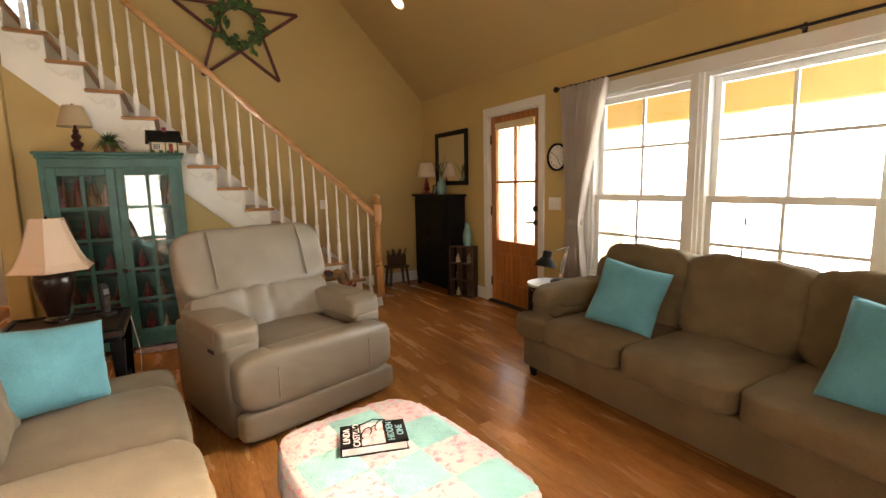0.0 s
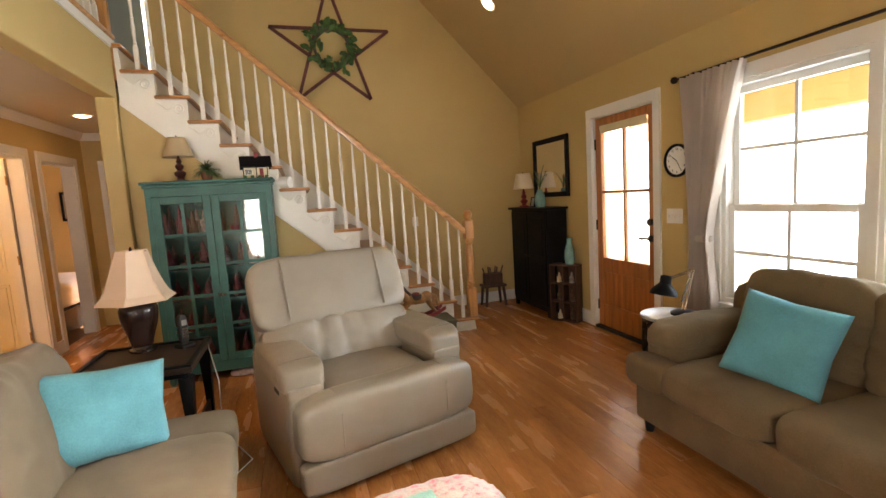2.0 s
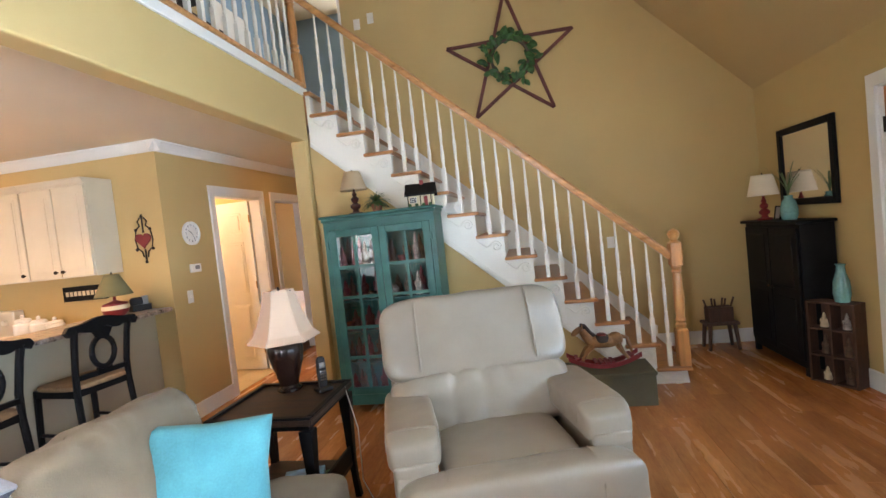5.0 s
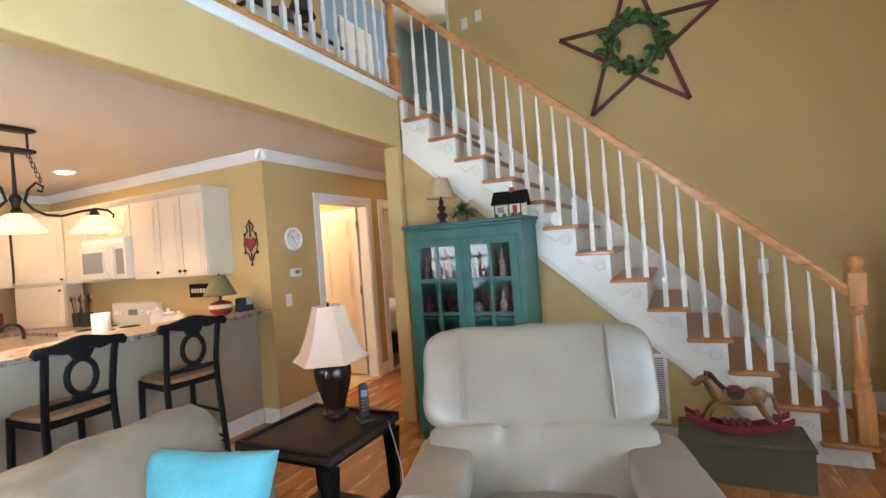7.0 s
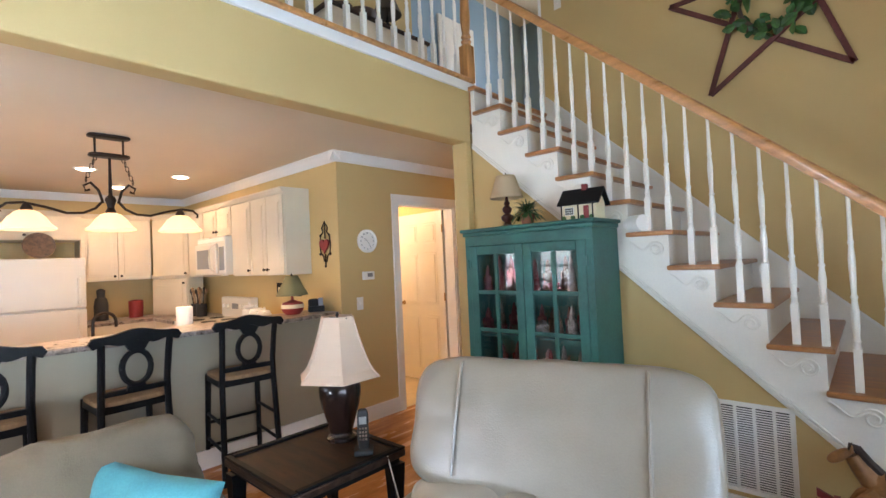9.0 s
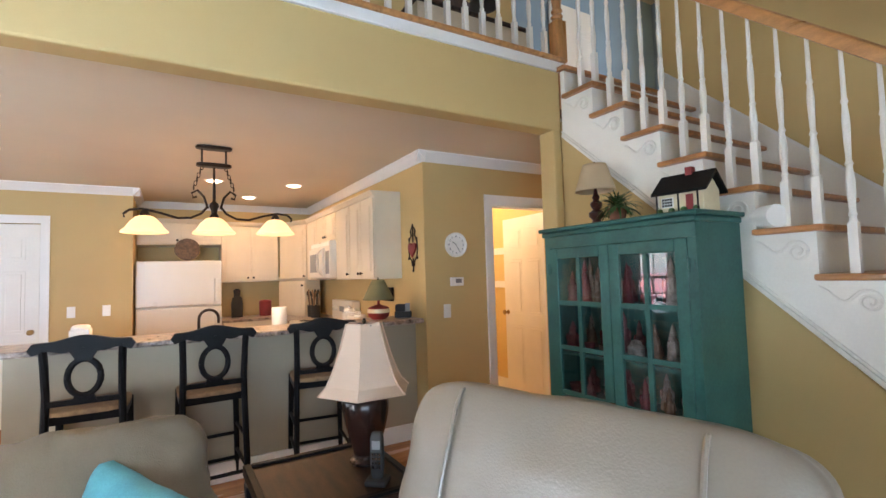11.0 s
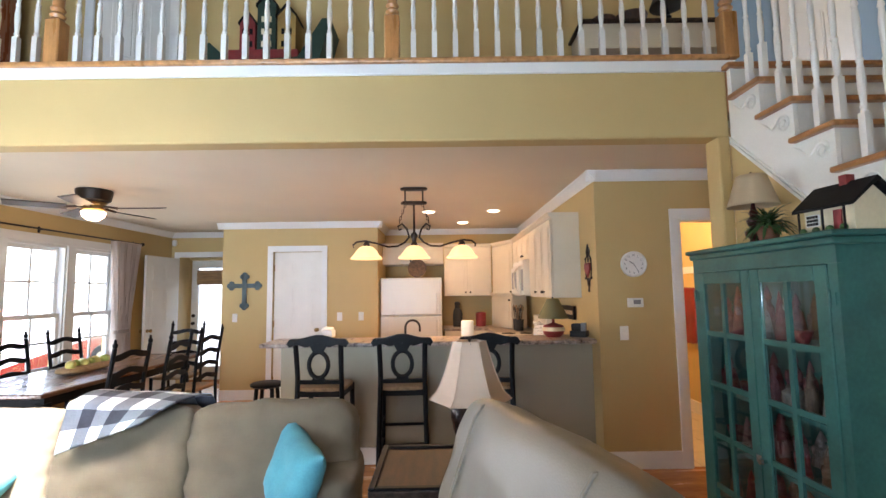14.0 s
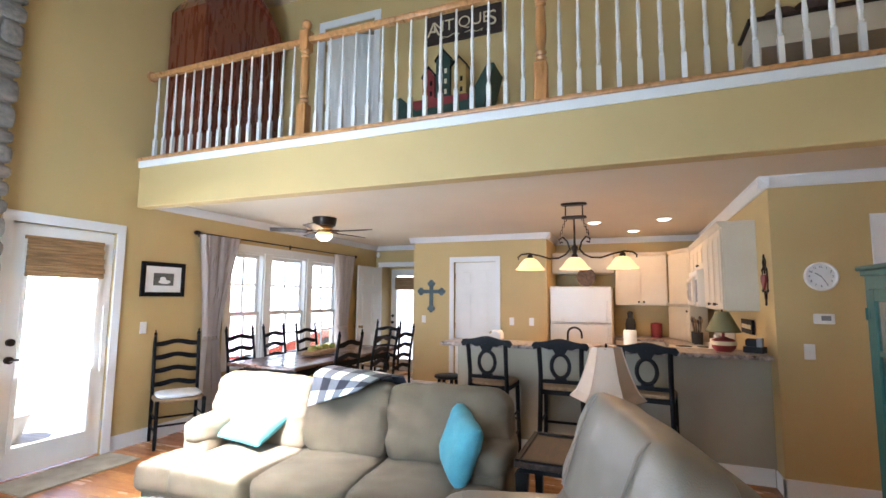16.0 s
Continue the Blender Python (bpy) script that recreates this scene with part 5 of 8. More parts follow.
def fig_mesh(kind, h, w):
    bm = B()
    if kind == 0:    # robed doll shape: robe, beard, cap in one mesh
        lathe(bm, 0, 0, 0, [(w * 0.9, 0), (w, 0.03 * h), (w * 0.75, 0.35 * h), (w * 0.55, 0.58 * h), (w * 0.3, 0.64 * h)], 12)
        soft(bm, (0, -w * 0.15, 0.62 * h), (w * 0.45, w * 0.42, 0.13 * h), 2.2, 4)
        lathe(bm, 0, 0, 0, [(w * 0.46, 0.72 * h), (w * 0.4, 0.78 * h), (w * 0.15, 0.95 * h), (0.001, h)], 12)
        soft(bm, (w * 0.7, -w * 0.2, 0.42 * h), (w * 0.22, w * 0.25, 0.14 * h), 2.4, 3)
        soft(bm, (-w * 0.7, -w * 0.2, 0.42 * h), (w * 0.22, w * 0.25, 0.14 * h), 2.4, 3)
    elif kind == 1:  # bowl or basket
        lathe(bm, 0, 0, 0, [(w * 0.6, 0), (w * 0.95, h * 0.3), (w * 1.1, h * 0.5), (w, h * 0.5), (w * 0.6, h * 0.1)], 14)
    else:            # jar with lid
        lathe(bm, 0, 0, 0, [(w * 0.7, 0), (w, h * 0.2), (w, h * 0.55), (w * 0.6, h * 0.68), (w * 0.7, h * 0.7), (w * 0.5, h * 0.8), (w * 0.1, h * 0.86)], 14)
    return bm


for z, gap in ((0.121, 0.27), (0.421, 0.23), (0.681, 0.23), (0.941, 0.25), (1.221, 0.27)):
    x = CX0 + 0.09
    while x < CX1 - 0.08:
        k = rnd.choice((0, 0, 0, 0, 1, 2))
        w = rnd.uniform(0.028, 0.05)
        h = rnd.uniform(0.62, 0.95) * gap if k == 0 else rnd.uniform(0.09, 0.16)
        mt = rnd.choice((M_FIGR, M_FIGR, M_FIGW, M_FIGP, M_FIGB))
        f = (lambda y: solid("figurine", fig_mesh(k, h, w), mt, {M_FIGR: "red robed figurine on a cabinet shelf", M_FIGW: "white ceramic figurine on a cabinet shelf", M_FIGP: "pink painted figurine on a cabinet shelf", M_FIGB: "brown carved figurine on a cabinet shelf"}[mt], "figurine", pose(x, y, z, 0, 0, rnd.uniform(-30, 30)), True, "figurines in the cabinet"))
        f(rnd.uniform(CY0 + 0.09, CY0 + 0.13))
        k, h, w = 0, rnd.uniform(0.6, 0.9) * gap, rnd.uniform(0.03, 0.045)
        mt = rnd.choice((M_FIGR, M_FIGW, M_FIGP, M_FIGB, M_FIGB))
        f(rnd.uniform(CY1 - 0.10, CY1 - 0.075))
        x += w * 2 + rnd.uniform(0.012, 0.05)

# on the cabinet: lamp, fern, toy house; roll on the stairs
TURN_P = [(0.058, 0), (0.06, 0.014), (0.03, 0.022), (0.022, 0.04), (0.042, 0.06), (0.044, 0.08), (0.018, 0.10), (0.03, 0.115), (0.034, 0.135), (0.015, 0.155), (0.022, 0.17), (0.012, 0.19), (0.008, 0.22)]
lamp_thing("small lamp with turned dark red base and tan shade", -0.83, 4.93, CZ, 0.155, 0.066, 0.115, 0.205, TURN_P, mat("oxblood_turned", (0.055, 0.012, 0.01), 0.3, 0.3, 8, 60, 0.04, coat=0.3), M_SHADE2)
fern = thing("potted_fern", "small green fern in a terracotta pot", "plant", pose(-0.62, 4.85, CZ))
bm = B()
lathe(bm, 0, 0, 0, [(0.034, 0), (0.048, 0.06), (0.052, 0.06), (0.052, 0.075), (0.044, 0.075), (0.04, 0.06)], 16)
part("pot", bm, mat("terracotta", (0.20, 0.075, 0.04), 0.7, 0.2, 8, 60), fern, smooth=True)


def leafy(bm, n, c, spread, up, size, rn, droop=0.6):
    for i in range(n):
        a, e = rn.uniform(0, 6.283), rn.uniform(0.15, 1.3)
        L = spread * rn.uniform(0.6, 1.1)
        p = Vector(c)
        d = Vector((math.cos(a) * math.cos(e), math.sin(a) * math.cos(e), math.sin(e) * up))
        for s in range(6):
            q = p + d * (L / 6)
            side = d.cross(Vector((0, 0, 1))).normalized()
            for sg in (-1, 1):
                w = size * (1 - 0.12 * s)
                v = [bm.verts.new(t) for t in (p, p + side * sg * w + d * w * 0.5, q + side * sg * w * 0.4, q)]
                bm.faces.new(v)
            p = q
            d = (d + Vector((0, 0, -droop / 6))).normalized()


bm = B()
leafy(bm, 170, (0, 0, 0.07), 0.14, 0.9, 0.011, random.Random(4), 1.7)
part("foliage", bm, M_LEAF, fern)
hsx = thing("toy_house", "wooden toy cottage with black roof and cream walls", "decoration", pose(-0.245, 4.88, CZ, 0, 0, 6))
bm = B()
prism(bm, [(-0.075, 0), (0.075, 0), (0.075, 0.10), (0, 0.165), (-0.075, 0.10)], -0.10, 0.10, "x")
part("house_body", bm, M_CREAM, hsx)
for s in (-1, 1):
    bm = B()
    prism(bm, [(s * 0.105, 0.085), (s * 0.105, 0.097), (0, 0.19), (0, 0.172)], -0.125, 0.125, "x")
    part("roof", bm, M_BLACK, hsx, "black shingled roof")
bm = B()
box(bm, -0.005, -0.015, 0.15, 0.025, 0.02, 0.215)
part("chimney", bm, M_RED, hsx)
bm = B()
box(bm, 0.025, -0.082, 0.0, 0.055, -0.076, 0.08)
part("door", bm, M_RED, hsx)
for x in (-0.06,):
    bm = B()
    box(bm, x - 0.028, -0.081, 0.03, x + 0.028, -0.0765, 0.075)
    wnd = part("window", bm, M_PAPER, hsx)
    for i in range(4):
        for j in range(3):
            bm = B()
            box(bm, x - 0.024 + i * 0.0125, -0.083, 0.034 + j * 0.0135, x - 0.0145 + i * 0.0125, -0.0805, 0.0445 + j * 0.0135)
            part("pane", bm, M_BLACK, wnd)
for x in (-0.10, 0.0, 0.085):
    bm = B()
    rod(bm, (x, -0.10, 0), (x, -0.10, 0.092), 0.004)
    part("porch_post", bm, M_BLACK, hsx)
for i in range(4):
    bm = B()
    soft(bm, (-0.09 + 0.055 * i, -0.095, 0.012), (0.014, 0.010, 0.014), 2.2, 3)
    part("shrub", bm, M_LEAF, hsx)
bm = B()
lathe(bm, 0, 0, 0, [(0.012, 0), (0.05, 0), (0.052, 0.004), (0.052, 0.20), (0.05, 0.204), (0.012, 0.204)], 20)
solid("paper_roll", bm, M_PAPER, "white paper roll lying on a stair tread", "paper roll", pose(-0.16, 5.20, Z0 + RISE * 7 + 0.053, 90, 0, 60), True)
bm = B()
soft(bm, (0, 0, 0.03), (0.22, 0.05, 0.03), 4, 8, 0, 0.006, 4)
solid("folded_cloth", bm, mat("folded_cloth", (0.40, 0.30, 0.28), 0.9, 0.3, 20, 90, 0.2), "folded cloth under the teal cabinet", "cloth", pose(-0.38, 4.80, 0.0), True)

# return-air grille, star with wreath, wall switches
vt = thing("air_vent", "white louvred return-air grille in the wall under the stairs", "vent", pose(0, 0, 0))
VX0, VX1, VZ0, VZ1 = 0.345, 0.69, 0.16, 0.63
bm = B()
for x0, x1, z0, z1 in ((VX0, VX0 + 0.022, VZ0, VZ1), (VX1 - 0.022, VX1, VZ0, VZ1), (VX0 + 0.022, VX1 - 0.022, VZ0, VZ0 + 0.022), (VX0 + 0.022, VX1 - 0.022, VZ1 - 0.022, VZ1)):
    box(bm, x0, 5.104, z0, x1, 5.117, z1)
for k in (1, 2, 3):
    x = VX0 + (VX1 - VX0) * k / 4
    box(bm, x - 0.007, 5.105, VZ0 + 0.022, x + 0.007, 5.117, VZ1 - 0.022)
part("frame", bm, M_TRIM, vt)
bm = B()
box(bm, VX0 + 0.02, 5.1155, VZ0 + 0.02, VX1 - 0.02, 5.117, VZ1 - 0.02)
part("backing", bm, M_DARK, vt)
for k in range(34):
    bm = B()
    z = VZ0 + 0.026 + k * (VZ1 - VZ0 - 0.05) / 34
    vs = box(bm, VX0 + 0.022, 5.107, z, VX1 - 0.022, 5.109, z + 0.0065)
    part("slat", bm, M_TRIM, vt)

star = thing("barn_star", "large dark red wooden star on the stair wall", "wall decoration", pose(0.585, Y_S - 0.012, 3.13))
R = 0.685
tips = [(R * math.sin(2 * math.pi * k / 5), R * math.cos(2 * math.pi * k / 5)) for k in range(5)]
for k in range(5):
    a, b = tips[k], tips[(k + 2) % 5]
    bm = B()
    va, vb = Vector((a[0], -0.011 * (k % 2), a[1])), Vector((b[0], -0.011 * (k % 2), b[1]))
    d = (vb - va).normalized()
    n = Vector((-d.z, 0, d.x))
    w = 0.017
    p = [va + n * w, vb + n * w, vb - n * w, va - n * w]
    lo = [bm.verts.new(q) for q in p]
    hi = [bm.verts.new(q + Vector((0, -0.014, 0))) for q in p]
    bm.faces.new(lo), bm.faces.new(hi[::-1])
    for i in range(4):
        bm.faces.new((lo[i], hi[i], hi[(i + 1) % 4], lo[(i + 1) % 4]))
    part("slat", bm, M_STARW, star)
wr = thing("magnolia_wreath", "green magnolia leaf wreath hung on the star", "wreath", pose(0.585, Y_S - 0.06, 3.13))
for s in range(78):
    a = 2 * math.pi * s / 78
    L = rnd.uniform(0.075, 0.125)
    bm = B()
    w = L * 0.33
    pts = [(0, 0, 0), (0.25, 0.7, 0.06), (0.55, 1.0, 0.10), (0.85, 0.55, 0.06), (1, 0, -0.02)]
    top = [bm.verts.new((L * u, w * v, 0.10 * L * (1 - abs(2 * u - 1)))) for u, v, _ in pts]
    bot = [bm.verts.new((L * u, -w * v, 0.10 * L * (1 - abs(2 * u - 1)))) for u, v, _ in pts[1:4]]
    mid = [bm.verts.new((L * u, 0, -0.04 * L)) for u, _, _ in pts[1:4]]
    bm.faces.new((top[0], top[1], mid[0])), bm.faces.new((top[1], top[2], mid[1], mid[0])), bm.faces.new((top[2], top[3], mid[2], mid[1])), bm.faces.new((top[3], top[4], mid[2]))
    bm.faces.new((top[0], mid[0], bot[0])), bm.faces.new((bot[0], mid[0], mid[1], bot[1])), bm.faces.new((bot[1], mid[1], mid[2], bot[2])), bm.faces.new((bot[2], mid[2], top[4]))
    rr = 0.195 + rnd.uniform(-0.05, 0.06)
    out = a + rnd.uniform(-1.2, 1.2) + rnd.choice((0, 1.2, -1.2))
    mm = Matrix.Translation((rr * math.cos(a), rnd.uniform(-0.05, 0.02), rr * math.sin(a))) @ Euler((radians(90), 0, 0)).to_matrix().to_4x4() @ pose(0, 0, 0, rnd.uniform(-50, 50), rnd.uniform(-40, 30), math.degrees(out))
    part("leaf", bm, M_LEAF, wr, m=mm)
bm = B()
tube(bm, [(0.19 * math.cos(i * math.pi / 16), 0.0, 0.19 * math.sin(i * math.pi / 16)) for i in range(33)], 0.016, 6)
part("vine_ring", bm, M_BARK, wr, smooth=True)


def plate(label, m, gangs=1, toggles=True):
    ob = thing("light_switch", label, "switch", m)
    w = 0.036 + 0.023 * (gangs - 1)
    bm = B()
    box(bm, -w, -0.006, -0.058, w, 0, 0.058)
    bevel(bm, 0.003, 1)
    part("plate", bm, M_PLATE, ob)
    for i in range(gangs):
        bm = B()
        x = (i - (gangs - 1) / 2) * 0.046
        box(bm, x - 0.005, -0.016, -0.012, x + 0.005, -0.006, 0.010)
        part("toggle", bm, M_PLATE, ob)
    return ob


plate("white three-gang light switch beside the front door", pose(X_F, 3.57, 1.14, 0, 0, -90), 3)
plate("white light switch beside the bathroom door", pose(-2.46, 4.885, 1.085, 0, 0, 90), 1)
plate("white light switch by the glazed back door", pose(-1.42, Y_B, 1.14, 0, 0, 180), 1)
plate("white light switch below the cross", pose(-5.14, 0.49, 1.12, 0, 0, 90), 1)
plate("white outlet on the pantry wall", pose(-5.14, 1.95, 1.12, 0, 0, 90), 1)
plate("white outlet on the pantry wall", pose(-5.14, 2.25, 1.12, 0, 0, 90), 1)
plate("white light switch on the stair wall", pose(1.42, Y_S, 1.12), 1)
plate("white switch high on the stair wall", pose(-1.03, Y_S, 3.78), 1)
plate("white switch high on the stair wall", pose(-0.87, Y_S, 3.82), 1)


def wall_clock(label, m, r, rim, numerals=True):
    ob = thing("wall_clock", label, "clock", m)
    bm = B()
    lathe(bm, 0, 0, 0, [(r * 0.9, 0), (r, 0.005), (r, 0.028), (r * 0.93, 0.034), (r * 0.86, 0.026), (r * 0.84, 0.016)], 40)
    part("rim", bm, rim, ob, "", True, pose(0, 0, 0, 90))
    bm = B()
    lathe(bm, 0, 0, 0.014, [(0.001, 0), (r * 0.86, 0), (r * 0.86, 0.003), (0.001, 0.003)], 40)
    part("face", bm, M_PAPER, ob, "white dial", m=pose(0, 0, 0, 90))
    for k in range(12):
        a = radians(90 - 30 * k)
        text(str(k or 12), r * 0.21, pose(r * 0.68 * math.cos(a), -0.0185, r * 0.68 * math.sin(a), 90), M_BLACK, ob, "numeral")
    for ang, L, w in ((-55, 0.42, 0.02), (150, 0.62, 0.014)):
        bm = B()
        rod(bm, (0, -0.021, 0), (L * r * math.sin(radians(ang)), -0.021, L * r * math.cos(radians(ang))), r * w * 1.2, seg=6)
        part("pointer", bm, M_BLACK, ob)
    return ob


wall_clock("round black-rimmed wall clock beside the front door", pose(X_F, 3.53, 1.565, 0, 0, -90), 0.125, M_BLACK)
wall_clock("round white wall clock above the thermostat", pose(-2.46, 4.985, 1.655, 0, 0, 90), 0.108, M_PLATE)
th = thing("thermostat", "white wall thermostat with grey display", "thermostat", pose(-2.46, 4.985, 1.335, 0, 0, 90))
bm = B()
box(bm, -0.065, -0.026, -0.038, 0.065, 0, 0.038)
bevel(bm, 0.006)
part("body", bm, M_PLATE, th)
bm = B()
box(bm, -0.02, -0.028, -0.012, 0.04, -0.0265, 0.024)
part("display", bm, M_GREY, th)

# ---- kitchen ----
bar = thing("breakfast_bar", "painted breakfast bar with granite-look top", "bar counter", pose(0, 0, 0))
bm = B()
box(bm, -2.80, 1.98, 0.0, -2.66, 4.678, 1.0)
part("bar_wall", bm, M_BARP, bar, "grey-beige painted panel")
bm = B()
box(bm, -2.92, 1.86, 1.001, -2.46, 4.66, 1.037)
bevel(bm, 0.01)
part("bar_top", bm, M_GRANITE, bar, "brown granite-look laminate top")
for q in ((-3.42, 2.0, -2.801, 4.677), (-5.45, 4.08, -4.76, 4.676), (-3.98, 4.08, -3.43, 4.676), (-6.09, 3.42, -5.46, 4.676)):
    bm = B()
    box(bm, q[0], q[1], 0.0, q[2], q[3], 0.87)
    solid("base_cabinet", bm, M_CABW, "cream base cabinet behind the bar", "cabinet", group="cream kitchen cabinets")
bm = B()
box(bm, -3.45, 1.98, 0.8705, -2.802, 4.675, 0.905), box(bm, -5.44, 4.05, 0.8705, -4.755, 4.675, 0.905), box(bm, -3.985, 4.05, 0.8705, -3.455, 4.675, 0.905), box(bm, -6.09, 3.40, 0.8705, -5.445, 4.675, 0.905)
solid("worktop", bm, M_GRANITE, "brown laminate kitchen worktop", "worktop")


def cab(label, m, w, h, d, doors, knobs_low=True):
    """Wall cabinet: x 0..w, depth d behind y 0 (front at y 0, body towards +y), z 0..h."""
    ob = thing("wall_cabinet", label, "cabinet", m, "cream kitchen cabinets")
    bm = B()
    box(bm, 0, 0.02, 0, w, d, h)
    part("body", bm, M_CABW, ob)
    dw = w / doors
    for i in range(doors):
        bm = B()
        box(bm, i * dw + 0.006, 0, 0.01, (i + 1) * dw - 0.006, 0.019, h - 0.015)
        bevel(bm, 0.003, 1)
        dr = part("cabinet_door", bm, M_CABW, ob)
        bm = B()
        x0, x1 = i * dw + 0.055, (i + 1) * dw - 0.055
        if x1 - x0 > 0.05 and h > 0.2:
            box(bm, x0 - 0.006, -0.003, 0.055, x1 + 0.006, 0.0, h - 0.062)
            box(bm, x0 + 0.012, -0.009, 0.075, x1 - 0.012, -0.001, h - 0.082)
            bevel(bm, 0.003, 1)
            part("raised_panel", bm, M_CABW, dr)
        else:
            bm.free()
        kx = (i + 1) * dw - 0.035 if (i % 2 == 0 and doors > 1) or (doors == 1) else i * dw + 0.035
        bm = B()
        lathe(bm, 0, 0, 0, [(0.006, 0), (0.006, 0.012), (0.015, 0.018), (0.013, 0.028), (0.004, 0.031)], 12)
        part("knob", bm, M_IRON, dr, "dark bronze knob", True, pose(kx, 0, 0.055 if knobs_low else h - 0.06, 90))
    bm = B()
    crown(bm, (0, 0.02), (w, 0.02), (0, -1), h + 0.05, 0.05)
    box(bm, 0, 0.02, h, w, d, h + 0.05)
    part("cornice", bm, M_CABW, ob)
    return ob


UZ = 1.375
cab("cream wall cabinet with two raised-panel doors and end panel", pose(-3.54, 4.40, UZ), 0.63, 0.755, 0.278, 2)
cab("cream narrow wall cabinet beside the microwave", pose(-3.985, 4.40, UZ), 0.44, 0.755, 0.278, 1)
cab("cream short wall cabinet above the microwave", pose(-4.745, 4.40, UZ + 0.44), 0.755, 0.315, 0.278, 2)
cab("cream wall cabinet beside the corner", pose(-5.22, 4.40, UZ), 0.47, 0.755, 0.278, 1)
cab("cream diagonal corner wall cabinet", pose(-5.78, 4.16, UZ, 0, 0, 23), 0.60, 0.755, 0.25, 1)
cab("cream appliance garage cabinet on the worktop", pose(-5.76, 4.14, 0.906, 0, 0, 23), 0.58, 0.465, 0.25, 1, False)
cab("cream wall cabinet with two doors on the back wall", pose(-5.78, 3.42, UZ, 0, 0, 90), 0.73, 0.755, 0.31, 2)
cab("cream short wall cabinet above the refrigerator", pose(-5.60, 2.49, 1.86, 0, 0, 90), 0.92, 0.27, 0.49, 2)

fr = thing("refrigerator", "white top-freezer refrigerator in the kitchen alcove", "refrigerator", pose(-5.28, 2.50, 0, 0, 0, 90))
bm = B()
box(bm, 0, 0.06, 0.02, 0.88, 0.80, 1.645)
bevel(bm, 0.01)
part("body", bm, M_APPL, fr)
for nm, z0, z1 in (("fridge_door", 0.06, 1.10), ("freezer_door", 1.115, 1.65)):
    bm = B()
    box(bm, 0.0, 0.0, z0, 0.88, 0.058, z1)
    bevel(bm, 0.014)
    d = part(nm, bm, M_APPL, fr)
    bm = B()
    zc = z1 - 0.32 if z0 < 1 else z0 + 0.04
    box(bm, 0.80, -0.03, zc, 0.83, 0.0, zc + 0.28)
    bevel(bm, 0.008)
    part("handle", bm, M_APPL, d)
mw = thing("microwave", "white over-range microwave oven", "microwave", pose(-4.74, 4.30, UZ + 0.02))
bm = B()
box(bm, 0, 0.03, 0, 0.745, 0.375, 0.415)
bevel(bm, 0.01)
part("body", bm, M_APPL, mw)
bm = B()
box(bm, 0.004, 0.0, 0.01, 0.57, 0.03, 0.34)
bevel(bm, 0.008)
d = part("oven_door", bm, M_APPL, mw)
bm = B()
box(bm, 0.06, -0.002, 0.07, 0.42, 0.001, 0.28)
part("window", bm, M_GREY, d)
bm = B()
tube(bm, [(0.53, 0.0, 0.03), (0.53, -0.045, 0.09), (0.53, -0.05, 0.18), (0.53, -0.045, 0.27), (0.53, 0.0, 0.32)], 0.011)
part("handle", bm, M_APPL, d, smooth=True)
bm = B()
box(bm, 0.60, 0.026, 0.05, 0.72, 0.031, 0.30)
part("control_panel", bm, M_GREY, mw)
for k in range(10):
    bm = B()
    box(bm, 0.02 + k * 0.072, 0.026, 0.36, 0.08 + k * 0.072, 0.031, 0.40)
    part("vent_slot", bm, M_PLATE, mw)
rg = thing("range", "white electric range with back control panel", "stove", pose(-4.745, 4.06, 0))
bm = B()
box(bm, 0, 0, 0.0, 0.75, 0.60, 0.905)
bevel(bm, 0.008)
part("body", bm, M_APPL, rg)
bm = B()
box(bm, 0, 0.52, 0.906, 0.75, 0.612, 1.13)
bevel(bm, 0.012)
cp = part("control_panel", bm, M_APPL, rg)
for x in (0.10, 0.20, 0.55, 0.65):
    bm = B()
    rod(bm, (x, 0.52, 1.03), (x, 0.495, 1.03), 0.024, 0.02, 14)
    part("knob", bm, M_PLATE, cp)
bm = B()
box(bm, 0.30, 0.515, 1.0, 0.45, 0.521, 1.06)
part("display", bm, M_GREY, cp)
for x, y, r in ((0.2, 0.16, 0.09), (0.55, 0.16, 0.075), (0.2, 0.38, 0.075), (0.55, 0.38, 0.09)):
    bm = B()
    lathe(bm, x, y, 0.9055, [(r, 0), (r, 0.006), (r * 0.3, 0.006)], 20)
    part("burner", bm, M_DARK, rg)
hk = thing("range_knob_strip", "white canisters lined up beside the stove", "canisters", pose(-3.42, 4.45, 0.906))
for i, (x, h) in enumerate(((-0.32, 0.17), (-0.16, 0.15), (0.0, 0.13))):
    bm = B()
    lathe(bm, x, 0, 0, [(0.05, 0), (0.07, 0.03), (0.07, h * 0.7), (0.05, h * 0.8), (0.062, h * 0.84), (0.05, h * 0.95), (0.012, h), (0.016, h + 0.02), (0.002, h + 0.03)], 20)
    part("canister", bm, M_PAPER, hk, smooth=True)
# small kitchen things
def jar_thing(name, label, cat, x, y, z, prof, material, smooth=True):
    bm = B()
    lathe(bm, 0, 0, 0, prof, 22)
    return solid(name, bm, material, label, cat, pose(x, y, z), smooth)


jar_thing("paper_towel", "white paper towel roll standing on the worktop", "paper towel", -3.10, 3.62, 0.906, [(0.02, 0), (0.06, 0), (0.061, 0.004), (0.061, 0.256), (0.058, 0.26), (0.02, 0.26), (0.019, 0.252)], M_PAPER)
jar_thing("coffee_maker", "dark coffee grinder against the back wall", "coffee maker", -5.85, 3.62, 0.906, [(0.07, 0), (0.075, 0.18), (0.06, 0.26), (0.04, 0.28), (0.045, 0.36), (0.02, 0.38)], M_DARK)
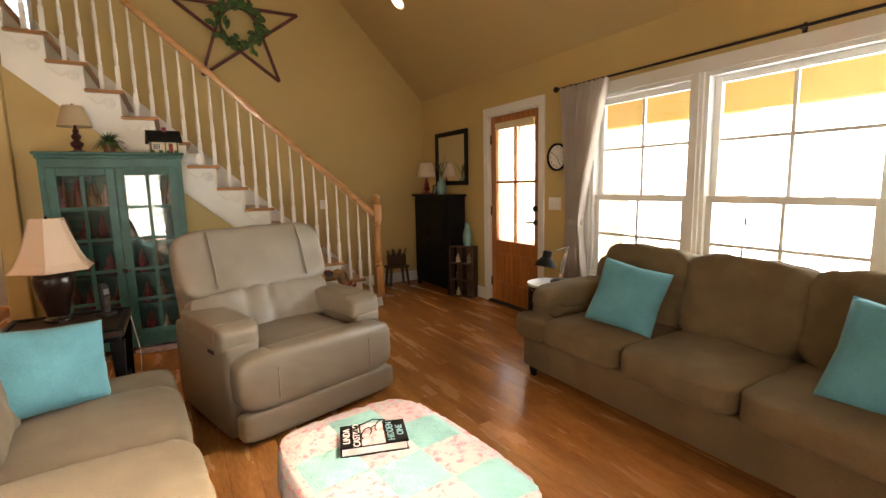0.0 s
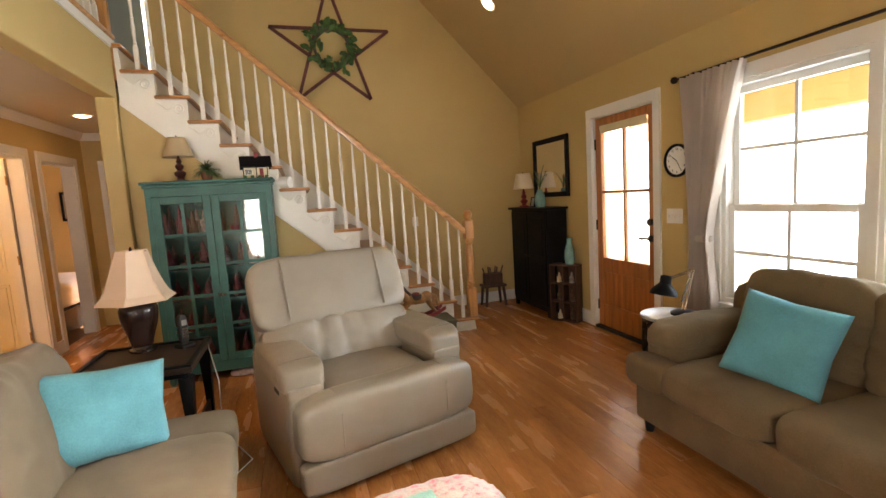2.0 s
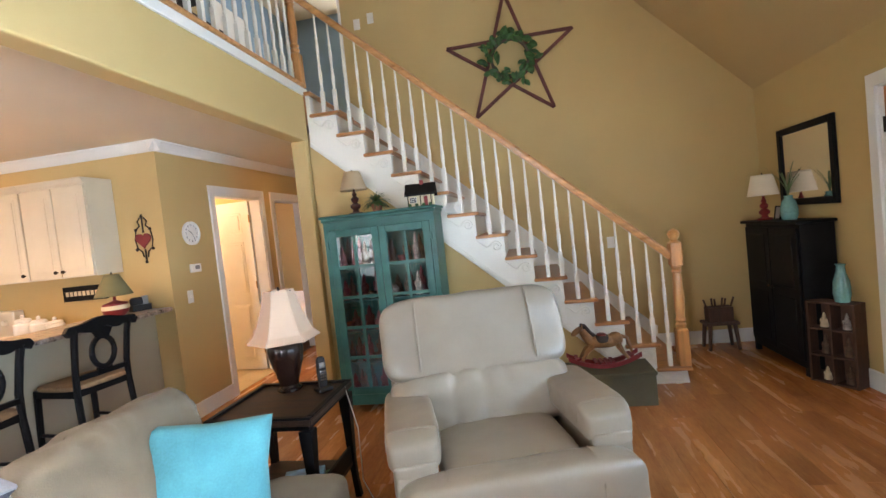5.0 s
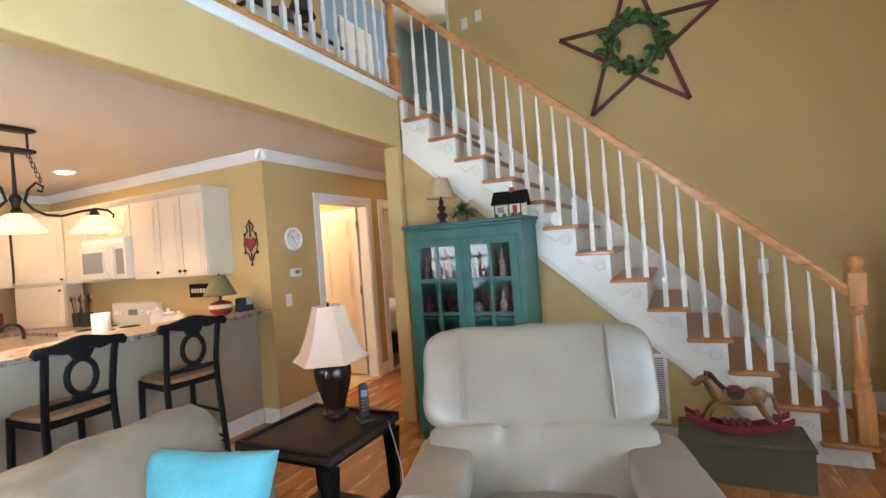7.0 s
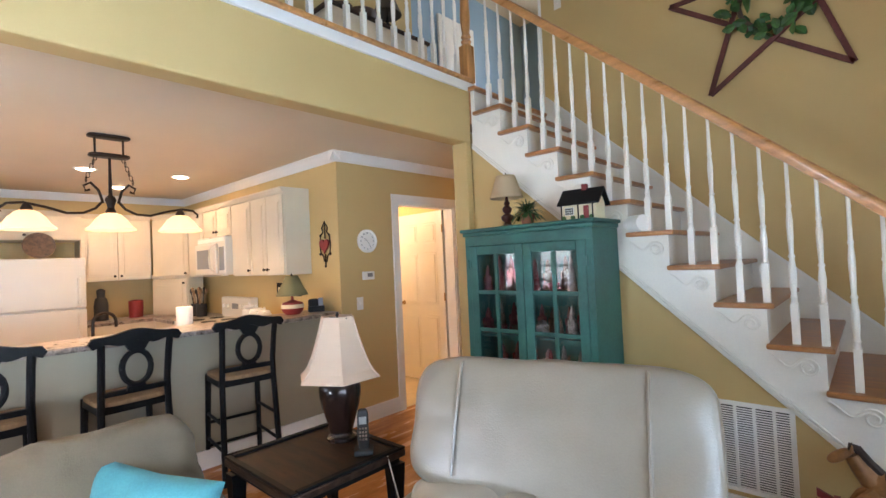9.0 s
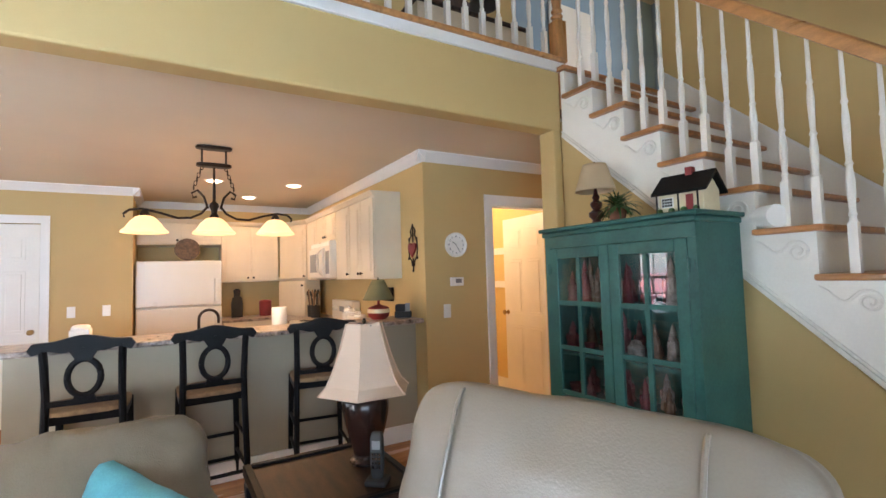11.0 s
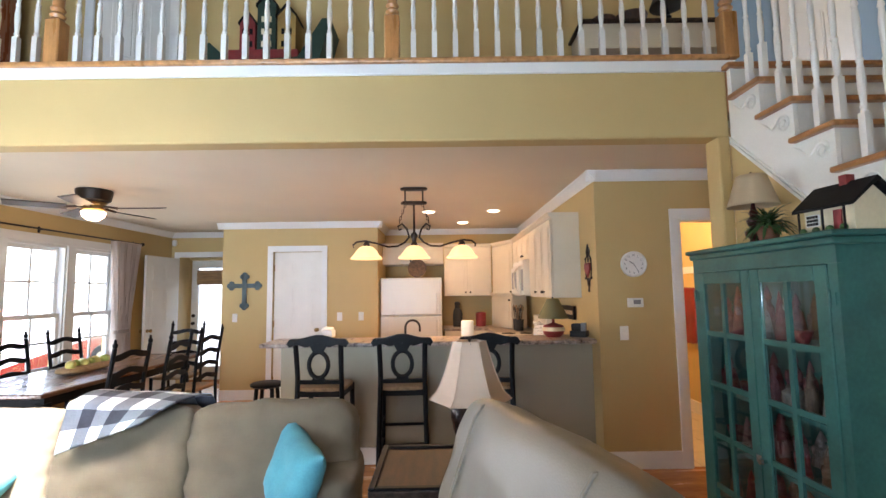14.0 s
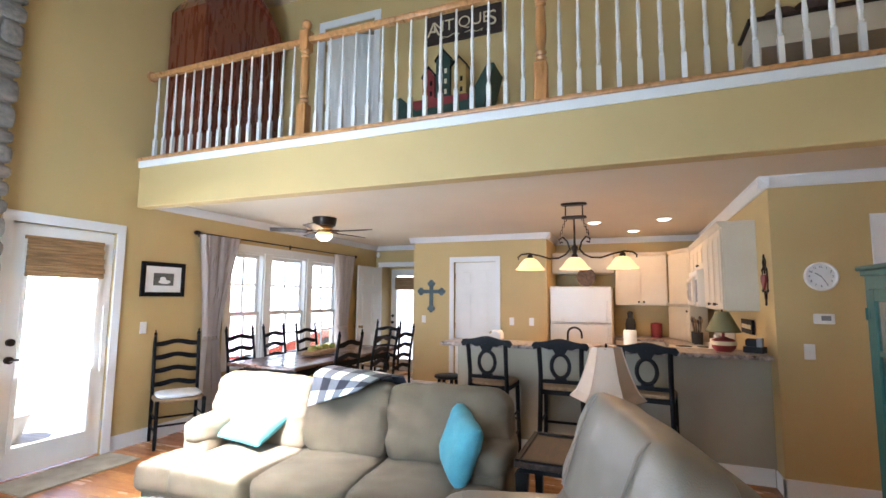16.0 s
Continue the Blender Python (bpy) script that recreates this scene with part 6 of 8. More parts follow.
jar_thing("canister", "dark red canister on the worktop", "canister", -5.85, 3.98, 0.906, [(0.075, 0), (0.08, 0.10), (0.08, 0.20), (0.07, 0.21), (0.02, 0.22)], M_RED)
ut = thing("utensil_crocks", "black crocks full of wooden utensils", "utensils", pose(-4.98, 4.42, 0.906))
for x in (-0.1, 0.06):
    bm = B()
    lathe(bm, x, 0, 0, [(0.055, 0), (0.06, 0.15), (0.052, 0.15), (0.05, 0.02)], 16)
    part("crock", bm, M_DARK, ut, smooth=True)
    for k in range(6):
        bm = B()
        a = k * 1.05 + x
        rod(bm, (x + 0.02 * math.cos(a), 0.02 * math.sin(a), 0.05), (x + 0.06 * math.cos(a), 0.05 * math.sin(a), 0.26 + 0.02 * (k % 3)), 0.006)
        soft(bm, (x + 0.064 * math.cos(a), 0.054 * math.sin(a), 0.28 + 0.02 * (k % 3)), (0.02, 0.012, 0.03), 2.2, 3)
        part("spoon", bm, M_WICK if k % 2 else M_DARK, ut, smooth=True)
fc = thing("kitchen_faucet", "dark gooseneck kitchen faucet", "faucet", pose(-3.12, 3.02, 0.906))
bm = B()
tube(bm, [(0, 0, 0), (0, 0, 0.20)] + [(-0.0 - 0.0, 0.07 - 0.07 * math.cos(a), 0.20 + 0.07 * math.sin(a)) for a in [i * math.pi / 8 for i in range(9)]] + [(0, 0.14, 0.16)], 0.011)
part("spout", bm, M_IRON, fc, smooth=True)
bm = B()
lathe(bm, 0, 0, 0, [(0.03, 0), (0.03, 0.012), (0.018, 0.03), (0.012, 0.05)], 16)
part("base", bm, M_IRON, fc, smooth=True)
bm = B()
soft(bm, (0, 0, 0.07), (0.07, 0.05, 0.02), 3, 5, 0, 0.012, 3), box(bm, -0.075, -0.055, 0, 0.075, 0.055, 0.06)
solid("tissue_box", bm, M_PAPER, "white tissue box with a tissue pulled up", "tissue box", pose(-3.0, 2.30, 1.038), True)
lb = lamp_thing("small bar lamp with red and cream base and green shade", -2.72, 4.36, 1.037, 0.17, 0.05, 0.135, 0.165, [(0.06, 0), (0.088, 0.03), (0.095, 0.07), (0.085, 0.10), (0.04, 0.115), (0.012, 0.125), (0.01, 0.18)], M_RED, M_GREENSH)
bm = B()
lathe(bm, 0, 0, 0.0, [(0.0955, 0.055), (0.0975, 0.07), (0.092, 0.088), (0.085, 0.088), (0.09, 0.06)], 24)
part("cream_band", bm, M_CREAM, lb, smooth=True)
rp = thing("desk_phone", "black phone base and charger on the bar", "phone", pose(-2.70, 4.58, 1.038, 0, 0, 60))
bm = B()
box(bm, -0.07, -0.05, 0, 0.07, 0.06, 0.05)
soft(bm, (-0.02, 0.01, 0.08), (0.05, 0.025, 0.035), 4, 5)
part("body", bm, M_DARK, rp)
bm = B()
box(bm, 0.02, -0.02, 0.05, 0.06, 0.03, 0.12)
part("handset", bm, M_GREY, rp)
sg = thing("kitchen_sign", "dark wooden sign with pale lettering propped on the wall", "sign", pose(-3.30, 4.655, 1.16))
bm = B()
box(bm, -0.22, -0.012, 0, 0.22, 0.012, 0.13)
part("board", bm, M_BLACK, sg)
for i in range(9):
    bm = B()
    box(bm, -0.19 + i * 0.043, -0.0145, 0.045, -0.16 + i * 0.043, -0.0122, 0.085)
    part("letter_bar", bm, M_CREAM, sg)
hr = thing("heart_ornament", "dark red heart ornament with scrolled metal frame", "wall decoration", pose(-2.66, 4.678, 1.63))
bm = B()
pts = []
for i in range(28):
    t = 2 * math.pi * i / 28
    pts.append((0.0045 * 16 * math.sin(t) ** 3, 0.0045 * (13 * math.cos(t) - 5 * math.cos(2 * t) - 2 * math.cos(3 * t) - math.cos(4 * t))))
prism(bm, pts, -0.022, -0.006, "y")
part("heart", bm, M_RED, hr)
bm = B()
for s in (-1, 1):
    tube(bm, [(s * 0.02, -0.006, 0.19), (s * 0.045, -0.006, 0.16), (s * 0.03, -0.006, 0.12), (s * 0.07, -0.006, 0.09), (s * 0.085, -0.006, 0.0), (s * 0.07, -0.006, -0.07), (s * 0.03, -0.006, -0.10), (s * 0.02, -0.006, -0.15)], 0.006, 6)
tube(bm, [(0, -0.006, -0.2), (0, -0.006, -0.08)], 0.007, 6), tube(bm, [(0, -0.006, 0.06), (0, -0.006, 0.22)], 0.007, 6)
for x, z in ((0.07, 0.09), (-0.07, 0.09), (0.08, -0.08), (-0.08, -0.08), (0, 0.2), (0, -0.19)):
    soft(bm, (x, -0.008, z), (0.014, 0.008, 0.014), 2, 3)
part("scroll_frame", bm, M_IRON, hr, smooth=True)
rt = jar_thing("rooster_platter", "round brown rooster platter above the refrigerator", "platter", 0, 0, 0, [(0.05, 0), (0.13, 0.02), (0.14, 0.026), (0.06, 0.012)], M_FIGB)
rt.matrix_world = pose(-5.50, 3.02, 1.79, 0, 80, 0)

# bar stools
def stool(m):
    ob = thing("bar_stool", "black wooden bar stool with oval splat and rush seat", "bar stool", m, "bar stools at the breakfast bar")
    bm = B()
    soft(bm, (0, 0, 0.70), (0.195, 0.19, 0.02), 6, 8)
    part("seat", bm, M_WICK, ob, "woven rush seat", True, angle=80)
    bm = B()
    box(bm, -0.19, -0.185, 0.645, 0.19, -0.165, 0.69), box(bm, -0.19, 0.165, 0.645, 0.19, 0.185, 0.69), box(bm, -0.19, -0.165, 0.645, -0.17, 0.165, 0.69), box(bm, 0.17, -0.165, 0.645, 0.19, 0.165, 0.69)
    part("seat_frame", bm, M_BLACK, ob)
    for x in (-0.175, 0.175):
        bm = B()
        vs = rod(bm, (x * 1.08, -0.20, 0), (x, -0.172, 0.69), 0.017, 0.021, 8)
        part("leg", bm, M_BLACK, ob, smooth=True)
        bm = B()
        tube(bm, [(x * 1.08, 0.235, 0), (x, 0.18, 0.66), (x * 0.98, 0.185, 0.80), (x * 1.0, 0.215, 0.98), (x * 1.02, 0.235, 1.07)], 0.02, 8)
        part("leg", bm, M_BLACK, ob, smooth=True)
    for z, y0, y1 in ((0.22, -0.19, 0.215), (0.40, -0.185, 0.20)):
        for x in (-0.183, 0.183):
            bm = B()
            rod(bm, (x, y0, z), (x, y1, z), 0.011)
            part("stretcher", bm, M_BLACK, ob, smooth=True)
    for y, z in ((-0.19, 0.16), (0.218, 0.20), (-0.185, 0.33)):
        bm = B()
        rod(bm, (-0.18, y, z), (0.18, y, z), 0.012)
        part("stretcher", bm, M_BLACK, ob, smooth=True)
    bm = B()
    n = 24
    up, lo = [], []
    for i in range(n + 1):
        x = -0.24 + 0.48 * i / n
        u = 2 * i / n - 1
        e = max(0, 1 - ((abs(u) - 0.84) / 0.16) ** 2) ** 0.5 if abs(u) > 0.84 else 1
        mid = 1.085 - 0.022 * u * u
        up.append((x, mid + e * (0.032 + 0.010 * math.cos(u * 5))))
        lo.append((x, mid - e * (0.034 - 0.012 * math.cos(u * 9))))
    bm2 = [(p[0], p[1]) for p in up] + [(p[0], p[1]) for p in lo[::-1]]
    prism(bm, bm2, 0.218, 0.252, "y")
    part("top_rail", bm, M_BLACK, ob)
    bm = B()
    tube(bm, [(0.075 * math.cos(a), 0.212, 0.895 + 0.098 * math.sin(a)) for a in [i * math.pi / 12 for i in range(25)]], 0.017, 8)
    part("oval_splat", bm, M_BLACK, ob, smooth=True)
    bm = B()
    prism(bm, [(-0.035, 0.99), (0.035, 0.99), (0.075, 1.06), (-0.075, 1.06)], 0.208, 0.236, "y")
    part("splat_block", bm, M_BLACK, ob)
    bm = B()
    prism(bm, [(-0.055, 0.765), (0.055, 0.765), (0.038, 0.81), (-0.038, 0.81)], 0.19, 0.216, "y")
    part("splat_block", bm, M_BLACK, ob)
    bm = B()
    box(bm, -0.17, 0.175, 0.745, 0.17, 0.20, 0.775)
    part("lower_rail", bm, M_BLACK, ob)
    return ob


s0 = stool(pose(-2.45, 2.42, 0, 0, 0, -92))
copy_thing(s0, pose(-2.455, 3.055, 0, 0, 0, -88))
copy_thing(s0, pose(-2.445, 3.765, 0, 0, 0, -97))
st = thing("low_stool", "small black wooden stool at the end of the bar", "stool", pose(-3.05, 1.72, 0))
bm = B()
lathe(bm, 0, 0, 0.58, [(0.13, 0), (0.15, 0.015), (0.15, 0.03), (0.13, 0.04)], 20)
part("seat", bm, M_BLACK, st, smooth=True)
for a in (45, 135, 225, 315):
    bm = B()
    c, s = math.cos(radians(a)), math.sin(radians(a))
    rod(bm, (0.15 * c, 0.15 * s, 0), (0.10 * c, 0.10 * s, 0.58), 0.015, 0.02, 8)
    part("leg", bm, M_BLACK, st, smooth=True)

# ---- lamps of the ceiling ----
WARM = (1.0, 0.60, 0.29)
M_BULB = glow("warm_bulb", (1.0, 0.72, 0.42), 0.9)
M_AMBER = glow("amber_glass", (1.0, 0.55, 0.22), 0.12)
ch = thing("island_chandelier", "bronze three-light scroll chandelier with amber glass shades, lit", "chandelier", pose(-2.99, 3.12, 0))
bm = B()
soft(bm, (0, 0, 2.437), (0.055, 0.13, 0.014), 4, 6)
part("canopy", bm, M_IRON, ch, smooth=True)
bm = B()
soft(bm, (0, 0, 2.30), (0.05, 0.125, 0.016), 4, 6)
part("bar_plate", bm, M_IRON, ch, smooth=True)
for y in (-0.085, 0.085):
    bm = B()
    rod(bm, (0, y, 2.31), (0, y, 2.43), 0.007)
    part("hanger", bm, M_IRON, ch)
    bm = B()
    for k in range(6):
        z = 2.28 - k * 0.032
        yy = y * (1 + 0.13 * k)
        tube(bm, [(0.010 * math.cos(a) * (1 if k % 2 else 0.2), yy + 0.010 * math.cos(a) * (0.2 if k % 2 else 1), z + 0.02 * math.sin(a)) for a in [i * math.pi / 5 for i in range(11)]], 0.003, 5)
    part("chain", bm, M_IRON, ch, smooth=True)
bm = B()
lathe(bm, 0, 0, 0, [(0.008, 2.29), (0.012, 2.02), (0.03, 2.0), (0.036, 1.98), (0.024, 1.95), (0.02, 1.92), (0.034, 1.90)][::-1], 14)
part("stem", bm, M_IRON, ch, smooth=True)
for s in (-1, 1):
    bm = B()
    arm = [(0, s * 0.045, 1.96), (0, s * 0.07, 2.05), (0, s * 0.115, 2.10), (0, s * 0.155, 2.075), (0, s * 0.145, 2.04), (0, s * 0.12, 2.05)]
    tube(bm, arm, 0.009, 8)
    tube(bm, [(0, s * 0.05, 1.97), (0, s * 0.09, 1.92), (0, s * 0.16, 1.885), (0, s * 0.25, 1.88), (0, s * 0.36, 1.915), (0, s * 0.47, 1.94), (0, s * 0.55, 1.93), (0, s * 0.585, 1.90), (0, s * 0.58, 1.875)], 0.009, 8)
    part("scroll_arm", bm, M_IRON, ch, smooth=True)
for y in (-0.455, 0, 0.455):
    bm = B()
    lathe(bm, 0, y, 0, [(0.028, 1.885), (0.034, 1.90), (0.022, 1.925), (0.012, 1.935)], 14)
    part("socket_cap", bm, M_IRON, ch, smooth=True)
    bm = B()
    lathe(bm, 0, y, 0, [(0.150, 1.765), (0.152, 1.775), (0.125, 1.80), (0.095, 1.845), (0.06, 1.88), (0.03, 1.89)], 28)
    sh = part("glass_shade", bm, M_AMBER, ch, "amber glass bell shade", True)
    so = sh.modifiers.new("thickness", "SOLIDIFY")
    so.thickness = 0.004
    bm = B()
    soft(bm, (0, y, 1.815), (0.06, 0.06, 0.045), 2, 5)
    part("bulb", bm, M_BULB, ch, smooth=True)
    lamp("chandelier_lamp", "AREA", look((-2.99, 3.12 + y, 1.762), (-2.99, 3.12 + y, 0)), 0.4, WARM, 0.16)
for x, y in ((-4.34, 4.04), (-4.36, 3.23), (-5.31, 3.70), (-1.965, 6.37)):
    rl = thing("recessed_light", "white recessed ceiling downlight, lit", "ceiling light", pose(x, y, 2.45), "recessed ceiling lights")
    bm = B()
    lathe(bm, 0, 0, 0, [(0.075, -0.006), (0.095, -0.004), (0.095, -0.0005), (0.075, -0.0005)], 28)
    part("trim_ring", bm, M_TRIM, rl, smooth=True)
    bm = B()
    lathe(bm, 0, 0, 0, [(0.001, -0.022), (0.04, -0.019), (0.074, -0.006), (0.074, -0.0008), (0.001, -0.0008)], 28)
    part("diffuser", bm, M_BULB, rl)
    lamp("downlight_lamp", "AREA", look((x, y, 2.435), (x, y, 0)), 1.1 if y < 5 else 0.2, WARM, 0.12)
for x, y in ((2.056, 5.136),):
    rl = thing("recessed_light", "bright recessed light in the sloping ceiling, lit", "ceiling light", look((x, y, 5.34 - (x - 0.04) * 1.014 - 0.004), (x - 1.014, y, 5.34 - (x - 0.04) * 1.014 - 1.0)), "recessed ceiling lights")
    bm = B()
    lathe(bm, 0, 0, 0, [(0.075, -0.002), (0.095, -0.002), (0.095, 0.004), (0.075, 0.006)], 28)
    part("trim_ring", bm, M_TRIM, rl, smooth=True)
    bm = B()
    lathe(bm, 0, 0, 0, [(0.001, -0.022), (0.04, -0.019), (0.074, -0.006), (0.074, 0.002), (0.001, 0.002)], 28)
    part("diffuser", bm, M_BULB, rl)
lamp("bathroom_lamp", "POINT", pose(-3.6, 5.5, 2.2), 2.6, (1.0, 0.72, 0.42), 0.12)
fan = thing("ceiling_fan", "bronze hugger ceiling fan with light bowl, lit", "ceiling fan", pose(-2.92, 0.10, 0))
bm = B()
lathe(bm, 0, 0, 0, [(0.10, 2.33), (0.135, 2.35), (0.15, 2.42), (0.15, 2.449)], 28)
part("motor_housing", bm, M_IRON, fan, smooth=True)
bm = B()
lathe(bm, 0, 0, 0, [(0.07, 2.24), (0.09, 2.26), (0.085, 2.30), (0.11, 2.329)], 28)
part("copper_band", bm, M_BRASS, fan, "copper ring", True)
bm = B()
lathe(bm, 0, 0, 0, [(0.001, 2.155), (0.05, 2.165), (0.09, 2.20), (0.10, 2.24)], 28)
part("light_bowl", bm, M_BULB, fan, "frosted glass bowl", True)
for k in range(5):
    bm = B()
    vs = box(bm, 0.20, -0.065, -0.004, 0.64, 0.065, 0.004)
    bevel(bm, 0.003, 1)
    rod(bm, (0.09, 0, 0.015), (0.22, 0, 0.0), 0.012)
    part("blade", bm, M_DKWOOD, fan, m=pose(0, 0, 2.275, 0, 0, 72 * k + 20) @ pose(0, 0, 0, 12))
lamp("fan_lamp", "POINT", pose(-2.92, 0.10, 2.08), 0.32, WARM, 0.08)

# ---- dining ----
dt = thing("dining_table", "long dark wooden farmhouse dining table", "table", pose(-3.15, 0.02, 0))
bm = B()
box(bm, -1.15, -0.46, 0.715, 1.15, 0.46, 0.75)
bevel(bm, 0.008)
part("tabletop", bm, mat("table_walnut", (0.12, 0.05, 0.025), 0.28, 0.3, 3, 40, 0.03, stretch=(1, 9, 9), coat=0.3), dt)
bm = B()
box(bm, -1.0, -0.36, 0.62, 1.0, 0.36, 0.7145)
part("apron", bm, M_BLACK, dt)
for x in (-0.98, 0.98):
    for y in (-0.34, 0.34):
        bm = B()
        lathe(bm, x, y, 0, [(0.03, 0), (0.04, 0.05), (0.035, 0.12), (0.05, 0.3), (0.045, 0.5), (0.03, 0.56), (0.05, 0.60), (0.05, 0.65)], 14)
        part("leg", bm, M_BLACK, dt, smooth=True)


def ladder_chair(m, label="black ladder-back dining chair with rush seat", group="ladder-back chairs"):
    ob = thing("ladderback_chair", label, "chair", m, group)
    bm = B()
    soft(bm, (0, 0, 0.445), (0.22, 0.19, 0.022), 6, 8)
    part("seat", bm, M_WICK, ob, "", True, angle=80)
    for x in (-0.205, 0.205):
        bm = B()
        lathe(bm, x, -0.18, 0, [(0.013, 0), (0.018, 0.1), (0.018, 0.40), (0.02, 0.455)], 10)
        part("leg", bm, M_BLACK, ob, smooth=True)
        bm = B()
        tube(bm, [(x, 0.20, 0), (x, 0.18, 0.45), (x, 0.20, 0.75), (x, 0.245, 1.04)], 0.017, 8)
        lathe(bm, x, 0.247, 1.04, [(0.01, 0), (0.019, 0.015), (0.02, 0.03), (0.008, 0.05), (0.012, 0.06), (0.002, 0.075)], 10)
        part("post", bm, M_BLACK, ob, smooth=True)
        for z in (0.16, 0.28):
            bm = B()
            rod(bm, (x, -0.18, z), (x, 0.19, z), 0.009)
            part("stretcher", bm, M_BLACK, ob, smooth=True)
    for y in (-0.18, 0.19):
        bm = B()
        rod(bm, (-0.2, y, 0.22), (0.2, y, 0.22), 0.010)
        part("stretcher", bm, M_BLACK, ob, smooth=True)
    for k in range(4):
        z = 0.56 + 0.135 * k
        y = 0.185 + 0.055 * max(0, (z - 0.5) / 0.5) - 0.006
        bm = B()
        up = [(-0.195 + 0.39 * i / 16, z + 0.032 + 0.014 * math.cos(2 * math.pi * i / 16 * 1.0 + math.pi)) for i in range(17)]
        lo = [(x, zz - 0.048 + 0.004 * math.cos(x * 30)) for x, zz in up]
        prism(bm, up + lo[::-1], y, y + 0.011, "y")
        part("slat", bm, M_BLACK, ob)
    return ob


c0 = ladder_chair(pose(-2.45, 0.60, 0, 0, 0, -3))
for x, y, r in ((-3.10, 0.62, 4), (-3.78, 0.60, -4), (-2.50, -0.52, 180), (-3.12, -0.54, 184), (-3.75, -0.53, 178), (-4.52, 0.05, 90)):
    copy_thing(c0, pose(x, y, 0, 0, 0, r))
c1 = ladder_chair(pose(-1.62, -0.66, 0, 0, 0, 150), "black ladder-back chair with pale cushion against the wall")
cu = part("cushion", soft(B(), (0, 0, 0.485), (0.20, 0.18, 0.022), 4, 8, 0.1, 0.006, 4), M_CHW, c1, "pale tied seat cushion", True)
bw = thing("dough_bowl", "long wooden dough bowl of green and yellow fruit", "bowl", pose(-3.05, 0.02, 0.751))
bm = B()
soft(bm, (0, 0, 0.035), (0.32, 0.11, 0.035), 3, 8)
part("bowl", bm, M_WICK, bw, smooth=True)
for k in range(10):
    bm = B()
    soft(bm, (-0.24 + 0.053 * k, 0.03 * math.sin(k * 2.3), 0.085), (0.042, 0.04, 0.038), 2.1, 4)
    part("fruit", bm, mat("fruit_%d" % k, ((0.45, 0.42, 0.12), (0.28, 0.36, 0.08), (0.5, 0.4, 0.2))[k % 3], 0.45, 0.2, 12, 60), bw, smooth=True)
bench = thing("window_bench", "dark wooden bench under the dining window", "bench", pose(-3.9, -0.80, 0))
bm = B()
box(bm, -0.6, -0.12, 0.40, 0.6, 0.12, 0.43)
part("seat", bm, M_DKWOOD, bench)
for x in (-0.55, 0.55):
    bm = B()
    box(bm, x - 0.02, -0.10, 0, x + 0.02, 0.10, 0.40)
    part("leg", bm, M_DKWOOD, bench)


# ---- curtains and rods ----
def rod_thing(label, a, b, brackets, wallward):
    ob = thing("curtain_rod", label, "curtain rod", pose(0, 0, 0))
    bm = B()
    rod(bm, a, b, 0.0095, seg=12)
    part("pole", bm, M_IRON, ob, smooth=True)
    d = (Vector(b) - Vector(a)).normalized()
    for p, s in ((Vector(a), -1), (Vector(b), 1)):
        bm = B()
        q = p + d * s * 0.03
        soft(bm, q, (0.026, 0.026, 0.026), 2, 4)
        part("finial", bm, M_IRON, ob, smooth=True)
    for f in brackets:
        p = Vector(a).lerp(Vector(b), f)
        bm = B()
        rod(bm, p, p + Vector(wallward), 0.008)
        w = p + Vector(wallward)
        soft(bm, w, (0.012, 0.012, 0.035), 4, 3)
        part("bracket", bm, M_IRON, ob, smooth=True)
    return ob


rod_thing("long dark iron curtain rod above the front windows", (2.795, 3.46, 2.145), (2.795, -0.20, 2.145), (0.02, 0.5, 0.98), (0.072, 0, 0))
rod_thing("dark iron curtain rod above the dining windows", (-1.95, -0.895, 2.175), (-5.20, -0.895, 2.175), (0.02, 0.5, 0.98), (0, -0.072, 0))


def curtain(label, m, length, height, gather, tie, seed, folds=11):
    ob = thing("curtain", label, "curtain", m, "linen curtains")
    part("cloth", curtain_mesh(B(), length, height, gather, tie, 130, 34, 0.052, folds, seed), M_CURT, ob, smooth=True, angle=80)
    if tie:
        bm = B()
        cx = (1 - gather) * length * 0.30 + gather * length / 2
        lathe(bm, 0, 0, 0, [(gather * length / 2 + 0.012, -0.02), (gather * length / 2 + 0.018, 0), (gather * length / 2 + 0.012, 0.025)], 18)
        part("tieback", bm, M_CURT, ob, "", True, pose(cx, 0, tie) @ Matrix.Diagonal((1, 0.45, 1, 1)))
    return ob


curtain("taupe linen curtain tied back at the front window", pose(2.80, 3.43, 0.06, 0, 0, -90), 0.52, 2.08, 0.30, 0.93, 1)
curtain("taupe linen curtain at the far end of the front window", pose(2.80, 0.10, 0.06, 0, 0, -90), 0.30, 2.08, 0.8, 0.95, 2, 7)
curtain("taupe linen curtain tied back at the dining window", pose(-1.98, -0.895, 0.05, 0, 0, 180), 0.56, 2.12, 0.32, 0.93, 3)
curtain("taupe linen curtain tied back at the dining window", pose(-4.62, -0.895, 0.05, 0, 0, 180), 0.55, 2.12, 0.5, 0.93, 4)

# ---- front corner ----
bc = thing("black_cupboard", "tall black painted cupboard in the corner by the front door", "cupboard", pose(0, 0, 0))
bm = B()
box(bm, 2.60, 5.09, 0.06, 2.845, 5.95, 1.19)
bevel(bm, 0.004, 1)
part("body", bm, M_BLACK, bc)
bm = B()
box(bm, 2.565, 5.06, 1.19, 2.85, 5.98, 1.215)
bevel(bm, 0.006)
part("top", bm, M_BLACK, bc)
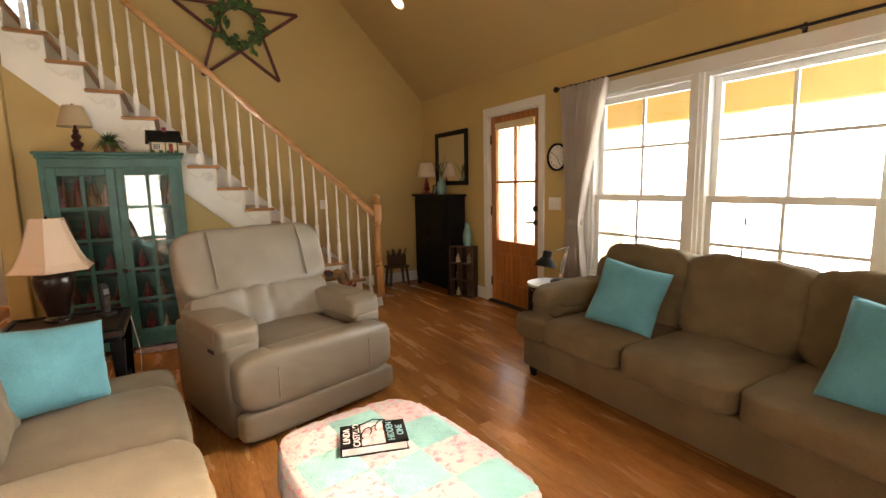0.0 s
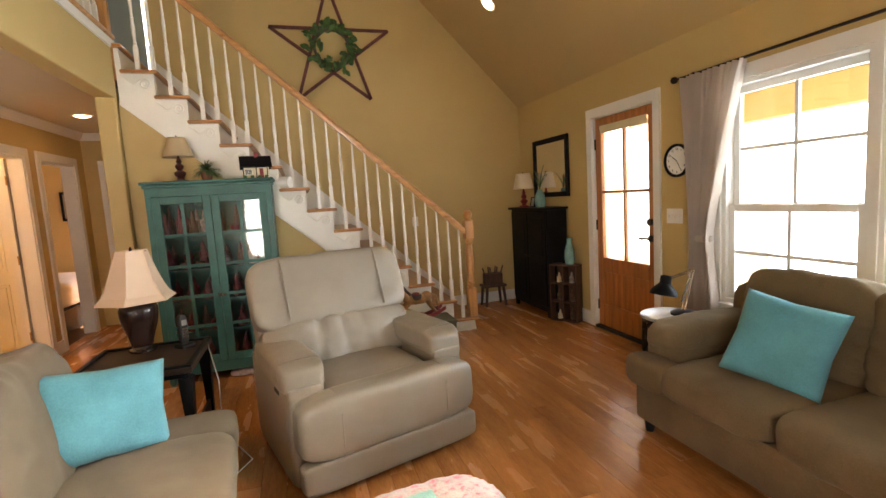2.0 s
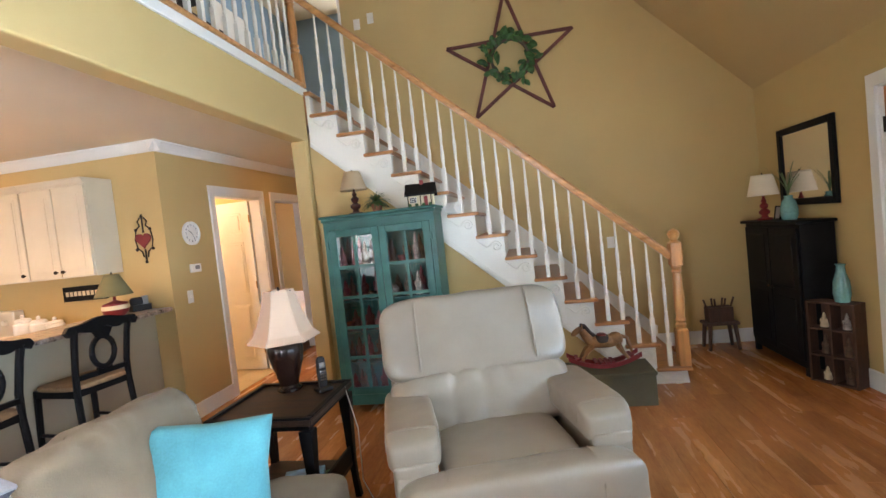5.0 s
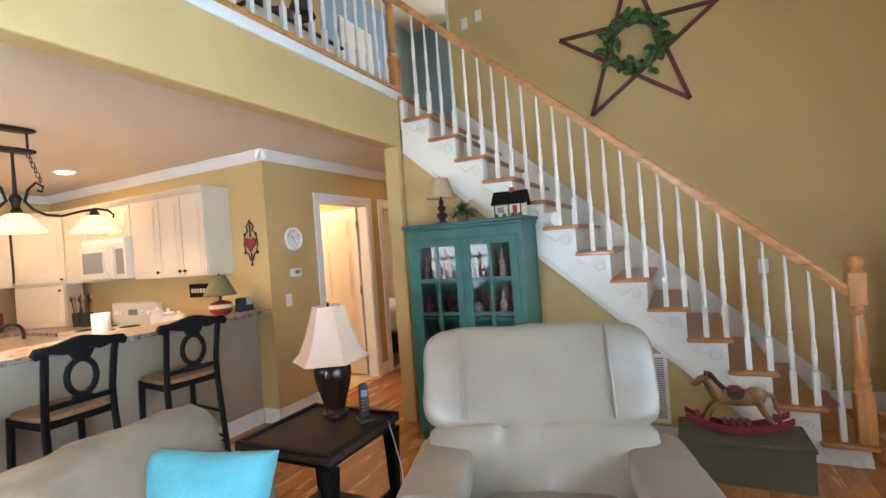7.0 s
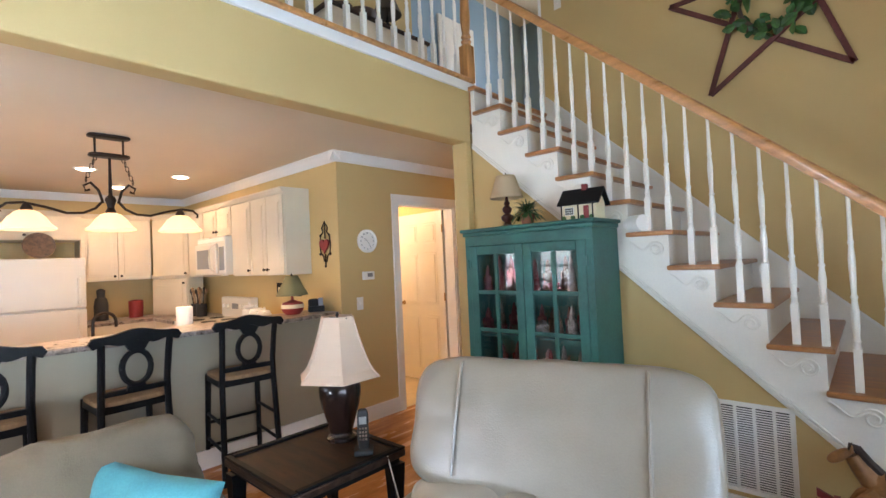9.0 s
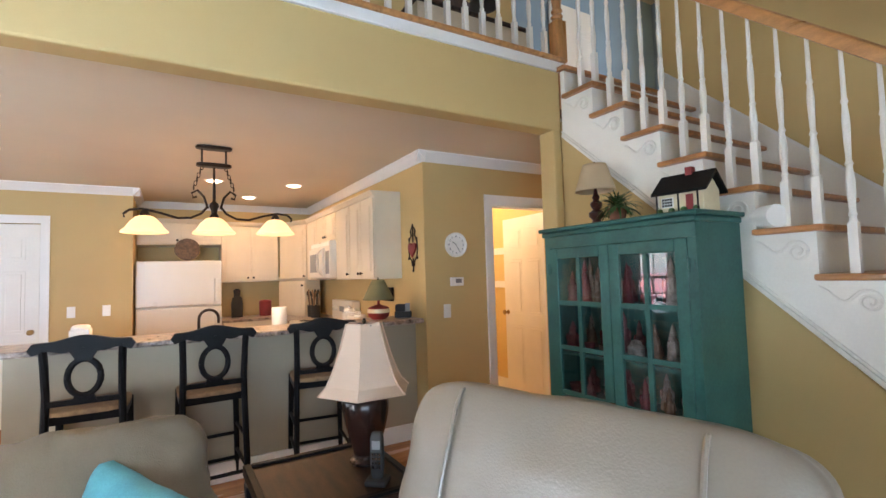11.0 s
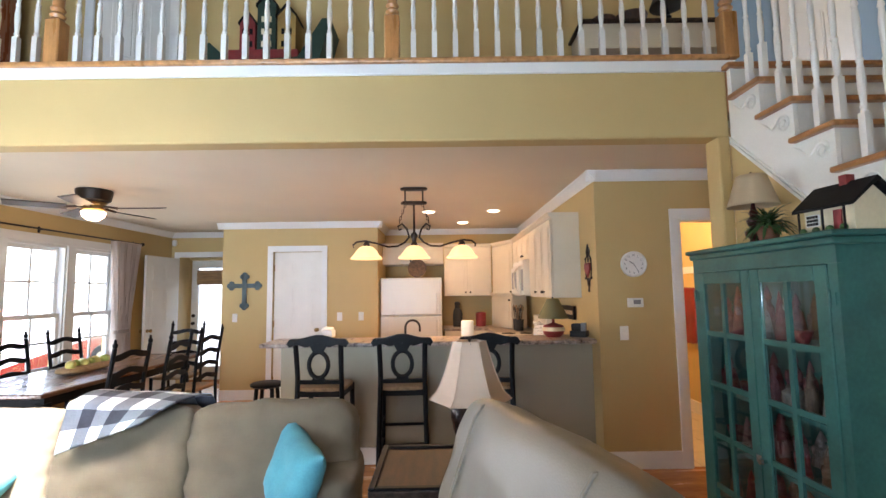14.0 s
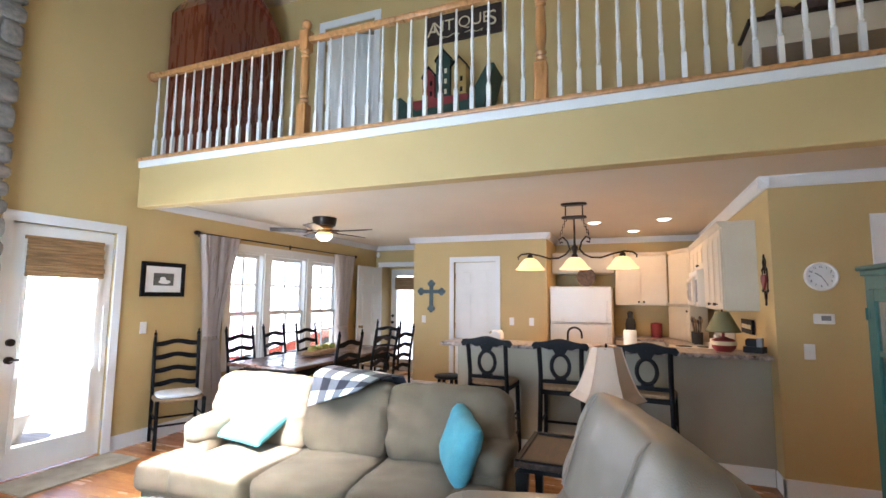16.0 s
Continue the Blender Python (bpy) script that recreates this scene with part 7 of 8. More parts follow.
for y0, y1 in ((5.11, 5.515), (5.525, 5.93)):
    bm = B()
    box(bm, 2.584, y0, 0.12, 2.599, y1, 1.16)
    bevel(bm, 0.003, 1)
    d = part("cupboard_door", bm, M_BLACK, bc)
    bm = B()
    for z0, z1 in ((0.18, 0.60), (0.68, 1.10)):
        box(bm, 2.578, y0 + 0.06, z0, 2.585, y1 - 0.06, z1)
    bevel(bm, 0.003, 1)
    part("raised_panel", bm, M_BLACK, d)
    bm = B()
    soft(bm, (2.572, y1 - 0.03 if y0 < 5.2 else y0 + 0.03, 0.66), (0.012, 0.012, 0.012), 2, 4)
    part("knob", bm, M_IRON, d, smooth=True)
for x in (2.62, 2.82):
    for y in (5.12, 5.92):
        bm = B()
        box(bm, x - 0.02, y - 0.02, 0, x + 0.02, y + 0.02, 0.06)
        part("foot", bm, M_BLACK, bc)
lamp_thing("small lamp with red turned base and cream shade on the cupboard", 2.70, 5.80, 1.215, 0.185, 0.085, 0.125, 0.22, TURN_P, M_RED, mat("shade_ivory", (0.72, 0.62, 0.47), 0.8, 0.04, 4, 260, 0.1))
vs = thing("plant_vase", "turquoise vase with thin green leaves on the cupboard", "vase", pose(2.70, 5.40, 1.215))
bm = B()
lathe(bm, 0, 0, 0, [(0.05, 0), (0.062, 0.04), (0.064, 0.09), (0.05, 0.15), (0.03, 0.18), (0.032, 0.20), (0.024, 0.195), (0.024, 0.17)], 20)
part("vase", bm, M_TURQV, vs, smooth=True)
bm = B()
for k in range(16):
    a, L = rnd.uniform(0, 6.28), rnd.uniform(0.16, 0.30)
    b = Vector((0, 0, 0.18))
    for s in range(5):
        u = s / 5
        p = b + Vector((math.cos(a) * L * 0.55 * u * u, math.sin(a) * L * 0.55 * u * u, L * u))
        u2 = (s + 1) / 5
        q = b + Vector((math.cos(a) * L * 0.55 * u2 * u2, math.sin(a) * L * 0.55 * u2 * u2, L * u2))
        sd2 = Vector((-math.sin(a), math.cos(a), 0)) * 0.009 * (1 - 0.7 * u)
        bm.faces.new([bm.verts.new(v) for v in (p - sd2, p + sd2, q + sd2 * 0.7, q - sd2 * 0.7)])
part("leaves", bm, mat("sage_leaf", (0.10, 0.15, 0.06), 0.6, 0.3, 12, 60), vs)
pf = thing("photo_frame", "small black picture frame standing on the cupboard", "picture frame", pose(2.70, 5.59, 1.215, -10, 0, -90))
bm = B()
for x0, x1, z0, z1 in ((-0.05, -0.038, 0, 0.12), (0.038, 0.05, 0, 0.12), (-0.038, 0.038, 0, 0.012), (-0.038, 0.038, 0.108, 0.12)):
    box(bm, x0, -0.008, z0, x1, 0.008, z1)
part("frame", bm, M_BLACK, pf)
bm = B()
box(bm, -0.038, -0.003, 0.012, 0.038, 0.004, 0.108)
part("picture", bm, M_GREY, pf)
mr = thing("wall_mirror", "rectangular mirror in a dark frame above the cupboard", "mirror", pose(0, 0, 0))
Y0, Y1, ZA, ZB = 5.035, 5.80, 1.325, 1.99
bm = B()
for y0, y1, z0, z1 in ((Y0, Y0 + 0.055, ZA, ZB), (Y1 - 0.055, Y1, ZA, ZB), (Y0 + 0.055, Y1 - 0.055, ZA, ZA + 0.055), (Y0 + 0.055, Y1 - 0.055, ZB - 0.055, ZB)):
    box(bm, 2.838, y0, z0, 2.868, y1, z1)
bevel(bm, 0.005, 1)
part("frame", bm, M_BLACK, mr)
bm = B()
box(bm, 2.853, Y0 + 0.05, ZA + 0.05, 2.866, Y1 - 0.05, ZB - 0.05)
part("mirror_glass", bm, M_MIRROR, mr)
cr = thing("crate_shelf", "narrow wooden crate shelf holding small figurines", "shelf", pose(2.725, 4.955, 0, 0, 0, -58))
M_CRATE = mat("crate_wood", (0.075, 0.035, 0.02), 0.6, 0.35, 6, 50, 0.1, stretch=(6, 6, 1))
bm = B()
box(bm, -0.155, -0.07, 0, -0.14, 0.07, 0.61), box(bm, 0.14, -0.07, 0, 0.155, 0.07, 0.61), box(bm, -0.006, -0.07, 0, 0.006, 0.07, 0.61), box(bm, -0.14, 0.06, 0, 0.14, 0.07, 0.61)
part("frame", bm, M_CRATE, cr)
for z in (0.0, 0.20, 0.40, 0.598):
    bm = B()
    box(bm, -0.139, -0.068, z, 0.139, 0.058, z + 0.012)
    part("shelf", bm, M_CRATE, cr)
for x in (-0.073, 0.073):
    for z in (0.012, 0.212, 0.412):
        wh = rnd.uniform(0.10, 0.15)
        mt = rnd.choice((M_FIGW, M_FIGB, M_CREAM))
        solid("figurine", fig_mesh(0, wh, 0.028), mt, "small pale carved figurine in the crate shelf", "figurine", pose(2.725, 4.955, 0, 0, 0, -58) @ pose(x, 0, z), True, "figurines in the crate shelf")
v2 = jar_thing("vase", "tall pale turquoise glazed vase on the crate shelf", "vase", 2.76, 4.92, 0.612, [(0.045, 0), (0.055, 0.06), (0.05, 0.15), (0.03, 0.22), (0.026, 0.26), (0.034, 0.275), (0.026, 0.27)], M_TURQV)
sm = thing("low_stool", "small dark wooden milking stool in the corner", "stool", pose(2.33, 6.02, 0))
bm = B()
box(bm, -0.15, -0.10, 0.24, 0.15, 0.10, 0.268)
bevel(bm, 0.01)
part("seat", bm, M_CRATE, sm)
for x in (-0.11, 0.11):
    for y in (-0.07, 0.07):
        bm = B()
        rod(bm, (x * 1.2, y * 1.2, 0), (x, y, 0.24), 0.016, 0.02)
        part("leg", bm, M_CRATE, sm)
bx = thing("wooden_caddy", "dark wooden caddy with handles on the small stool", "caddy", pose(2.33, 6.02, 0.268))
bm = B()
box(bm, -0.11, -0.06, 0, 0.11, 0.06, 0.14)
part("box", bm, M_CRATE, bx)
for k in range(6):
    bm = B()
    rod(bm, (-0.10 + 0.04 * k, 0.02 * (-1) ** k, 0.13), (-0.12 + 0.05 * k, 0.03 * (-1) ** k, 0.21 + 0.02 * (k % 2)), 0.009)
    part("peg", bm, M_CRATE, bx)
rtb = thing("round_side_table", "round black filigree metal side table with pale top", "side table", pose(2.31, 3.02, 0))
bm = B()
lathe(bm, 0, 0, 0, [(0.165, 0.535), (0.18, 0.54), (0.18, 0.555), (0.165, 0.56)], 32)
part("tabletop", bm, mat("pale_top", (0.55, 0.57, 0.60), 0.25, 0.08, 5, 60, 0.02), rtb, smooth=True)
bm = B()
for z in (0.012, 0.27, 0.525):
    tube(bm, [(0.165 * math.cos(i * math.pi / 16), 0.165 * math.sin(i * math.pi / 16), z) for i in range(33)], 0.009, 6)
part("ring", bm, M_IRON, rtb, smooth=True)
for k in range(14):
    a = 2 * math.pi * k / 14
    for z0 in (0.14, 0.40):
        bm = B()
        tube(bm, [(0.165 * math.cos(a + 0.19 * math.cos(t)), 0.165 * math.sin(a + 0.19 * math.cos(t)), z0 + 0.115 * math.sin(t)) for t in [i * math.pi / 6 for i in range(13)]], 0.006, 5)
        tube(bm, [(0.165 * math.cos(a + 0.08 * math.cos(t)), 0.165 * math.sin(a + 0.08 * math.cos(t)), z0 + 0.06 * math.sin(t)) for t in [i * math.pi / 5 for i in range(11)]], 0.005, 5)
        part("filigree", bm, M_IRON, rtb, smooth=True)
dl = thing("desk_lamp", "black articulated desk lamp on the round table", "lamp", pose(2.36, 2.96, 0.56))
bm = B()
lathe(bm, 0, 0, 0, [(0.075, 0), (0.078, 0.012), (0.06, 0.024), (0.02, 0.03)], 24)
part("base", bm, M_BLACK, dl, smooth=True)
bm = B()
for o in (-0.012, 0.012):
    rod(bm, (0.0, o, 0.03), (0.07, o, 0.28), 0.005)
    rod(bm, (0.07, o, 0.28), (-0.07, 0.04 + o, 0.235), 0.005)
rod(bm, (-0.01, 0, 0.08), (0.05, 0, 0.23), 0.009)
part("arm", bm, M_CHROME, dl)
bm = B()
lathe(bm, 0, 0, 0, [(0.085, 0), (0.078, 0.03), (0.05, 0.06), (0.035, 0.075), (0.035, 0.12), (0.02, 0.128)], 24)
sh = part("lamp_head", bm, M_BLACK, dl, "", True, pose(-0.11, 0.05, 0.13, 0, 12, 0))

# rocking horse on the olive chest
oc = thing("storage_chest", "low olive painted storage chest at the foot of the stairs", "chest", pose(0, 0, 0))
bm = B()
box(bm, 0.745, 4.675, 0.001, 1.385, 5.0, 0.225)
part("body", bm, M_OLIVE, oc)
bm = B()
box(bm, 0.735, 4.665, 0.2255, 1.395, 5.01, 0.252)
bevel(bm, 0.006)
part("lid", bm, M_OLIVE, oc)
M_HORSE = mat("horse_tan", (0.26, 0.125, 0.042), 0.5, 0.4, 8, 50, 0.06)
M_MANE = mat("horse_dark", (0.035, 0.02, 0.015), 0.7, 0.3, 20, 80, 0.2)
ho = thing("rocking_horse", "carved brown rocking horse on dark red rockers", "rocking horse", pose(1.05, 4.83, 0.253, 0, 0, 3))
for y in (-0.055, 0.055):
    bm = B()
    up = [(-0.27 + 0.54 * i / 20, 0.012 + 0.075 * (2 * i / 20 - 1) ** 2 + 0.03) for i in range(21)]
    lo = [(x, z - 0.032) for x, z in up]
    prism(bm, up + lo[::-1], y - 0.009, y + 0.009, "y")
    part("rocker", bm, M_RED, ho, "dark red rocker")
for x in (-0.06, -0.02, 0.02, 0.06, -0.2, 0.2):
    bm = B()
    z = 0.045 + 0.075 * (x / 0.27) ** 2
    box(bm, x - 0.012, -0.06, z - 0.004, x + 0.012, 0.06, z + 0.012)
    part("cross_slat", bm, M_RED, ho)
bm = B()
soft(bm, (0.01, 0, 0.205), (0.125, 0.045, 0.05), 2.5, 8)
soft(bm, (0.10, 0, 0.215), (0.055, 0.045, 0.055), 2.2, 6)
part("body", bm, M_HORSE, ho, smooth=True, angle=80)
bm = B()
tube(bm, [(-0.085, 0, 0.21), (-0.12, 0, 0.26), (-0.145, 0, 0.305)], 0.042, 10, 0.65)
soft(bm, (-0.185, 0, 0.295), (0.05, 0.02, 0.022), 2.3, 6, m=Matrix.Translation((-0.185, 0, 0.295)) @ Euler((0, radians(-38), 0)).to_matrix().to_4x4() @ Matrix.Translation((0.185, 0, -0.295)))
for y in (-0.014, 0.014):
    rod(bm, (-0.145, y, 0.32), (-0.142, y * 1.4, 0.352), 0.009, 0.002, 6)
part("head", bm, M_HORSE, ho, smooth=True, angle=80)
bm = B()
tube(bm, [(-0.055, 0, 0.25), (-0.09, 0, 0.285), (-0.125, 0, 0.335), (-0.155, 0, 0.34)], 0.017, 8)
part("mane", bm, M_MANE, ho, smooth=True)
bm = B()
tube(bm, [(0.145, 0, 0.235), (0.185, 0, 0.22), (0.20, 0, 0.16), (0.215, 0, 0.11)], 0.016, 8, 0.6)
part("tail", bm, M_HORSE, ho, smooth=True)
for pts in ([(-0.075, -0.025, 0.18), (-0.125, -0.04, 0.14), (-0.165, -0.05, 0.075)], [(-0.075, 0.025, 0.18), (-0.125, 0.04, 0.14), (-0.165, 0.05, 0.075)], [(0.11, -0.03, 0.19), (0.135, -0.042, 0.13), (0.175, -0.052, 0.075)], [(0.11, 0.03, 0.19), (0.135, 0.042, 0.13), (0.175, 0.052, 0.075)]):
    bm = B()
    tube(bm, pts, 0.024, 8, 0.45)
    part("leg", bm, M_HORSE, ho, smooth=True)
bm = B()
soft(bm, (0.0, 0, 0.225), (0.055, 0.05, 0.036), 3, 6)
part("saddle", bm, M_MANE, ho, "dark leather saddle", True, angle=80)
bm = B()
soft(bm, (0.0, 0, 0.255), (0.035, 0.04, 0.014), 3, 5)
part("saddle_seat", bm, M_RED, ho, smooth=True, angle=80)

# ---- back wall: picture, chimney, rug, cross ----
pc = thing("framed_picture", "black framed photograph with white mat on the back wall", "picture", pose(-1.60, Y_B, 1.635, 0, 0, 180))
bm = B()
for x0, x1, z0, z1 in ((-0.25, -0.205, -0.18, 0.18), (0.205, 0.25, -0.18, 0.18), (-0.205, 0.205, -0.18, -0.135), (-0.205, 0.205, 0.135, 0.18)):
    box(bm, x0, -0.028, z0, x1, -0.001, z1)
bevel(bm, 0.004, 1)
part("frame", bm, M_BLACK, pc)
bm = B()
box(bm, -0.205, -0.016, -0.135, 0.205, -0.004, 0.135)
part("mat", bm, M_PAPER, pc)
bm = B()
box(bm, -0.115, -0.018, -0.065, 0.115, -0.0162, 0.065)
part("photograph", bm, mat("photo_dark", (0.10, 0.10, 0.085), 0.3, 0.5, 9, 60), pc)
bm = B()
soft(bm, (0.01, -0.019, -0.025), (0.07, 0.001, 0.022), 2.2, 4), soft(bm, (-0.01, -0.019, 0.005), (0.035, 0.001, 0.022), 2.2, 4)
part("pale_shape", bm, M_PAPER, pc)
chm = thing("wall_chimney", "tall fieldstone chimney breast beside the back door", "chimney", pose(0, 0, 0), kind="structure")
bm = B()
box(bm, -0.12, Y_B, 0, 1.9, Y_B + 0.10, 5.35)
part("core", bm, M_STONE, chm)
rs = random.Random(3)
stone_meshes = []
for k in range(8):
    bm = B()
    soft(bm, (0, 0, 0), (0.5, 0.5, 0.5), 4.5, 3, 0, 0.05, k, 1.2)
    stone_meshes.append(mesh_of(bm, M_STONE, True, "stone"))
z = 0.0
while z < 5.25:
    h = rs.uniform(0.12, 0.22)
    x = -0.17
    while x < 0.62:
        w = rs.uniform(0.16, 0.36)
        o = new("stone", rs.choice(stone_meshes))
        o.parent = chm
        o.matrix_local = Matrix.Translation((x + w / 2, Y_B + 0.085, z + h / 2)) @ Matrix.Diagonal((w - 0.015, rs.uniform(0.07, 0.11), h - 0.015, 1))
        x += w
    z += h
bm = B()
box(bm, -1.15, -0.92, 0.001, -0.25, -0.50, 0.014)
bevel(bm, 0.005, 1)
solid("door_mat", bm, M_RUG, "tan woven rug in front of the back door", "rug", pose(0, 0, 0))
cs = thing("wall_cross", "slate blue metal cross on the pantry wall", "wall decoration", pose(-5.138, 0.62, 1.49, 0, 0, 90))
bm = B()
box(bm, -0.03, -0.02, -0.19, 0.03, 0, 0.19), box(bm, -0.17, -0.0195, 0.045, 0.17, -0.001, 0.105)
for x, z in ((0, 0.2), (0, -0.2), (0.18, 0.075), (-0.18, 0.075)):
    for a, b in ((0.03, 0), (-0.03, 0), (0, 0.03), (0, -0.03)):
        rod(bm, (x + a, -0.001, z + b), (x + a, -0.021 - 0.0004 * (a > 0), z + b), 0.034, seg=14)
part("cross", bm, M_CROSS, cs)
aw = thing("alarm_sensor", "small white sensor high in the corner", "sensor", pose(-6.05, -0.90, 2.28))
bm = B()
soft(bm, (0, 0, 0), (0.03, 0.03, 0.05), 4, 4)
part("body", bm, M_PLATE, aw, smooth=True)

# ---- bath, bedroom, upper hall ----
bm = B()
soft(bm, (0, 0, -0.32), (0.16, 0.03, 0.32), 5, 8, 0, 0.02, 6)
solid("hanging_towel", bm, M_RED, "dark red towel hanging in the bathroom", "towel", pose(-4.03, 6.27, 1.45), True)
bm = B()
box(bm, -4.5, 6.30, 1.22, -3.45, 6.32, 1.30), box(bm, -4.5, 4.80, 1.22, -4.48, 6.30, 1.30), box(bm, -4.5, 6.304, 0.0, -3.45, 6.32, 0.14), box(bm, -4.5, 4.80, 0.0, -4.484, 6.30, 0.14)
box(bm, -4.5, 6.306, 1.62, -3.45, 6.32, 1.70)
structure("trim_bathroom", bm, M_TRIM, "white rails and baseboard in the bathroom")
bd2 = thing("bed", "bed with white covers in the dim bedroom", "bed", pose(-3.75, 8.1, 0))
bm = B()
soft(bm, (0, 0, 0.45), (0.95, 0.75, 0.20), 5, 8, 0.1, 0.01, 3)
part("mattress", bm, M_PAPER, bd2, smooth=True, angle=80)
bm = B()
box(bm, -0.95, -0.75, 0.0, 0.95, 0.75, 0.28)
part("bed_base", bm, M_BLACK, bd2)
bm = B()
soft(bm, (-1.0, 0, 0.65), (0.06, 0.76, 0.62), 4, 8)
part("headboard", bm, M_CORD, bd2, smooth=True, angle=80)
sash_window("window_7", "white bedroom window with dark curtain", pose(-5.58, 7.55, 0.7, 0, 0, 90), 0.9, 1.3)
curtain("dark teal curtain at the bedroom window", pose(-5.50, 7.35, 0.4, 0, 0, 90), 0.45, 1.75, 0.4, 0.8, 6, 6)
bp = thing("framed_picture", "small dark framed picture in the bedroom", "picture", pose(-3.2, 9.098, 1.6))
bm = B()
box(bm, -0.16, -0.02, -0.22, 0.16, 0, 0.22)
part("frame", bm, M_BLACK, bp)
bm = B()
box(bm, -0.12, -0.023, -0.18, 0.12, -0.0205, 0.18)
part("picture", bm, M_RUG, bp)
hsn = thing("wall_sign", "dark scrolled word sign above the hall door", "sign", pose(-1.9, 7.598, 2.22))
bm = B()
for k in range(5):
    tube(bm, [(-0.2 + 0.09 * k + 0.03 * math.cos(t), -0.008, 0.04 * math.sin(t) * (1 + 0.4 * (k % 2))) for t in [i * 0.6 for i in range(10)]], 0.007, 5)
tube(bm, [(-0.27, -0.008, -0.05), (0.25, -0.008, -0.05)], 0.006, 5)
part("word_scroll", bm, M_IRON, hsn, smooth=True)

# ---- loft ----
am = thing("armoire", "large cherry wood armoire with arched top on the loft", "armoire", pose(-2.62, -0.955, LOFT))
bm = B()
pts = [(0.0, 0.0), (1.14, 0.0), (1.14, 1.78)] + [(1.14 - 1.14 * i / 18, 1.78 + 0.48 * math.sin(math.pi * i / 18) ** 0.8) for i in range(1, 18)] + [(0.0, 1.78)]
prism(bm, pts, 0.0, 0.52, "y")
part("body", bm, M_CHERRY, am)
bm = B()
top = pts[2:]
prism(bm, [(0.57 + (x - 0.57) * 1.05, z + 0.03) for x, z in top] + [(0.57 + (x - 0.57) * 0.96, z - 0.03) for x, z in top[::-1]], 0.50, 0.56, "y")
part("arched_cornice", bm, M_CHERRY, am)
for x0, x1 in ((0.05, 0.56), (0.58, 1.09)):
    bm = B()
    box(bm, x0, 0.521, 0.72, x1, 0.542, 1.74)
    bevel(bm, 0.006)
    d = part("armoire_door", bm, M_CHERRY, am)
    bm = B()
    box(bm, x0 + 0.07, 0.54, 0.80, x1 - 0.07, 0.55, 1.64)
    bevel(bm, 0.005)
    part("raised_panel", bm, M_CHERRY, d)
for z in (0.10, 0.40):
    bm = B()
    box(bm, 0.05, 0.521, z, 1.09, 0.542, z + 0.27)
    bevel(bm, 0.006)
    part("drawer", bm, M_CHERRY, am)
cn = thing("console_table", "white painted console with dark wooden top on the loft", "console", pose(-2.72, 4.62, LOFT))
bm = B()
box(bm, 0, 0, 0.72, 0.36, 1.2, 0.94)
part("apron", bm, M_CABW, cn)
bm = B()
box(bm, -0.01, -0.03, 0.941, 0.39, 1.23, 0.97)
bevel(bm, 0.006)
part("top", bm, M_DKWOOD, cn)
for y in (0.03, 1.17):
    for x in (0.03, 0.33):
        bm = B()
        lathe(bm, x, y, 0, [(0.02, 0), (0.03, 0.1), (0.03, 0.6), (0.035, 0.72)], 10)
        part("leg", bm, M_CABW, cn, smooth=True)
bm = B()
box(bm, 0.01, 0.02, 0.22, 0.35, 1.18, 0.245)
part("shelf", bm, M_CABW, cn)
for i, (y, h, mt) in enumerate(((0.2, 0.3, M_RED), (0.45, 0.22, M_BLACK), (0.85, 0.28, M_FIGB))):
    bm = B()
    box(bm, 0.05, y - 0.11, 0, 0.30, y + 0.11, h)
    bevel(bm, 0.008)
    solid("storage_box", bm, mt, "dark keepsake box on the console shelf", "box", pose(-2.72, 4.62, LOFT + 0.246))
lamp_thing("dark lamp on the loft console", -2.55, 5.45, LOFT + 0.971, 0.17, 0.08, 0.15, 0.24, TURN_P, M_BLACK, mat("shade_dark", (0.10, 0.08, 0.06), 0.8, 0.1))
for y, r in ((4.85, 0.10), (5.1, 0.13)):
    jar_thing("wooden_bowl", "dark wooden bowl on the loft console", "bowl", -2.52, y, LOFT + 0.971, [(r * 0.5, 0), (r, r * 0.5), (r * 1.1, r * 0.9), (r * 0.95, r * 0.9), (r * 0.4, r * 0.2)], M_CRATE)
sn = thing("wall_sign", "dark wooden antiques sign with cream lettering on the loft wall", "sign", pose(-2.749, 1.985, 4.495, 0, 0, 90))
bm = B()
box(bm, -0.45, -0.022, -0.17, 0.45, 0, 0.17)
bevel(bm, 0.004, 1)
part("board", bm, mat("sign_board", (0.035, 0.018, 0.014), 0.6, 0.4, 8, 60, 0.1), sn)
text("A", 0.24, pose(-0.345, -0.0225, 0.0, 90), M_CREAM, sn)
text("NTIQUE", 0.185, pose(-0.015, -0.0225, 0.025, 90), M_CREAM, sn)
text("S", 0.24, pose(0.345, -0.0225, 0.0, 90), M_CREAM, sn)
bm = B()
for s in (-1, 1):
    tube(bm, [(s * 0.03, -0.024, -0.10), (s * 0.10, -0.024, -0.085), (s * 0.17, -0.024, -0.115), (s * 0.24, -0.024, -0.095), (s * 0.22, -0.024, -0.12)], 0.006, 5)
part("flourish", bm, M_CREAM, sn)
sl2 = thing("sleigh", "dark green and red wooden sleigh on the loft floor", "sleigh", pose(-2.42, 1.36, LOFT))
M_SLG = mat("sleigh_green", (0.015, 0.045, 0.03), 0.5, 0.3, 8, 60)
for x in (-0.16, 0.16):
    bm = B()
    tube(bm, [(x, 1.15, 0.02), (x, 0.3, 0.02), (x, 0.08, 0.04), (x, -0.02, 0.12), (x, 0.0, 0.24), (x, 0.06, 0.27)], 0.018, 8)
    part("runner", bm, M_SLG, sl2, smooth=True)
bm = B()
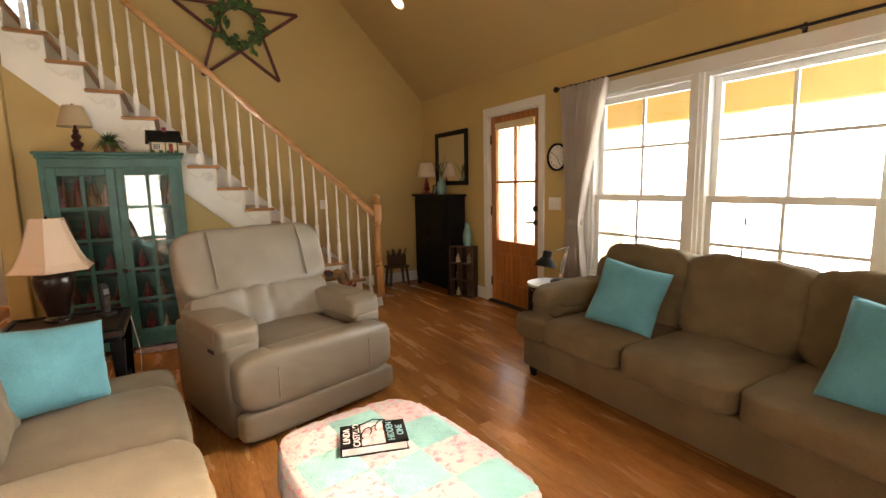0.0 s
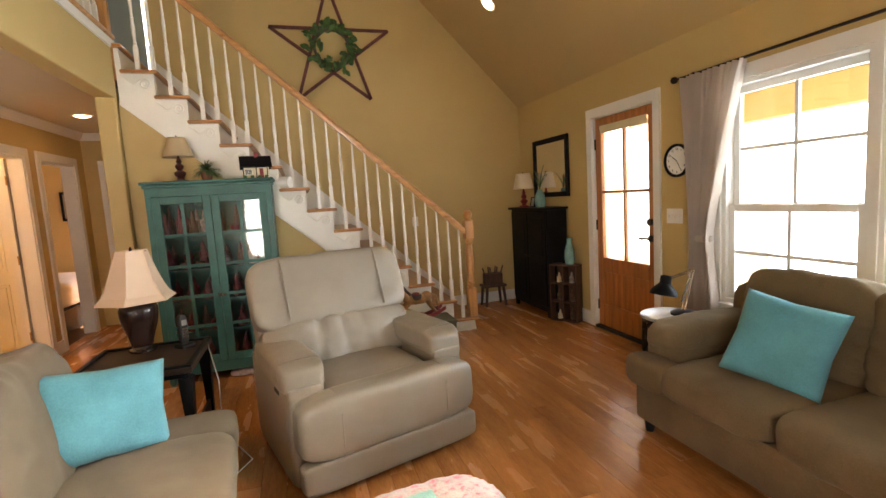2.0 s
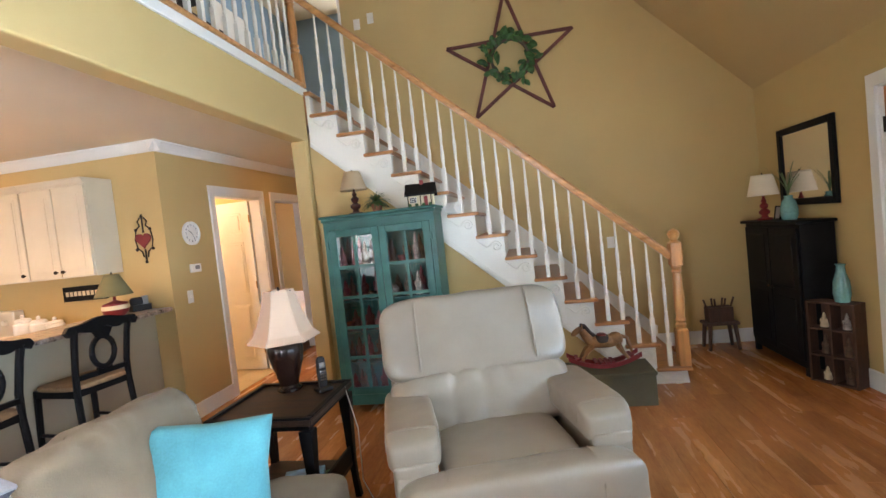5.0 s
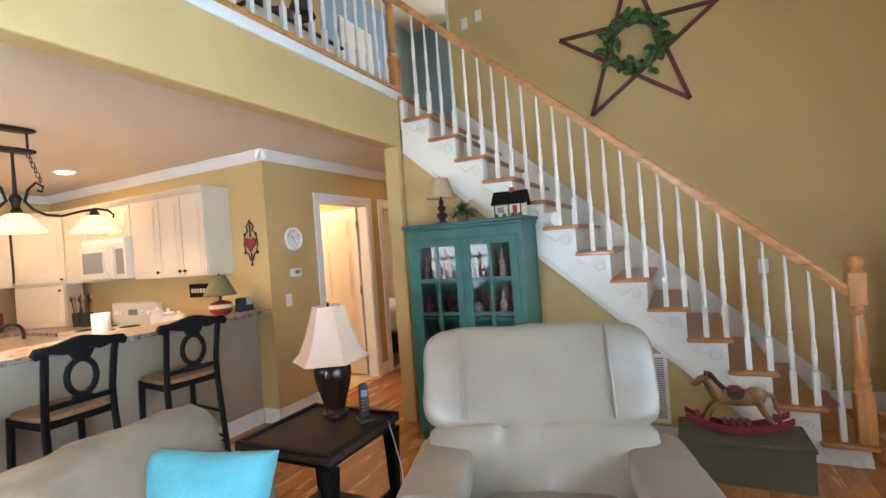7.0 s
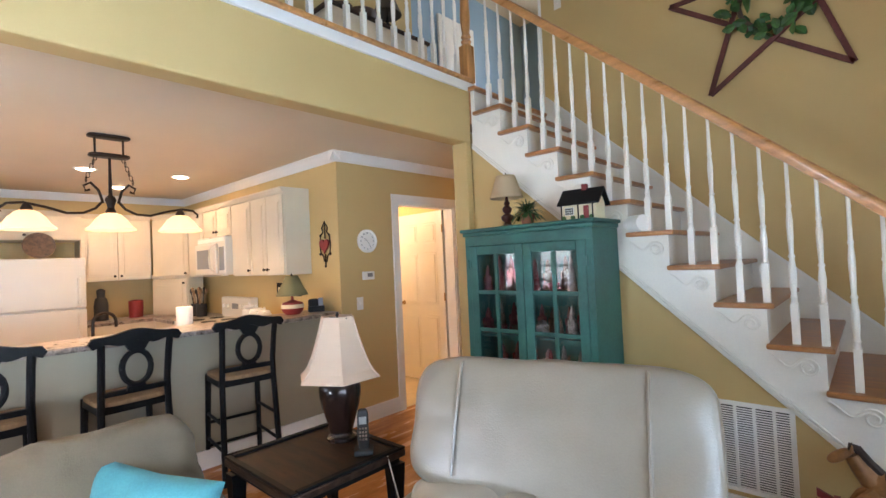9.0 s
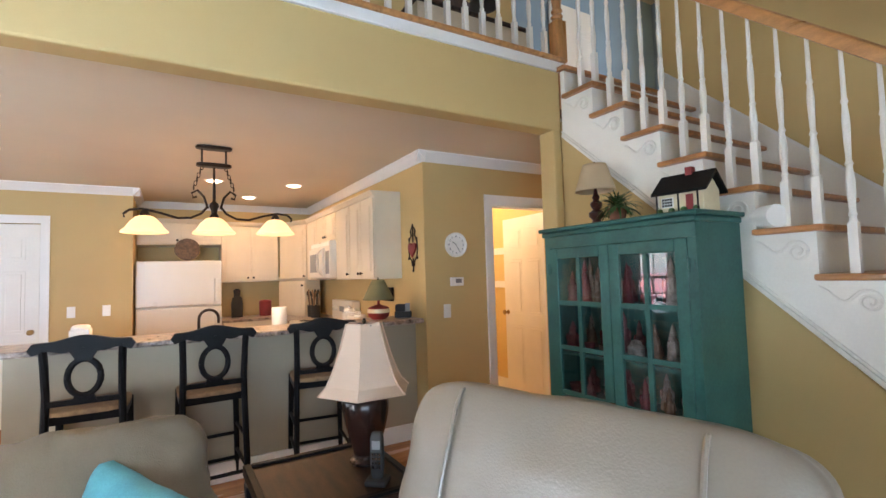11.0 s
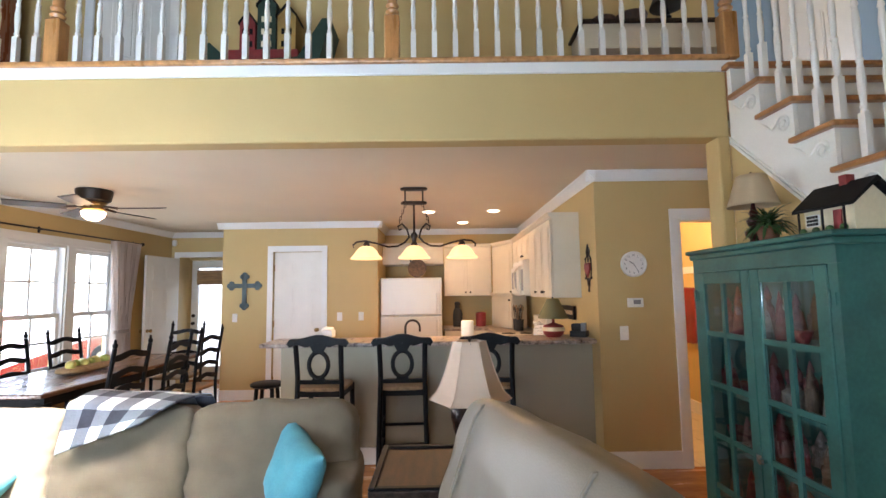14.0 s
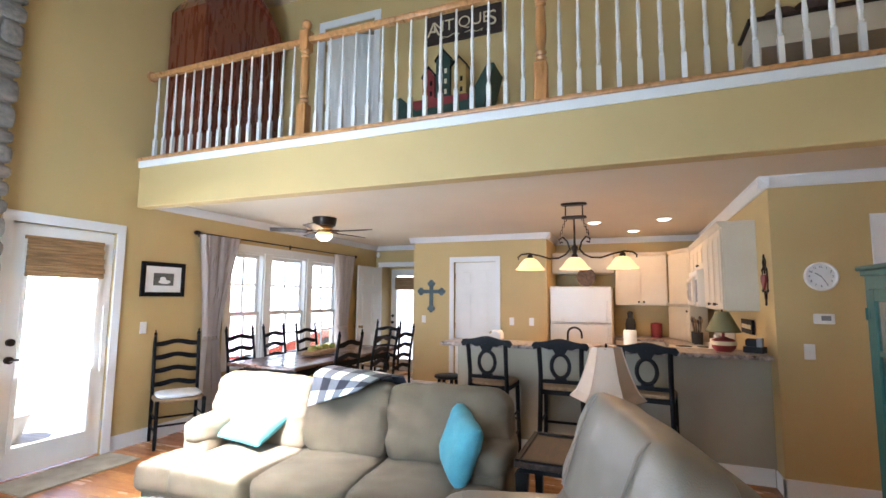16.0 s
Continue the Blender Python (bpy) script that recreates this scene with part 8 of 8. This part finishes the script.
prism(bm, [(0.10, 0.28), (0.95, 0.28), (1.12, 0.95), (1.05, 0.95), (0.85, 0.62), (0.30, 0.58), (0.12, 0.75), (0.05, 0.72)], -0.17, 0.17, "x")
part("body", bm, M_SLG, sl2)
bm = B()
box(bm, -0.15, 0.22, 0.55, 0.15, 0.85, 0.70)
bevel(bm, 0.01)
part("seat_cushion", bm, M_RED, sl2)
for y in (0.25, 0.85):
    for x in (-0.15, 0.15):
        bm = B()
        rod(bm, (x, y, 0.02), (x, y, 0.29), 0.014)
        part("strut", bm, M_SLG, sl2)
th2 = thing("toy_house", "tall toy saltbox houses in red and ochre on the sleigh", "decoration", pose(-2.42, 1.92, LOFT + 0.70))
for y, w, h, mt in ((-0.16, 0.11, 0.26, M_RED), (0.0, 0.13, 0.42, M_SLG), (0.17, 0.13, 0.32, mat("ochre", (0.35, 0.22, 0.06), 0.6, 0.2))):
    bm = B()
    prism(bm, [(y - w * 0.6, 0), (y + w * 0.6, 0), (y + w * 0.6, h), (y, h + 0.09), (y - w * 0.6, h)], -0.09, 0.09, "x")
    hw = part("house_wall", bm, mt, th2)
    bm = B()
    prism(bm, [(y - w * 0.7, h - 0.01), (y, h + 0.10), (y + w * 0.7, h - 0.01), (y + w * 0.7, h + 0.01), (y, h + 0.12), (y - w * 0.7, h + 0.01)], -0.10, 0.10, "x")
    part("roof", bm, M_BLACK, th2)
    for r in range(int(h / 0.11)):
        for c in (-0.03, 0.03):
            bm = B()
            box(bm, 0.089, y + c - 0.013, 0.05 + r * 0.11, 0.093, y + c + 0.013, 0.10 + r * 0.11)
            part("pane", bm, M_CREAM if mt == M_SLG else M_BLACK, hw)

# ---- outside ----
bm = B()
box(bm, -150, -150, -0.9, 150, 150, -0.5)
structure("ground", bm, M_GRASS, "grass round the house to the horizon")
bm = B()
box(bm, 3.03, -1.5, -0.49, 5.5, 7.0, -0.06)
structure("porch_floor", bm, M_DECK, "grey boarded front porch floor")
bm = B()
box(bm, 5.2, -1.5, 2.06, 5.4, 7.0, 2.38)
box(bm, 3.03, -1.5, 2.39, 5.5, 7.0, 2.46)
structure("porch_beam", bm, M_PORCHY, "yellow porch beam and ceiling")
rk = thing("rocking_chair", "dark wooden rocking chair on the porch", "rocking chair", pose(4.0, 2.55, -0.06, 0, 0, 105))
bm = B()
box(bm, -0.27, -0.25, 0.40, 0.27, 0.25, 0.43)
part("seat", bm, M_DKWOOD, rk)
bm = B()
for x in (-0.26, 0.26):
    tube(bm, [(x, 0.24, 0.05), (x, 0.26, 0.6), (x, 0.36, 1.02)], 0.02)
    tube(bm, [(x, -0.25, 0.05), (x, -0.25, 0.65)], 0.02)
tube(bm, [(-0.26, 0.36, 1.0), (-0.15, 0.38, 1.07), (0, 0.385, 1.09), (0.15, 0.38, 1.07), (0.26, 0.36, 1.0)], 0.025)
part("frame", bm, M_DKWOOD, rk, smooth=True)
for k in range(7):
    bm = B()
    x = -0.2 + 0.067 * k
    tube(bm, [(x, 0.25, 0.43), (x, 0.375, 1.06)], 0.009, 6)
    part("spindle", bm, M_DKWOOD, rk, smooth=True)
for x in (-0.28, 0.28):
    bm = B()
    tube(bm, [(x, -0.45 + 0.9 * i / 12 + 0.1, 0.018 + 0.10 * (2 * i / 12 - 1) ** 2) for i in range(13)], 0.018, 6)
    part("rocker", bm, M_DKWOOD, rk, smooth=True)
    bm = B()
    box(bm, x - 0.03, -0.30, 0.65, x + 0.03, 0.28, 0.675)
    part("armrest", bm, M_DKWOOD, rk)


def shrub(x, y, z, r, h, seed):
    rn = random.Random(seed)
    ob = thing("garden_shrub", "sunlit leafy garden shrub beyond the porch", "shrub", pose(x, y, z), "garden shrubs")
    bm = B()
    for k in range(7):
        a = rn.uniform(0, 6.28)
        tube(bm, [(0, 0, 0), (0.3 * r * math.cos(a), 0.3 * r * math.sin(a), h * 0.4), (0.7 * r * math.cos(a + 0.3), 0.7 * r * math.sin(a + 0.3), h * 0.85)], 0.02, 5, 0.3)
    part("stems", bm, M_BARK, ob)
    vsl, fs = [], []
    for k in range(900):
        a, u, v = rn.uniform(0, 6.28), rn.random() ** 0.5, rn.random()
        q = Vector((r * u * math.cos(a) * (1.1 - 0.4 * v), r * u * math.sin(a) * (1.1 - 0.4 * v), h * (0.15 + 0.85 * v)))
        d = Vector((rn.uniform(-1, 1), rn.uniform(-1, 1), rn.uniform(-1, 1))).normalized() * 0.06
        e = d.cross(Vector((rn.uniform(-1, 1), rn.uniform(-1, 1), 1))).normalized() * 0.03
        n0 = len(vsl)
        vsl += [q, q + d * 0.5 + e, q + d, q + d * 0.5 - e]
        fs.append((n0, n0 + 1, n0 + 2, n0 + 3))
    me = bpy.data.meshes.new("leaves")
    me.from_pydata([tuple(v) for v in vsl], [], fs)
    me.materials.append(M_LEAF)
    lf = new("leaves", me)
    lf.parent = ob


for k, (x, y, r, h) in enumerate(((6.6, 3.2, 0.7, 1.3), (6.4, 1.6, 0.6, 0.9), (7.2, 0.2, 0.8, 1.3), (6.8, 4.6, 0.7, 1.2), (9.5, 2.2, 1.0, 1.7), (8.6, 5.8, 0.9, 1.5))):
    shrub(x, y, -0.5, r, h, k + 20)
bm = B()
box(bm, -2.0, -4.2, -0.30, 0.8, -1.13, -0.03)
structure("deck", bm, M_DECK, "grey boarded back deck")
car = thing("pickup_truck", "red pickup truck parked beyond the dining window", "truck", pose(-8.4, -5.7, -0.5, 0, 0, 6))
bm = B()
prism(bm, [(-2.6, 0.45), (2.6, 0.45), (2.6, 1.05), (1.3, 1.12), (0.75, 1.75), (-0.75, 1.78), (-0.95, 1.10), (-2.6, 1.10)], -0.9, 0.9, "y")
bevel(bm, 0.05, 2)
part("body", bm, M_CARRED, car, smooth=True)
for s in (-0.905, 0.905):
    bm = B()
    prism(bm, [(-0.65, 1.15), (0.95, 1.15), (0.62, 1.65), (-0.6, 1.68)], s - 0.006, s + 0.006, "y")
    part("side_window", bm, M_GREY, car)
for x in (-1.7, 1.7):
    for y in (-0.8, 0.8):
        bm = B()
        rod(bm, (x, y - 0.11, 0.38), (x, y + 0.11, 0.38), 0.38, seg=24)
        wl = part("wheel", bm, M_DARK, car)
        bm = B()
        rod(bm, (x, y - 0.118, 0.38), (x, y + 0.118, 0.38), 0.22, seg=20)
        part("rim", bm, M_CHROME, wl)
pot = thing("deck_planter", "round grey planter on the back deck", "planter", pose(-0.95, -2.3, -0.03))
bm = B()
lathe(bm, 0, 0, 0, [(0.16, 0), (0.24, 0.25), (0.25, 0.28), (0.2, 0.28), (0.18, 0.1)], 20)
part("bowl", bm, M_GREY, pot, smooth=True)

# ---- tile and plank floors ----
tile_floor = thing("floor_bath", "tan tiled bathroom floor", "floor", pose(0, 0, 0), kind="structure")
bm = B()
box(bm, -0.165, -0.165, -0.012, 0.165, 0.165, 0.004)
tile_me = mesh_of(bm, M_TILE, False, "tile")
for i in range(6):
    for j in range(5):
        o = new("tile", tile_me)
        o.parent = tile_floor
        o.matrix_local = pose(-4.32 + i * 0.335, 4.98 + j * 0.335, 0)

planks = thing("floor_planks", "glossy honey oak laminate floor planks", "floor", pose(0, 0, 0), kind="structure")
PW, PL = 0.127, 1.22
rp2 = random.Random(11)
plank_me = {}


def plank_mesh(L):
    key = round(L, 2)
    if key not in plank_me:
        bm = B()
        box(bm, 0.0008, 0.0008, -0.011, PW - 0.0008, key - 0.0008, 0)
        plank_me[key] = mesh_of(bm, M_FLOOR, False, "plank")
    return plank_me[key]


far_v, far_f = [], []
row = 0
x = -7.6
count = 0
while x < X_F:
    y = -1.1 - rp2.uniform(0, PL)
    y_end = 6.2 if x > -1.3 else 9.1
    while y < y_end:
        a, b = max(y, -1.1), min(y + PL, y_end)
        in_bath = (-4.5 < x < -2.62) and a > 4.6
        if b - a > 0.05 and not in_bath:
            if x > -1.3 and count < 300:
                L = round(b - a, 2)
                o = new("plank", plank_mesh(L))
                o.parent = planks
                o.matrix_local = pose(x, a, 0)
                count += 1
            else:
                n0 = len(far_v)
                x1, y1 = x + PW - 0.0016, b - 0.0016
                far_v += [(x, a, -0.011), (x1, a, -0.011), (x1, y1, -0.011), (x, y1, -0.011), (x, a, 0), (x1, a, 0), (x1, y1, 0), (x, y1, 0)]
                far_f += [tuple(n0 + k for k in f) for f in ((4, 5, 6, 7), (0, 1, 5, 4), (1, 2, 6, 5), (2, 3, 7, 6), (3, 0, 4, 7))]
        y += PL
    x += PW
me = bpy.data.meshes.new("far_planks")
me.from_pydata(far_v, [], far_f)
me.materials.append(M_FLOORJ)
fp = new("far_planks", me)
fp.parent = planks
tagged(fp, "oak planks of the kitchen and hall floor", kind="stuff")
